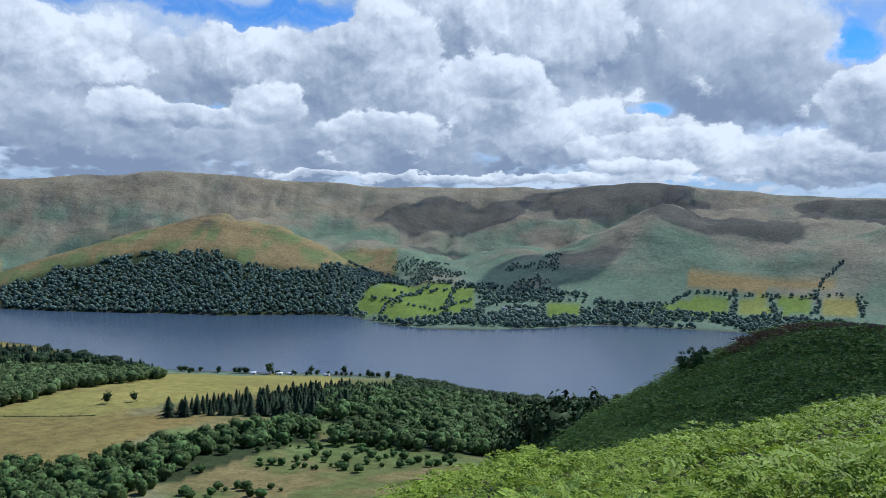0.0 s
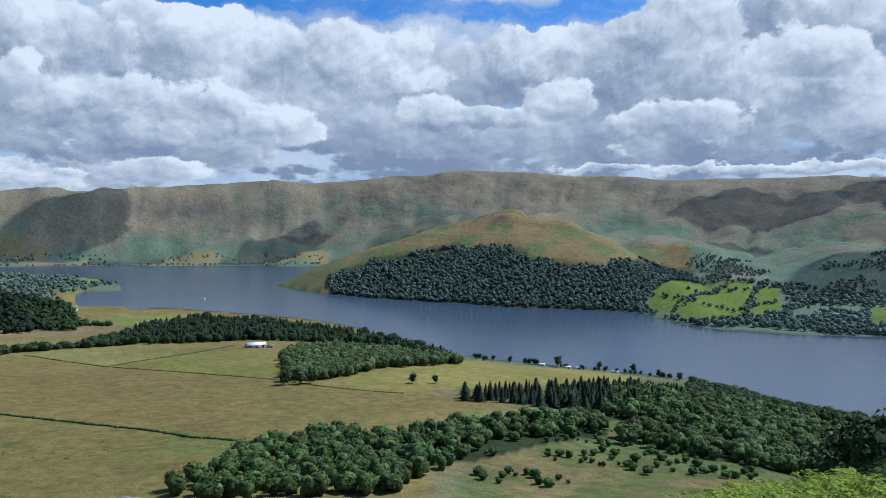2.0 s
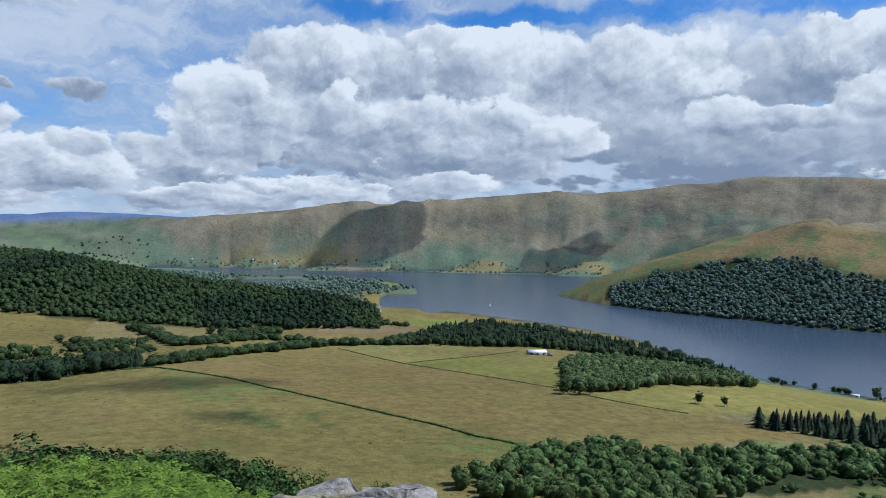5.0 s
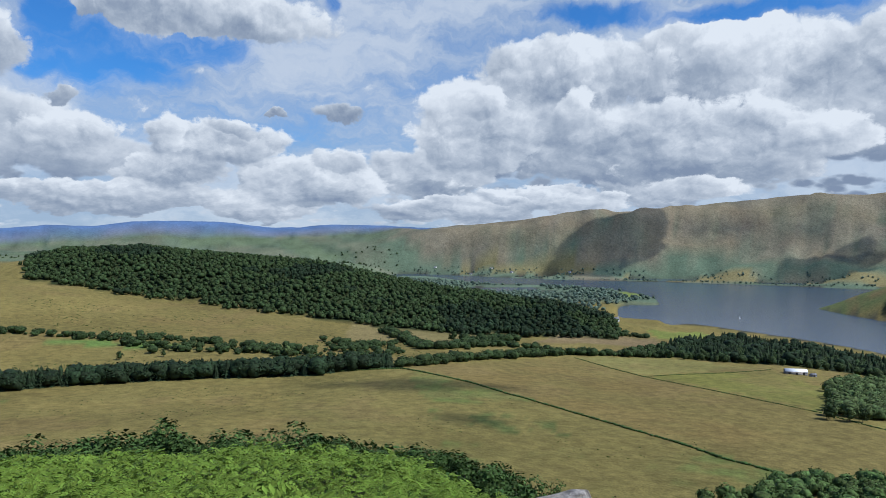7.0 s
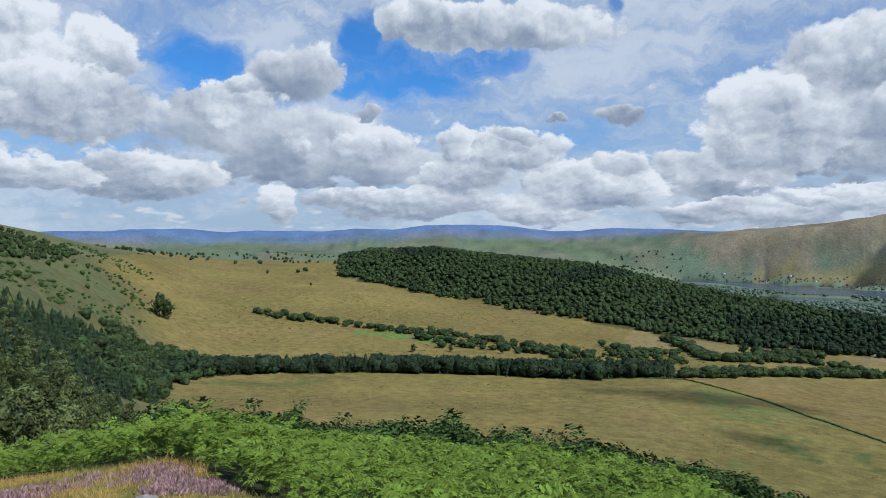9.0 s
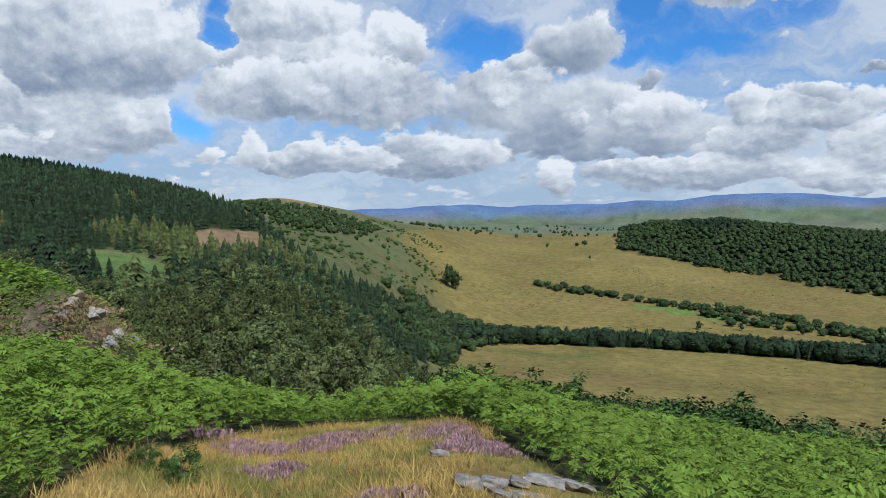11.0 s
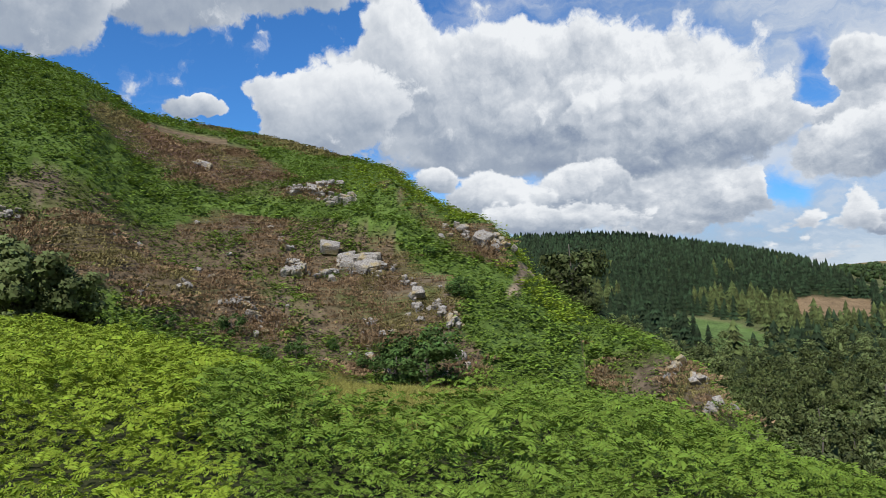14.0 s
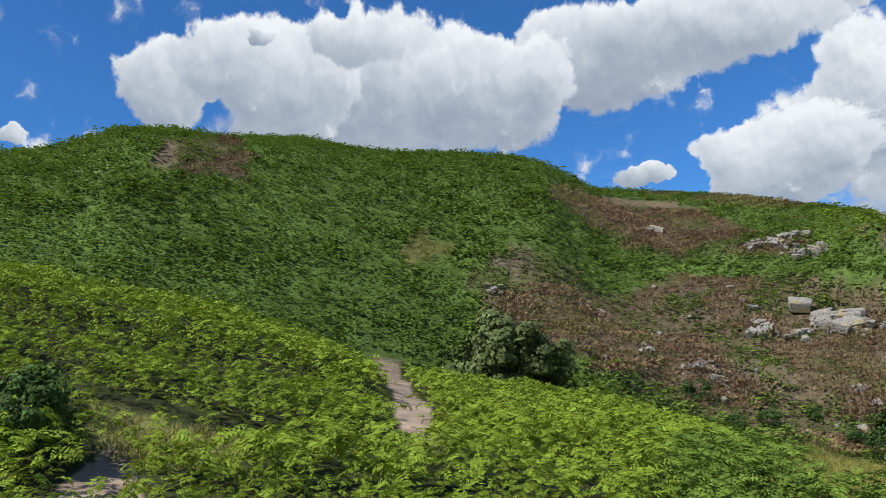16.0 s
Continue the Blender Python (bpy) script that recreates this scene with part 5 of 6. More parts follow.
BRACKEN = frond_material("bracken", (0.152, 0.230, 0.032), 0.25, 0.24)
# lit copy of the bracken: sunlight put into a paler, yellower green
LIT_BRACKEN = frond_material("lit_bracken", (0.222, 0.300, 0.028), 0.25, 0.24)
STRAW_LEAF = frond_material("dry_grass", (0.42, 0.295, 0.09), 0.3, 0.2)
GREEN_LEAF = frond_material("green_grass", (0.25, 0.24, 0.06), 0.3, 0.2)
HEATHER = leaf_material("heather_bloom", (0.33, 0.205, 0.205), 0.4, speck=8.0)
LING = leaf_material("brown_ling", (0.265, 0.180, 0.100), 0.22, speck=2.0)
HILL_GRASS = leaf_material("hill_grass", (0.225, 0.190, 0.075), 0.3, speck=1.0)


def frond(rng, pairs, length):
    """One arched frond along +x: a feathery blade of paired leaflets, broadest near its foot."""
    t = (np.arange(pairs) + 0.5) / pairs
    ang = rng.uniform(0.2, 1.1) - rng.uniform(0.7, 2.0) * t
    step = length / pairs
    mid = np.stack([np.cumsum(np.cos(ang)) * step, np.zeros(pairs), np.cumsum(np.sin(ang)) * step], 1)
    wide = length * 0.42 * (1 - t) ** 0.75 * np.minimum(1, 0.7 + 1.2 * t) + 0.02
    tilt = rng.uniform(-0.6, 0.6)
    fwd = np.stack([np.cos(ang), np.zeros(pairs), np.sin(ang)], 1)
    vs, fs = [], []
    for side in (-1, 1):
        sag = side * tilt - rng.uniform(-0.1, 0.45, pairs)
        out = np.stack([np.zeros(pairs), np.full(pairs, side * 0.95), sag], 1) + fwd * rng.uniform(0.2, 0.5, (pairs, 1))
        w = step * rng.uniform(0.44, 0.60, (pairs, 1))
        belly = mid + out * wide[:, None] * 0.4 + np.array((0, 0, 0.012))
        vs.append(np.stack([mid, belly - fwd * w, belly + fwd * w, mid + out * wide[:, None]], 1).reshape(-1, 3))
        k = np.arange(pairs)[:, None] * 4 + (0 if side < 0 else 4 * pairs)
        fs += [k + np.array([(0, 1, 3) if side < 0 else (0, 3, 1)]), k + np.array([(0, 3, 2) if side < 0 else (0, 2, 3)])]
    return np.concatenate(vs), np.concatenate(fs)


def blade(rng, length):
    """A whole frond as one folded leaf with a drooping tip."""
    p, q = rng.uniform(-0.25, 0.6), rng.uniform(-0.45, 0.45)
    w = length * rng.uniform(0.22, 0.34)
    v = np.array([(0, 0, 0), (length * 0.4, w, length * 0.4 * p + q * w), (length * 0.4, -w, length * 0.4 * p - q * w), (length, rng.uniform(-0.1, 0.1), length * (p - 0.3))])
    return v, np.array([(0, 3, 1), (0, 2, 3)])


def bracken_plant(rng, fronds, pairs, stem=0.62, length=(0.34, 0.56), spread=0.0):
    pieces = []
    a0 = rng.uniform(0, 6.28)
    for i in range(fronds):
        v, f = frond(rng, pairs, rng.uniform(*length)) if pairs else blade(rng, rng.uniform(*length))
        a = a0 + i * 2.4 + rng.uniform(-0.4, 0.4)
        c, s = math.cos(a), math.sin(a)
        lift = stem * (rng.uniform(0.55, 1.05) if rng.uniform() > 0.25 else rng.uniform(0.12, 0.55))
        v = v @ np.array(((c, s, 0), (-s, c, 0), (0, 0, 1))) + np.array((*rng.normal(0, spread, 2), lift))
        pieces.append((v, f))
    return join(pieces)


def tussock(rng, blades, tall, spread=0.16):
    a, d = rng.uniform(0, 6.28, blades), rng.uniform(0.0, spread, blades)
    root = np.stack([np.cos(a) * d, np.sin(a) * d, np.zeros(blades)], 1)
    b = rng.uniform(0, 6.28, blades)
    side = np.stack([np.cos(b), np.sin(b), np.zeros(blades)], 1) * 0.006
    tip = root * 1.6 + np.stack([rng.normal(0, 0.09, blades), rng.normal(0, 0.09, blades), tall * rng.uniform(0.5, 1.1, blades)], 1)
    return np.stack([root - side, root + side, tip], 1).reshape(-1, 3), np.arange(3 * blades).reshape(-1, 3)


def sprig_mound(rng, sprigs, height_, spread, wide=0.022):
    """A low cushion of upright sprigs."""
    a, d = rng.uniform(0, 6.28, sprigs), np.sqrt(rng.uniform(0, 1, sprigs)) * spread
    root = np.stack([np.cos(a) * d, np.sin(a) * d, np.zeros(sprigs)], 1)
    top = height_ * (1 - (d / spread) ** 2 * 0.75)
    side = rng.normal(0, wide, (sprigs, 3))
    tip = root * 1.15 + np.stack([rng.normal(0, 0.02, sprigs), rng.normal(0, 0.02, sprigs), top], 1)
    mid = (root + tip) / 2
    return np.stack([root, mid + side, tip], 1).reshape(-1, 3), np.arange(3 * sprigs).reshape(-1, 3)


def look_up(table, x, y):
    az = np.degrees(np.arctan2(-x, y))
    az = np.where(az < -72, az + 360, az)
    i = np.clip(np.rint((az - TABLE_AZ[0]) / 0.36).astype(int), 0, len(TABLE_AZ) - 1)
    j = np.clip(np.rint(np.interp(np.hypot(x, y), RINGS, np.arange(len(RINGS)))).astype(int), 0, len(RINGS) - 1)
    return table[i, j]


BARE = np.maximum.reduce([CRAG, TURF, DRY, PATH])


def bank_edge(az):
    return np.interp(az, BANK[0], BANK[1])


RIM = [(171, 107), (165, 101), (160, 93), (152, 87), (147, 80), (144, 84), (150, 97), (160, 116), (172, 120)]


def bracken_ground(az, r, x, y):
    cut = inside([(192, 54), (188.8, 54), (187.6, 30), (186.3, 14), (190.8, 14), (191.2, 30)], az, r)
    ok = ~(inside(RIM, az, r) & (fbm(x, y, 9, 3, 113) < 0.15)) & ~cut & (look_up(BARE, x, y) < 0.5) & ~inside([(-23, 90), (-31, 88), (-36, 90), (-36, 98), (-22, 96)], az, r)
    # nothing stands up before the edge of the bank where the valley is seen over it
    edge_r, edge_h = np.interp(az, BANK[0], BANK[1]), np.interp(az, BANK[0], BANK[2])
    return ok & ((az > 66) | (r > edge_r) | ((height(x, y) + 1.15 - EYE[2]) / r < (edge_h + 1.25 - EYE[2]) / edge_r))


RNG2 = np.random.default_rng(8)
PLANTS = [bracken_plant(RNG2, 9, 6, 0.62, (0.16, 0.29), 0.16) for _ in range(12)]
SMALL_PLANTS = [bracken_plant(RNG2, 8, 7, 0.60, (0.12, 0.22), 0.13) for _ in range(10)]
MEDIUM_PLANTS = [bracken_plant(RNG2, 8, 3, 0.62, (0.19, 0.33), 0.2) for _ in range(10)]
FAR_PLANTS = [bracken_plant(RNG2, 11, 0, 0.5, (0.24, 0.43), 0.28) for _ in range(10)]


def sector(a0, a1, r0, r1):
    n = np.linspace(a0, a1, 24)
    return [(a, r0) for a in n] + [(a, r1) for a in n[::-1]]


def plants(name, label, pts, low, high, templates, mat, category="bracken", wide=(0.9, 1.3), sink=0.0):
    size = RNG2.uniform(low, high, len(pts)) * (1 + 0.26 * fbm(pts[:, 0], pts[:, 1], 3.4, 2, 101) + 0.24 * fbm(pts[:, 0], pts[:, 1], 1.2, 1, 102))
    return tagged(new(name, mesh_from(name, *scatter(templates, pts, size, RNG2, wide, sink), mat)), label, category, kind="stuff")


# where the bracken takes the green with sunlight painted in
def looks_lit(x, y):
    az = np.degrees(np.arctan2(-x, y))
    az = np.where(az < -72, az + 360, az)
    r = np.hypot(x, y)
    lit = smooth(160, 182, az) * (r < bank_edge(az) + 6) + 0.75 * (az < 15) * (r < 45) + 0.35 * smooth(135, 150, az) * (r < 40)
    return lit + 0.35 * fbm(x, y, 14, 2, 103) + 0.5 * inside([(158, 96), (150, 90), (141, 86), (131, 62), (140, 62), (148, 74), (158, 84)], az, r) > 0.55


for a0_, a1_, r0_, r1_, gap_, kinds_ in ((-38, 3, 8, 20, 0.42, PLANTS), (-38, 3, 20, 40, 0.52, MEDIUM_PLANTS), (3, 56, 6, 18, 0.44, PLANTS), (56, 128, 5, 20, 0.44, PLANTS), (56, 128, 20, 34, 0.50, MEDIUM_PLANTS),
                                         (128, 220, 4.5, 9, 0.25, SMALL_PLANTS), (128, 220, 9, 20, 0.40, PLANTS), (128, 220, 20, 50, 0.56, MEDIUM_PLANTS), (128, 160, 50, 125, 0.70, FAR_PLANTS), (160, 220, 50, 116, 0.69, FAR_PLANTS), (-38, -7, 40, 106, 0.72, FAR_PLANTS)):
    pts_ = fill(sector(a0_, a1_, r0_, r1_), gap_, RNG2, bracken_ground)
    if kinds_ is FAR_PLANTS:
        lo_, hi_ = 0.75, 1.2
    elif kinds_ is SMALL_PLANTS:
        lo_, hi_ = 0.55, 0.95
    else:
        lo_, hi_ = 0.75, 1.25
    f_ = looks_lit(pts_[:, 0], pts_[:, 1])
    if (~f_).any():
        plants("bracken", "dense waist-high green bracken on the slope", pts_[~f_], lo_, hi_, kinds_, BRACKEN)
    if f_.any():
        plants("bracken", "sunlit yellow-green bracken on the bank", pts_[f_], lo_, hi_, kinds_, LIT_BRACKEN)

# turf and dry grass
TUFTS = [tussock(RNG2, 16, 0.22) for _ in range(6)]
def on(table):
    return lambda az, r, x, y: look_up(table, x, y) > 0.5


pts_ = fill(sector(70, 150, 2.5, 19), 0.14, RNG2, lambda az, r, x, y: (look_up(TURF, x, y) > 0.5) & ~inside([(105, 7.2), (103.5, 8.4), (97, 9.4), (93.6, 10), (93.6, 9.1), (97, 8.2), (101, 7)], az, r))
g_ = fbm(pts_[:, 0], pts_[:, 1], 1.6, 3, 105) > 0.2
plants("dry_grass", "straw-coloured dry grass on the hilltop", pts_[~g_], 0.4, 0.95, TUFTS, STRAW_LEAF, "grass")
plants("green_grass", "patches of greener grass in the turf", pts_[g_], 0.35, 0.8, TUFTS, GREEN_LEAF, "grass")
pts_ = fill(sector(140, 217, 9, 76), 0.33, RNG2, on(DRY))
plants("rough_grass", "pale rough grass between the bracken", pts_, 0.9, 1.8, TUFTS, GREEN_LEAF, "grass", (1.2, 2.0))
for a0_, a1_ in ((-72, 70), (150, 286)):
    pts_ = fill(sector(a0_, a1_, 0.5, 5), 0.15, RNG2, on(TURF))
    plants("dry_grass", "trodden straw-coloured grass at the standpoint", pts_, 0.3, 0.7, TUFTS, STRAW_LEAF, "grass")
# crag plants
LINGS = [sprig_mound(RNG2, 64, 0.24, 0.6, 0.036) for _ in range(6)]
pts_ = fill(sector(127, 206, 44, 97), 0.5, RNG2, lambda az, r, x, y: (look_up(CRAG, x, y) > 0.5))
k_ = fbm(pts_[:, 0], pts_[:, 1], 7, 3, 109)
plants("ling", "brown ling and bilberry over the crag", pts_[(k_ < 0.36) & (k_ > -0.2)], 0.8, 1.6, LINGS, LING, "heather", (1.2, 1.9))
plants("hill_grass", "olive hill grass between the rocks", pts_[k_ <= -0.2], 0.7, 1.3, LINGS, HILL_GRASS, "grass", (1.2, 1.9))
plants("bilberry", "green bilberry and bracken among the rocks", pts_[k_ >= 0.36], 0.5, 0.9, FAR_PLANTS, BRACKEN, "bilberry")
pts_ = fill(RIM, 0.75, RNG2, lambda az, r, x, y: (look_up(BARE, x, y) < 0.5) & (fbm(x, y, 9, 3, 113) < 0.15))
plants("rim_heath", "dark olive heath along the rim of the hill", pts_, 0.9, 1.6, LINGS, HILL_GRASS, "heather", (1.3, 2.1))
pts_ = fill([(176, 84), (172.5, 94), (163, 90), (164, 85), (170, 84)], 0.9, RNG2, on(CRAG))
plants("pink_heather", "dull pink heather on the upper slope", pts_, 0.7, 1.2, LINGS, HEATHER, "heather", (1.2, 1.8))
pts_ = fill([(-23, 90), (-31, 88), (-36, 90), (-36, 98), (-22, 96)], 0.7, RNG2)
plants("brown_heather", "brown heather on the top of the spur", pts_, 1.0, 1.8, LINGS, LING, "heather", (1.2, 1.8))

# flowering heather by the standpoint
def heather_patch(az, r, long_, wide_, tilt, label):
    c = Vector((*at(az, r), 0))
    n = int(40 * long_ * wide_) + 8
    a, d = RNG2.uniform(0, 6.28, n), np.sqrt(RNG2.uniform(0, 1, n))
    u, w = np.cos(a) * d * long_ / 2, np.sin(a) * d * wide_ / 2
    t = radians(az + tilt)
    u, w = u + 0.25 * fbm(u * 3, w * 3, 1.0, 2, int(az * 10)), w + 0.3 * fbm(u * 3, w * 3 + 7, 1.0, 2, int(az * 10))
    pts = np.stack([c.x + u * math.cos(t) - w * math.sin(t), c.y + u * math.sin(t) + w * math.cos(t)], 1)
    ob = new("heather", mesh_from("heather", *scatter(HEATHER_MOUNDS, pts, RNG2.uniform(0.6, 1.0, n), RNG2, (0.8, 1.2)), HEATHER))
    tagged(ob, label, "heather", "heather in the turf")


HEATHER_MOUNDS = [sprig_mound(RNG2, 60, 0.17, 0.2) for _ in range(4)]
heather_patch(121, 12.4, 1.0, 2.0, 0, "rounded clump of pale purple heather in dry grass")
heather_patch(114.2, 12.8, 1.4, 2.6, 0, "broad clump of purple heather in dry grass")
heather_patch(110.6, 13.0, 0.6, 1.6, 0, "thin mauve heather among grass stems")
heather_patch(105.6, 12.6, 1.0, 2.2, 10, "red-purple heather mound at the bracken edge")
heather_patch(102.8, 11.0, 0.8, 1.8, -20, "bright purple heather strip along the edge of the turf")
heather_patch(119.6, 9.3, 0.6, 0.8, 0, "small tuft of bright violet heather")
heather_patch(110.0, 6.9, 0.8, 0.6, 0, "low mauve heather near the bare rock")
heather_patch(124.5, 15.0, 1.2, 1.2, 0, "faded greyish heather under the bracken")


# ---- rocks ----
def rock_material():
    m, n, l, p = material("lichen_rock")
    tc = n.new("ShaderNodeNewGeometry")
    big, fine = n.new("ShaderNodeTexNoise"), n.new("ShaderNodeTexNoise")
    for t, s, d in ((big, 1.1, 5), (fine, 7.0, 8)):
        t.inputs["Scale"].default_value, t.inputs["Detail"].default_value = s, d
        l.new(tc.outputs["Position"], t.inputs["Vector"])
    r1, r2 = n.new("ShaderNodeValToRGB"), n.new("ShaderNodeValToRGB")
    e = r1.color_ramp.elements
    e[0].position, e[0].color, e[1].position, e[1].color = 0.30, (0.105, 0.093, 0.080, 1), 0.70, (0.34, 0.312, 0.275, 1)
    l.new(fine.outputs[0], r1.inputs[0])
    e = r2.color_ramp.elements
    e[0].position, e[0].color, e[1].position, e[1].color = 0.53, (0, 0, 0, 1), 0.66, (0.55, 0.55, 0.55, 1)
    l.new(big.outputs[0], r2.inputs[0])
    mx = n.new("ShaderNodeMix")
    mx.data_type = "RGBA"
    l.new(r2.outputs[0], mx.inputs[0])
    l.new(r1.outputs[0], mx.inputs[6])
    mx.inputs[7].default_value = (0.30, 0.22, 0.06, 1)
    l.new(mx.outputs[2], p.inputs["Base Color"])
    p.inputs["Roughness"].default_value = 0.9
    b = n.new("ShaderNodeBump")
    b.inputs["Strength"].default_value, b.inputs["Distance"].default_value = 1.0, 0.09
    l.new(fine.outputs[0], b.inputs["Height"])
    l.new(b.outputs[0], p.inputs["Normal"])
    return m


ROCK = rock_material()


ICO.append(icosphere(3))


def rock_mesh(rng, planes=11, level=2, rough=0.03):
    """A faceted block with worn, pitted edges, about one metre across."""
    v, f = ICO[level]
    v = v.copy() * 0.62
    for i in range(planes):
        n = rng.normal(0, 1, 3)
        if i < 6:                                # three sets of joints cut the block
            n = np.eye(3)[i % 3] * (1 if i < 3 else -1) + n * 0.16
        n /= np.linalg.norm(n)
        d = rng.uniform(0.20, 0.36) if i < 6 else rng.uniform(0.30, 0.44)
        over = np.maximum(v @ n - d, 0)
        v = v - over[:, None] * n * 0.94
    k = int(rng.integers(0, 900))
    bumps = fbm(v[:, 0] + v[:, 2] * 0.7, v[:, 1] - v[:, 2] * 0.6, 0.22, 3, k)
    cracks = np.maximum(0, 0.06 - np.abs(fbm(v[:, 0] - v[:, 2], v[:, 1] + v[:, 2], 0.5, 2, k + 5))) * 1.6
    v = v * (1 + rough * bumps - cracks)[:, None]
    return mesh_from("rock", v, f, ROCK)


ROCKS = [rock_mesh(RNG2) for _ in range(5)]


def rock(az, r, size, label, sunk=0.3, flat=0.7, turn_=0.0, lift=0.0, group="rocks of the crag", mesh=None):
    x, y = at(az, r)
    z = float(height(np.array([x]), np.array([y]))[0])
    ob = new("rock", ROCKS[RNG2.integers(0, 5)] if mesh is None else mesh)
    w, d, h = size
    e = 1.5
    gx, gy = (float(height(np.array([x + dx]), np.array([y + dy]))[0]) - z for dx, dy in ((e, 0), (0, e)))
    lean = Vector((0, 0, 1)).rotation_difference(Vector((-gx / e, -gy / e, 1.0)).normalized()).to_matrix().to_4x4()
    ob.matrix_world = Matrix.Translation((x, y, z + lift)) @ lean @ Euler((0, 0, radians(az + turn_))).to_matrix().to_4x4() @ Matrix.Diagonal((w, d, h, 1)) @ Matrix.Translation((0, 0, 0.5 - sunk))
    return tagged(ob, label, "rock", group)


SLABS = [(157.5, 70, 4.6, 2.8), (155.3, 68, 2.2, 1.6), (161.9, 68, 2.4, 1.8), (166.4, 61, 3.0, 1.1), (170.2, 61, 1.2, 1.0), (181.6, 66, 1.6, 1.1), (168.7, 88, 2.6, 1.2),
         (161.2, 84, 3.4, 1.4), (159.5, 83, 2.2, 1.6), (158.4, 82, 2.8, 2.0), (152.3, 63, 1.6, 2.0), (149.8, 60, 1.1, 2.6), (148.7, 52, 0.8, 1.2), (149.3, 54, 0.9, 1.4), (153.3, 66, 1.3, 1.6)]
SLABS += [(146.8, 76, 1.8, 2.6), (148.1, 76, 2.2, 2.4), (146, 76, 1.6, 2.2), (149.8, 78, 1.6, 1.4), (159.7, 68, 2.2, 1.2), (156.3, 61, 1.2, 0.9), (155.1, 59, 1.4, 0.8), (133.1, 58, 1.4, 1.6), (131.4, 54, 1.2, 2.2),
          (130.2, 48, 1.4, 2.0), (159.2, 86, 2.8, 2.0), (151.2, 62, 1.3, 1.5), (150.4, 61, 1.2, 1.8), (145.4, 77, 1.4, 1.8), (164.5, 59, 1.0, 0.7)]
for a_, r_, w_, h_ in SLABS:
    for k_ in range(4 + int(w_ * 2.2)):
        q_ = RNG2.uniform(0.2, 0.48)
        rock(a_ + RNG2.uniform(-0.5, 0.5) * math.degrees(w_ / r_), r_ + RNG2.uniform(-0.5, 0.5) * h_, (w_ * q_ * 1.5, h_ * q_ * 1.2, 1.6 * q_ * min(w_, h_)),
             "pale grey lichened outcrop in brown ling" if w_ < 2.5 else "broken pale rock slab set in the heathery crag", 0.3, turn_=RNG2.uniform(-50, 50), lift=0.15)
for a_, r_, w_, d_, h_ in ((157.7, 70, 3.4, 2.4, 1.6), (156.0, 69, 2.2, 1.8, 1.3), (161.9, 68, 1.8, 1.5, 1.0), (152.6, 64, 1.6, 1.6, 1.5), (166.2, 61, 2.2, 1.0, 0.8), (168.7, 88, 2.4, 1.4, 1.2), (160.4, 84, 3.0, 1.8, 1.4), (147.4, 76, 2.4, 2.2, 1.8)):
    rock(a_, r_, (w_ * 1.25, d_ * 1.25, h_ * 1.1), "broad pale slab with cracks and lichen", 0.32, lift=0.12, turn_=RNG2.uniform(-25, 25), mesh=rock_mesh(RNG2, 12, 3, 0.05))
for i_ in range(60):
    a_, r_ = RNG2.uniform(146, 175), RNG2.uniform(50, 77)
    if look_up(CRAG, *[np.array([c]) for c in at(a_, r_)])[0] > 0.5:
        w_ = RNG2.uniform(0.35, 1.1)
        rock(a_, r_, (w_ * 1.3, w_, w_ * 0.9), "small grey stone lying in brown ling", 0.3, turn_=RNG2.uniform(0, 180))

# boulders at the edge of the bank, and the bare slab underfoot
def boulder(az, el, r, width, depth, tall, label, seed):
    x, y = at(az, r)
    rng = np.random.default_rng(seed)
    ob = new("boulder", rock_mesh(rng, 13, 3, 0.08))
    top = EYE[2] + r * math.tan(radians(el))
    ob.matrix_world = Matrix.Translation((x, y, top - tall * 0.44)) @ Euler((0, 0, radians(az))).to_matrix().to_4x4() @ Matrix.Diagonal((width, depth, tall, 1))
    tagged(ob, label, "boulder", "boulders on the bank")


boulder(47.6, -19.6, 9.6, 1.7, 1.5, 1.3, "smooth grey boulder with a crack across it", 3)
boulder(51.4, -19.1, 10.2, 1.5, 1.3, 1.3, "boulder crusted with yellow lichen and moss", 4)
boulder(43.9, -20.3, 9.2, 1.3, 1.2, 1.2, "boulder with orange lichen on its top", 5)
boulder(54.2, -20.0, 9.4, 1.1, 1.0, 1.1, "pale broken boulder beside bracken", 6)
boulder(49.6, -20.6, 8.8, 1.1, 1.0, 1.0, "low grey rock between larger boulders", 7)
for a_, e_, r_, w_, h_ in ((45.7, -20.4, 9.3, 1.5, 1.0), (52.9, -20.2, 9.6, 1.4, 1.0), (42.3, -21.2, 9.0, 1.2, 1.0), (48.6, -20.9, 9.2, 1.7, 1.0), (55.6, -21.0, 9.2, 1.0, 0.9)):
    boulder(a_, e_, r_, w_, 1.2, h_, "flat-topped grey rock with lichen crust", int(a_ * 7))
for a_, r_, w_, d_, h_ in ((103.6, 7.8, 0.42, 0.5, 0.26), (101.4, 8.0, 0.5, 0.6, 0.28), (99.3, 8.4, 0.34, 0.5, 0.24), (97.4, 8.9, 0.55, 0.6, 0.32), (95.6, 9.3, 0.5, 0.5, 0.3), (94.2, 9.5, 0.36, 0.5, 0.26), (98.4, 7.8, 0.5, 0.5, 0.24), (105.8, 9.6, 0.3, 0.3, 0.2), (100.4, 7.2, 0.4, 0.4, 0.2)):
    rock(a_, r_, (w_ * 1.25, d_ * 1.2, h_ * 0.6), "weathered pale slab breaking through the turf", 0.22, group="slabs in the turf", mesh=rock_mesh(RNG2, 16, 3, 0.07))


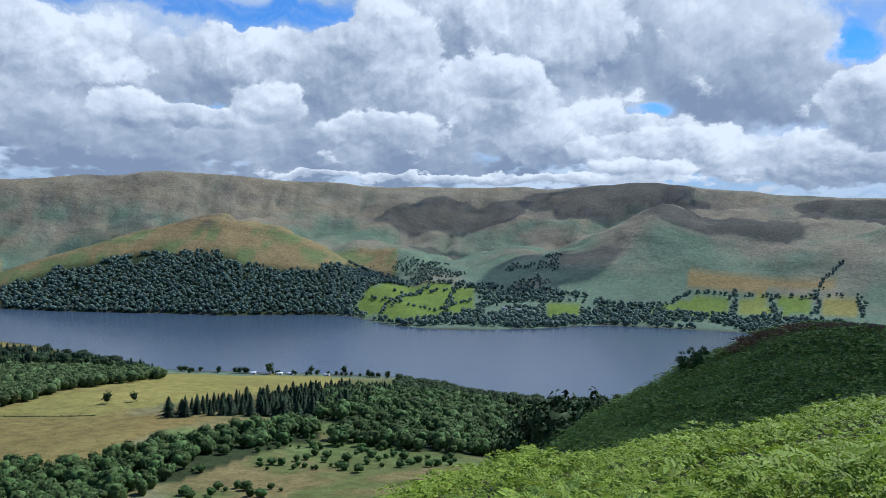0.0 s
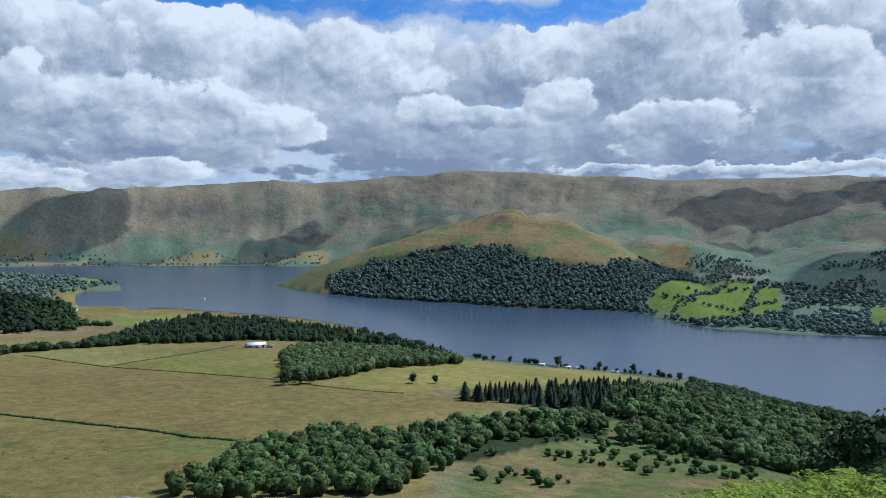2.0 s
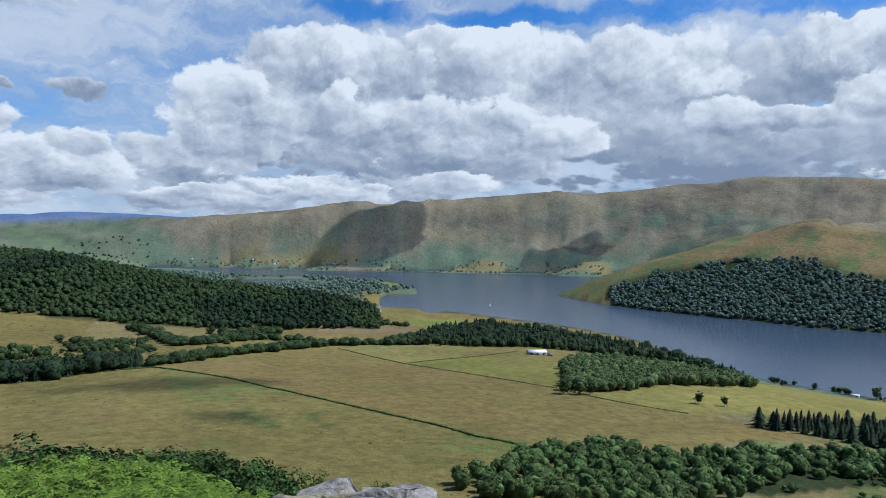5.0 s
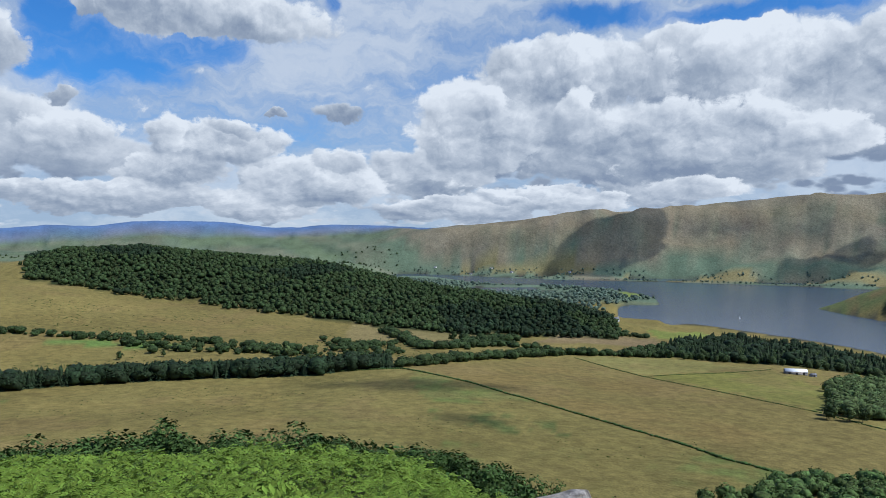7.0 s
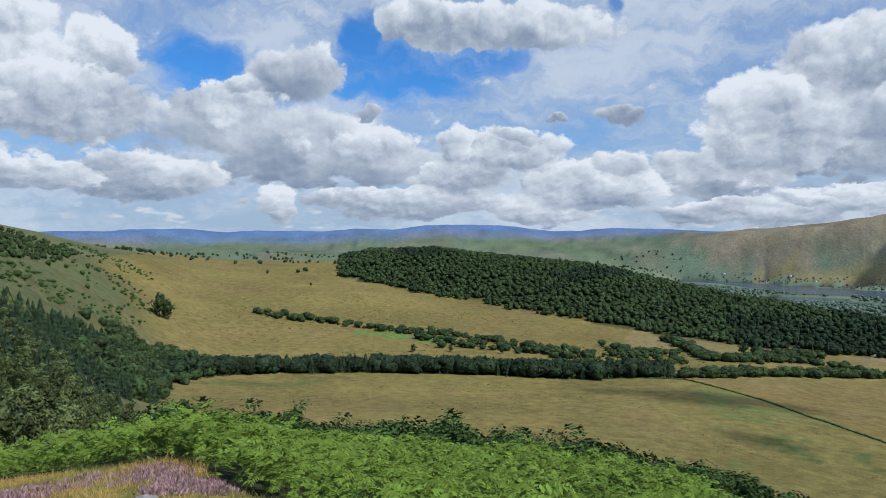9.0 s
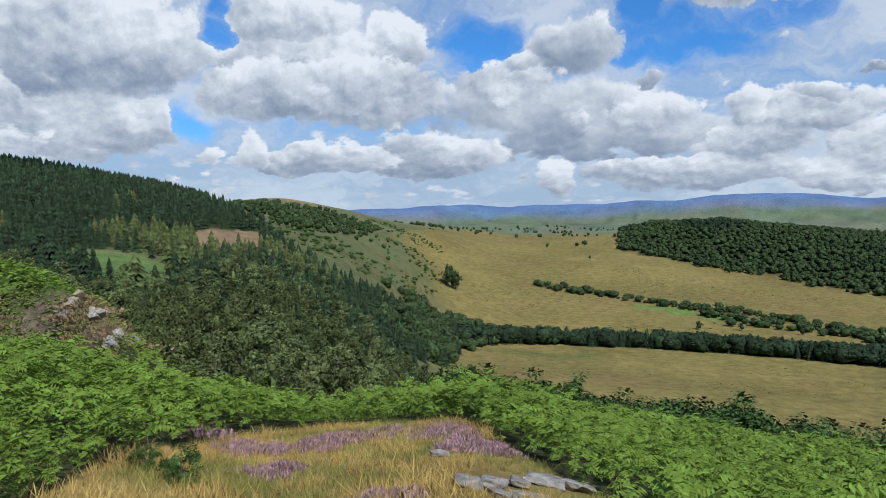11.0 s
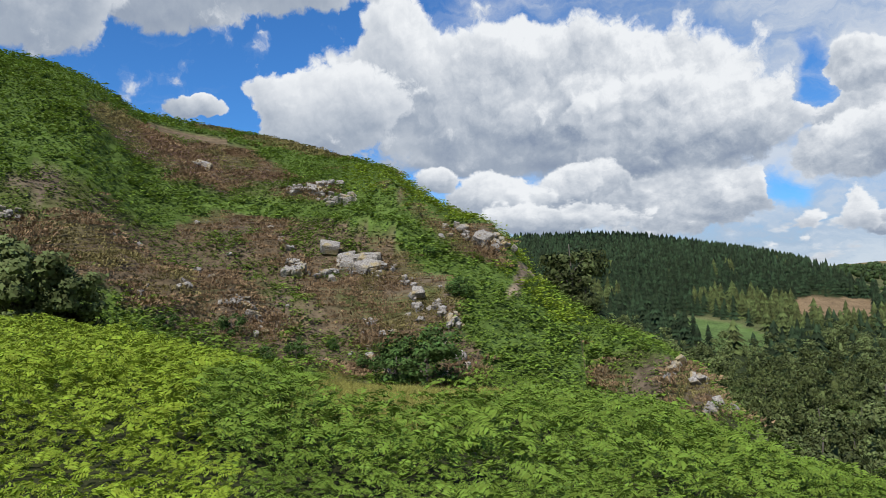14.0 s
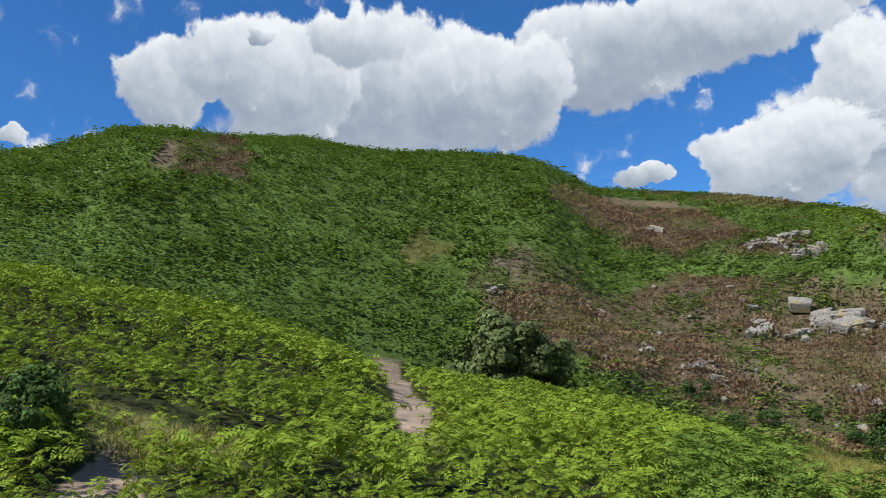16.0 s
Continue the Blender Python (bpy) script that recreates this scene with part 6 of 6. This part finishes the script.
# rush tussocks in the hay
RUSHES = [sprig_mound(RNG2, 12, 1.0, 0.8, 0.25) for _ in range(5)]
pts_ = fill([(104, 640), (96, 640), (80, 700), (66, 740), (36, 425), (30, 340), (60, 300), (90, 300), (104, 420)], 6.5, RNG2, lambda az, r, x, y: fbm(x, y, 55, 3, 141) + 0.5 * fbm(x, y, 11, 2, 143) > 0.62)
plants("rushes", "dark green rush tussocks dotted over the hay field", pts_, 0.3, 0.6, RUSHES, THORN, "rushes", (1.0, 2.0))
pts_ = fill([(104, 1000), (98, 790), (80, 770), (66, 800), (60, 1000), (75, 1180), (95, 1400)], 11, RNG2, lambda az, r, x, y: fbm(x, y, 75, 3, 145) + 0.5 * fbm(x, y, 14, 2, 147) > 0.2)
plants("rushes", "dark tussocks and thistles in the far pasture", pts_, 0.5, 1.2, RUSHES, SHRUB, "rushes", (1.0, 2.4))
# ---- single trees and bushes ----
def part(name, arrays, mat, parent, label=""):
    ob = new(name, mesh_from(name, *arrays, mat))
    ob.parent = parent
    return tagged(ob, label)


def leafy(rng, clumps, sprays, tall, low, leaf=0.062):
    """A loose crown of small leaf clumps on a lumpy outline, with gaps."""
    lobes = rng.normal(0, 1, (11, 3))
    lobes /= np.linalg.norm(lobes, axis=1)[:, None]
    heart = np.array((0.30 / tall, 0.30 / tall, (1 - low) * 0.38))
    mid = np.array((0, 0, low + (1 - low) * 0.5))
    knots = (lobes[rng.integers(0, 11, clumps)] * rng.uniform(0.55, 1.0, (clumps, 1)) + rng.normal(0, 0.2, (clumps, 3))) * heart + mid
    pick = rng.integers(0, clumps, sprays)
    u = rng.normal(0, 1, (sprays, 3))
    u /= np.linalg.norm(u, axis=1)[:, None]
    cen = knots[pick] + u * rng.uniform(0.05, 0.115, (sprays, 1)) * np.array((1, 1, 0.75))
    return tufts(rng, cen, leaf, u + (knots[pick] - mid) * 2.0)


def tree(rng, kind):
    """A tree one metre high: trunk and crown under an Empty."""
    top = new(kind)
    if kind == "conifer":
        part("trunk", trunk(rng, 0.016, 0.9), BARK, top)
        part("crown", conifer(rng, 13, 11, 0.24, 0.05), SPRUCE, top)
    elif kind == "birch":
        part("trunk", trunk(rng, 0.02, 0.85, 0.05, 6, 6), BARK, top)
        part("crown", leafy(rng, 60, 3400, 1.0, 0.05, 0.048), BIRCH, top)
    elif kind == "willow":
        part("stem", trunk(rng, 0.03, 0.6, 0.08, 5, 6), BARK, top)
        part("foliage", leafy(rng, 90, 6000, 0.7, -0.12, 0.05), BIRCH, top)
    elif kind == "bush":
        part("stem", trunk(rng, 0.03, 0.6, 0.08, 5, 5), BARK, top)
        part("foliage", leafy(rng, 60, 3400, 0.7, -0.12, 0.043), SHRUB, top)
    else:
        part("trunk", trunk(rng, 0.024, 0.7, 0.03, 6, 5), BARK, top)
        part("crown", join([clump(rng, (rng.uniform(-0.08, 0.08), rng.uniform(-0.08, 0.08), z), r, 1, 0.3) for z, r in ((0.38, 0.2), (0.55, 0.22), (0.7, 0.16))] + [leafy(rng, 40, 900, 0.85, 0.06)]), ASH if kind == "ash_tree" else OAK, top)
    return top


RNG3 = np.random.default_rng(12)
MODELS = {k: [tree(RNG3, k) for _ in range(3)] for k in ("tree", "ash_tree", "conifer", "birch", "bush", "willow")}
USED = set()


def plant(kind, az, r, tall, label, category, group="", wide=1.0, lift=0.0):
    x, y = at(az, r)
    z = float(height(np.array([x]), np.array([y]))[0])
    m = Matrix.Translation((x, y, z - 0.03 * tall + lift)) @ Euler((0, 0, RNG3.uniform(0, 6.28))).to_matrix().to_4x4() @ Matrix.Diagonal((tall * wide, tall * wide, tall, 1))
    i = int(RNG3.integers(0, 3))
    src = MODELS[kind][i]
    if (kind, i) not in USED:
        USED.add((kind, i))
        src.matrix_world = m
        ob = src
    else:
        s = src.matrix_basis.copy()
        ob = copy_thing(src, m @ Matrix.Diagonal((*(1 / c for c in src.scale), 1)))
    return tagged(ob, label, category, group)


# by the crag
plant("birch", 140.6, 82, 9.6, "birch leaning on the brow beside the path", "tree", wide=1.0, lift=-1.0)
plant("birch", 139.4, 80, 5.2, "small birch below the brow", "tree", wide=0.9, lift=-1.0)
plant("bush", 152.3, 48.5, 5.0, "dark hawthorn bush at the foot of the crag", "bush", wide=1.3)
plant("bush", 154.4, 48.3, 3.6, "dark hawthorn bush at the foot of the crag", "bush", wide=1.2)
plant("willow", 180.9, 50, 6.4, "grey-green willow bush above the bracken", "bush", wide=1.1)
plant("willow", 183.2, 50.5, 5.8, "grey-green willow bush above the bracken", "bush", wide=1.1)
plant("willow", 178.7, 50, 5.2, "grey-green willow bush above the bracken", "bush", wide=1.1)
for a_, r_, h_ in ((166.9, 57, 2.2), (162.1, 55, 1.9), (164.3, 53, 1.6), (149.2, 64, 2.4), (159.1, 57, 1.3), (171.5, 55, 1.5), (157, 53, 1.4), (174.5, 101, 1.6), (151.5, 71, 1.4)):
    plant("bush", a_, r_, h_, "small green shrub among the rocks", "bush", "shrubs on the crag", 1.1)
plant("bush", 126.0, 8.2, 0.5, "low bilberry bush in the dry grass", "bush", wide=1.0)
plant("bush", 128.6, 8.8, 0.36, "low bilberry bush in the dry grass", "bush", wide=1.0)
plant("bush", 216.4, 11.5, 1.7, "dark bush beside the path", "bush", wide=1.0)
# edge of the bank
def plant_to(kind, az, r, el, label, category, group, wide=1.0):
    """A tree whose top reaches that elevation."""
    x, y = at(az, r)
    tall = EYE[2] + r * math.tan(radians(el)) - float(height(np.array([x]), np.array([y]))[0])
    plant(kind, az, r, max(tall, 1.5), label, category, group, wide)


for a_, e_ in ((53.7, -18.8), (52.6, -19.4), (50.6, -19.5), (49.2, -19.2), (48.3, -19.3), (47.3, -19.6)):
    plant_to("bush", a_, bank_edge(a_) + 26, e_, "round dark holly below the boulders", "bush", "hollies under the bank", 0.8)
for a_, e_ in ((-8.2, -12.9), (-9.7, -12.2), (-10.8, -11.8), (-12.1, -12.1), (-13.4, -12.0), (-9.0, -13.6), (-7.4, -14.2), (-11.4, -12.6), (-6.4, -15.0)):
    plant_to("tree", a_, 230 + RNG3.uniform(-15, 25), e_, "dark tree at the foot of the spur", "tree", "trees under the spur", 0.75)
for i_ in range(80):
    a_ = 57 + i_ * 0.61 + RNG3.uniform(-0.4, 0.4)
    e_ = np.interp(a_, [57, 62, 70, 79, 87, 92, 96, 101, 105], [-18.0, -16.7, -15.5, -14.8, -14.3, -14.2, -13.3, -12.6, -11.8]) + RNG3.uniform(-0.5, 0.8)
    plant_to("bush", a_, bank_edge(a_) + RNG3.uniform(10, 22), e_, "dark hawthorn rising behind the bracken bank", "tree", "hawthorns behind the bank", 1.25)
for a_, r_, h_ in ((-19.6, 92, 3.2), (-18.9, 95, 2.6), (-20.4, 95, 2.6), (-10.6, 130, 8), (-9.6, 140, 9), (-8.2, 140, 8), (-7.2, 150, 10), (-6.0, 150, 9), (-12.2, 135, 7), (-13.2, 135, 7), (-4.6, 160, 9), (-3, 170, 8)):
    plant("tree" if r_ > 100 else "bush", a_, r_, h_, "dark wind-bent thorn on the flank of the spur", "tree", "thorns by the spur", 0.9)
# gully wood below the crag
for i_ in range(30):
    a_ = RNG3.uniform(104.5, 131)
    r_ = RNG3.uniform(88, 165) + max(0, 110 - a_) * 5
    plant("birch", a_, r_, RNG3.uniform(8.5, 12.5), "leafy grey-green birch in the gully", "tree", "birches in the gully", 0.95)
for i_ in range(40):
    a_ = RNG3.uniform(105, 134)
    r_ = RNG3.uniform(150, 270)
    plant("conifer" if i_ % 3 else "birch", a_, r_, RNG3.uniform(9, 14), "dark spruce rising among the birches" if i_ % 3 else "leafy grey-green birch in the gully", "tree",
          "spruces in the gully" if i_ % 3 else "birches in the gully")
plant("conifer", 104.8, 150, 15, "tall narrow spruce at the edge of the gully", "tree", wide=0.8)
# field trees
plant("tree", 105.5, 945, 33, "big dark tree alone in the hay field", "tree", wide=0.8)
plant("tree", 105.0, 950, 26, "big dark tree alone in the hay field", "tree", wide=0.8)
SINGLE = [(84.4, 1380, 11), (82.8, 1385, 8), (94.5, 1390, 7), (83.5, 874, 9), (86.5, 870, 11), (79.5, 868, 9), (76.5, 905, 12), (74.6, 850, 16), (61.6, 1090, 18), (57.8, 1180, 11), (22.4, 640, 9), (24.2, 640, 11),
          (12.75, 1108, 19), (9.6, 1116, 13), (7.0, 1110, 14), (16.5, 1135, 11), (18.6, 1120, 10), (14.6, 1120, 10), (5.2, 1080, 12), (3.6, 1060, 13), (34.2, 640, 15), (33.0, 640, 14), (32.2, 645, 13), (67.5, 800, 10)]
for a_, r_, h_ in SINGLE:
    plant("ash_tree" if RNG3.uniform() < 0.35 else "tree", a_, r_, h_, "single round-headed tree at a field edge", "tree", "field trees")
for i_ in range(34):
    f_ = RNG3.uniform()
    plant("tree", 19.5 - 16 * f_, np.interp(19.5 - 16 * f_, [3, 12, 19.5], [1072, 1112, 1160]) - RNG3.uniform(2, 14), RNG3.uniform(6, 11), "tree of the lakeside hedge", "tree", "lakeside trees", 1.1)


# ---- buildings ----
def plain(name, a, b, size=1.5, rough=0.8):
    m = bark_material(name, a, b, size)
    m.node_tree.nodes["Principled BSDF"].inputs["Roughness"].default_value = rough
    return m


ROOF, STONE, PALE = plain("sheet_roof", (0.66, 0.67, 0.68), (0.78, 0.79, 0.80)), plain("grey_stone", (0.20, 0.18, 0.16), (0.34, 0.31, 0.28)), plain("whitewash", (0.6, 0.58, 0.54), (0.75, 0.73, 0.7))
SLATE, DARK = plain("slate", (0.10, 0.10, 0.11), (0.19, 0.19, 0.20)), plain("dark_opening", (0.02, 0.02, 0.02), (0.05, 0.045, 0.04))


def box(x0, x1, y0, y1, z0, z1):
    v = np.array([(x, y, z) for x in (x0, x1) for y in (y0, y1) for z in (z0, z1)], float)
    return v, np.array([(0, 1, 3), (0, 3, 2), (4, 6, 7), (4, 7, 5), (0, 4, 5), (0, 5, 1), (2, 3, 7), (2, 7, 6), (0, 2, 6), (0, 6, 4), (1, 5, 7), (1, 7, 3)])


def gable(L, W, eave, ridge, over, thick):
    """Two roof slopes with thickness."""
    pieces = []
    for s in (-1, 1):
        a, b = np.array((s * (W / 2 + over), eave - over * 0.4)), np.array((0.0, ridge))
        v = np.array([(x, y, z + t) for t in (0, thick) for x in (-L / 2 - over, L / 2 + over) for y, z in (a, b)])
        pieces.append((v, np.array([(0, 1, 3), (0, 3, 2), (4, 6, 7), (4, 7, 5), (0, 4, 5), (0, 5, 1), (2, 3, 7), (2, 7, 6), (0, 2, 6), (0, 6, 4), (1, 5, 7), (1, 7, 3)])))
    return join(pieces)


def house(kind, az, r, turn_, L, W, eave, ridge, wall, roof, label, windows=0, doors=1, chimney=False):
    x, y = at(az, r)
    top = new(kind)
    shell, f = box(-L / 2, L / 2, -W / 2, W / 2, -2.0, eave)
    ends = np.array([(sx * (L / 2 - 0.01), sy, z) for sx in (-1, 1) for sy, z in ((-W / 2, eave), (W / 2, eave), (0, ridge))])
    part("wall", join([(shell, f), (ends, np.array([(0, 1, 2), (3, 5, 4)]))]), wall, top)
    ro = part("roof", gable(L, W, eave, ridge, 0.5, 0.15), roof, top)
    if chimney:
        for s in (-0.4, 0.4):
            part("chimney", box(s * L - 0.5, s * L + 0.5, -0.5, 0.5, ridge - 0.8, ridge + 1.2), wall, ro)
    for side in (-1, 1):
        for i in range(windows):
            wx = -L / 2 + (i + 0.5) * L / windows
            part("window", box(wx - 0.5, wx + 0.5, side * W / 2 - 0.05, side * W / 2 + 0.05, eave * 0.55, eave * 0.55 + 1.3), DARK, top)
        for i in range(doors):
            wx = (i - (doors - 1) / 2) * L / max(doors, 1) + (1.2 if windows else 0)
            part("door", box(wx - 1.2, wx + 1.2, side * W / 2 - 0.06, side * W / 2 + 0.06, 0, min(eave * 0.8, 3.0)), DARK, top)
    top.matrix_world = Matrix.Translation((x, y, float(height(np.array([x]), np.array([y]))[0]))) @ Euler((0, 0, radians(az + turn_))).to_matrix().to_4x4()
    return tagged(top, label, "building")


house("barn", 36.4, 962, 12, 24, 13, 4.0, 6.4, STONE, ROOF, "long farm barn with a pale sheet roof", doors=3)
house("shed", 35.3, 955, 40, 7, 5, 2.6, 3.8, STONE, SLATE, "small stone shed beside the barn")
house("house", -6.6, 1850, 10, 34, 10, 7, 10.5, STONE, SLATE, "large stone lakeside house under slate", 8, 1, True)
house("house", -7.6, 1842, 25, 20, 9, 6, 9, PALE, SLATE, "pale lakeside house under slate", 5, 1, True)
house("house", -5.5, 1870, -15, 14, 8, 5.5, 8.5, PALE, SLATE, "whitewashed cottage near the shore", 4, 1, True)
house("house", 49.0, 1480, 20, 13, 8, 5, 8, PALE, SLATE, "white cottage near the bay", 4, 1, True)
for a_, r_, t_ in ((57, 3720, 10), (58.6, 3800, -30), (52.5, 3690, 20), (60.2, 3860, 0), (63.0, 3960, 30), (46.5, 3560, -10)):
    house("house", a_, r_, t_, 15, 8, 5.5, 8.5, PALE, SLATE, "distant pale farmhouse under the fell", 4, 1)
for a_, r_ in ((12.0, 1100), (11.2, 1100), (8.4, 1085), (14.0, 1110)):
    house("cabin", a_, r_, 5, 9, 4, 2.8, 3.4, PALE, ROOF, "white holiday cabin in the lakeside trees", 3, 1)


# ---- unseen clouds added overhead, which shade parts of the valley ----
CLOUD = plain("cloud_white", (0.85, 0.86, 0.88), (0.92, 0.93, 0.94), 0.01, 1.0)


def let_light_through(m, share):
    """Thin cloud: part of the sunlight goes straight through."""
    n, l = m.node_tree.nodes, m.node_tree.links
    mx = n.new("ShaderNodeMixShader")
    mx.inputs[0].default_value = share
    l.new(n["Principled BSDF"].outputs[0], mx.inputs[1])
    l.new(n.new("ShaderNodeBsdfTransparent").outputs[0], mx.inputs[2])
    l.new(mx.outputs[0], n["Material Output"].inputs["Surface"])


let_light_through(CLOUD, 0.66)


CLOUD_BALL = icosphere(4)


def cloud(az, r, long_, deep, seed):
    """A heaped cloud between the sun and that place on the ground."""
    rng = np.random.default_rng(seed)
    x, y = at(az, r)
    up = 2400.0
    c = Vector((x, y, 0)) + along(SUN_AZ) * (up - float(height(np.array([x]), np.array([y]))[0])) / math.tan(radians(SUN_EL))
    v, f = CLOUD_BALL
    a_, k = np.arctan2(v[:, 1], v[:, 0]), int(rng.integers(0, 900))
    swell = 1 + 0.34 * fbm(np.cos(a_) * 1.3, np.sin(a_) * 1.3 + v[:, 2] * 0.4, 1.0, 4, k) + 0.10 * fbm(v[:, 0], v[:, 1] + v[:, 2], 0.35, 2, k + 3)
    v = v * swell[:, None] * np.array((long_ * 0.52, deep * 0.52, min(long_, deep) * 0.22))
    ob = new("cloud", mesh_from("cloud", v, f, CLOUD))
    ob.matrix_world = Matrix.Translation((c.x, c.y, up)) @ Euler((0, 0, radians(az))).to_matrix().to_4x4()
    tagged(ob, "unseen small cloud placed high over the valley to shade it", "cloud", "fair-weather clouds", "structure")


cloud(-21.5, 2720, 420, 260, 1)
cloud(-8.5, 2350, 300, 330, 2)
cloud(49.5, 3800, 480, 420, 3)
cloud(34, 3700, 360, 220, 4)
cloud(65.5, 660, 150, 60, 5)
cloud(60, 520, 64, 30, 13)
cloud(138, 870, 420, 150, 6)
cloud(-23, 82, 62, 46, 7)
# second cloud added over the spur, only to deepen its shade
cloud(-24, 84, 66, 50, 17)
cloud(0, 3300, 600, 260, 8)
cloud(-1, 3900, 700, 330, 10)
cloud(-14, 4150, 900, 360, 14)
cloud(-33, 4000, 900, 300, 11)
cloud(33, 3800, 160, 170, 12)
cloud(4.5, 2300, 160, 420, 9)

# models that found no place
for kind_, models_ in MODELS.items():
    for i_, ob_ in enumerate(models_):
        if (kind_, i_) not in USED:
            for c_ in list(ob_.children):
                bpy.data.objects.remove(c_)
            bpy.data.objects.remove(ob_)


# ---- a sailing boat on the lake ----
def sailing_boat(az, r):
    top = new("sailing_boat")
    n = 9
    x = np.linspace(-3.2, 3.4, n)
    wide_ = 1.1 * (1 - ((x + 0.4) / 3.9) ** 2) + 0.05
    ring = np.concatenate([np.stack([x, wide_, np.full(n, 0.8)], 1), np.stack([x, np.zeros(n), np.full(n, -0.2)], 1), np.stack([x, -wide_, np.full(n, 0.8)], 1)])
    quads = [(i + a * n, i + 1 + a * n, i + 1 + (a + 1) * n, i + (a + 1) * n) for a in (0, 1) for i in range(n - 1)] + [(i, i + 2 * n, i + 1 + 2 * n, i + 1) for i in range(n - 1)]
    part("hull", (ring, np.array(quads)), PALE, top)
    part("mast", box(-0.05, 0.05, -0.05, 0.05, 0.7, 8.4), BARK, top)
    part("sail", (np.array([(-0.1, 0, 1.6), (-3.0, 0.5, 1.5), (-0.1, 0, 8.2), (-1.7, 0.55, 3.4), (-0.9, 0.3, 6.0)], float), np.array([(0, 1, 3), (0, 3, 4), (0, 4, 2)])), ROOF, top, "white mainsail")
    top.matrix_world = Matrix.Translation((*at(az, r), LAKE + 0.1)) @ Euler((0, 0, radians(az + 60))).to_matrix().to_4x4()
    tagged(top, "small white sailing boat on the lake", "boat")


sailing_boat(40.1, 2035)
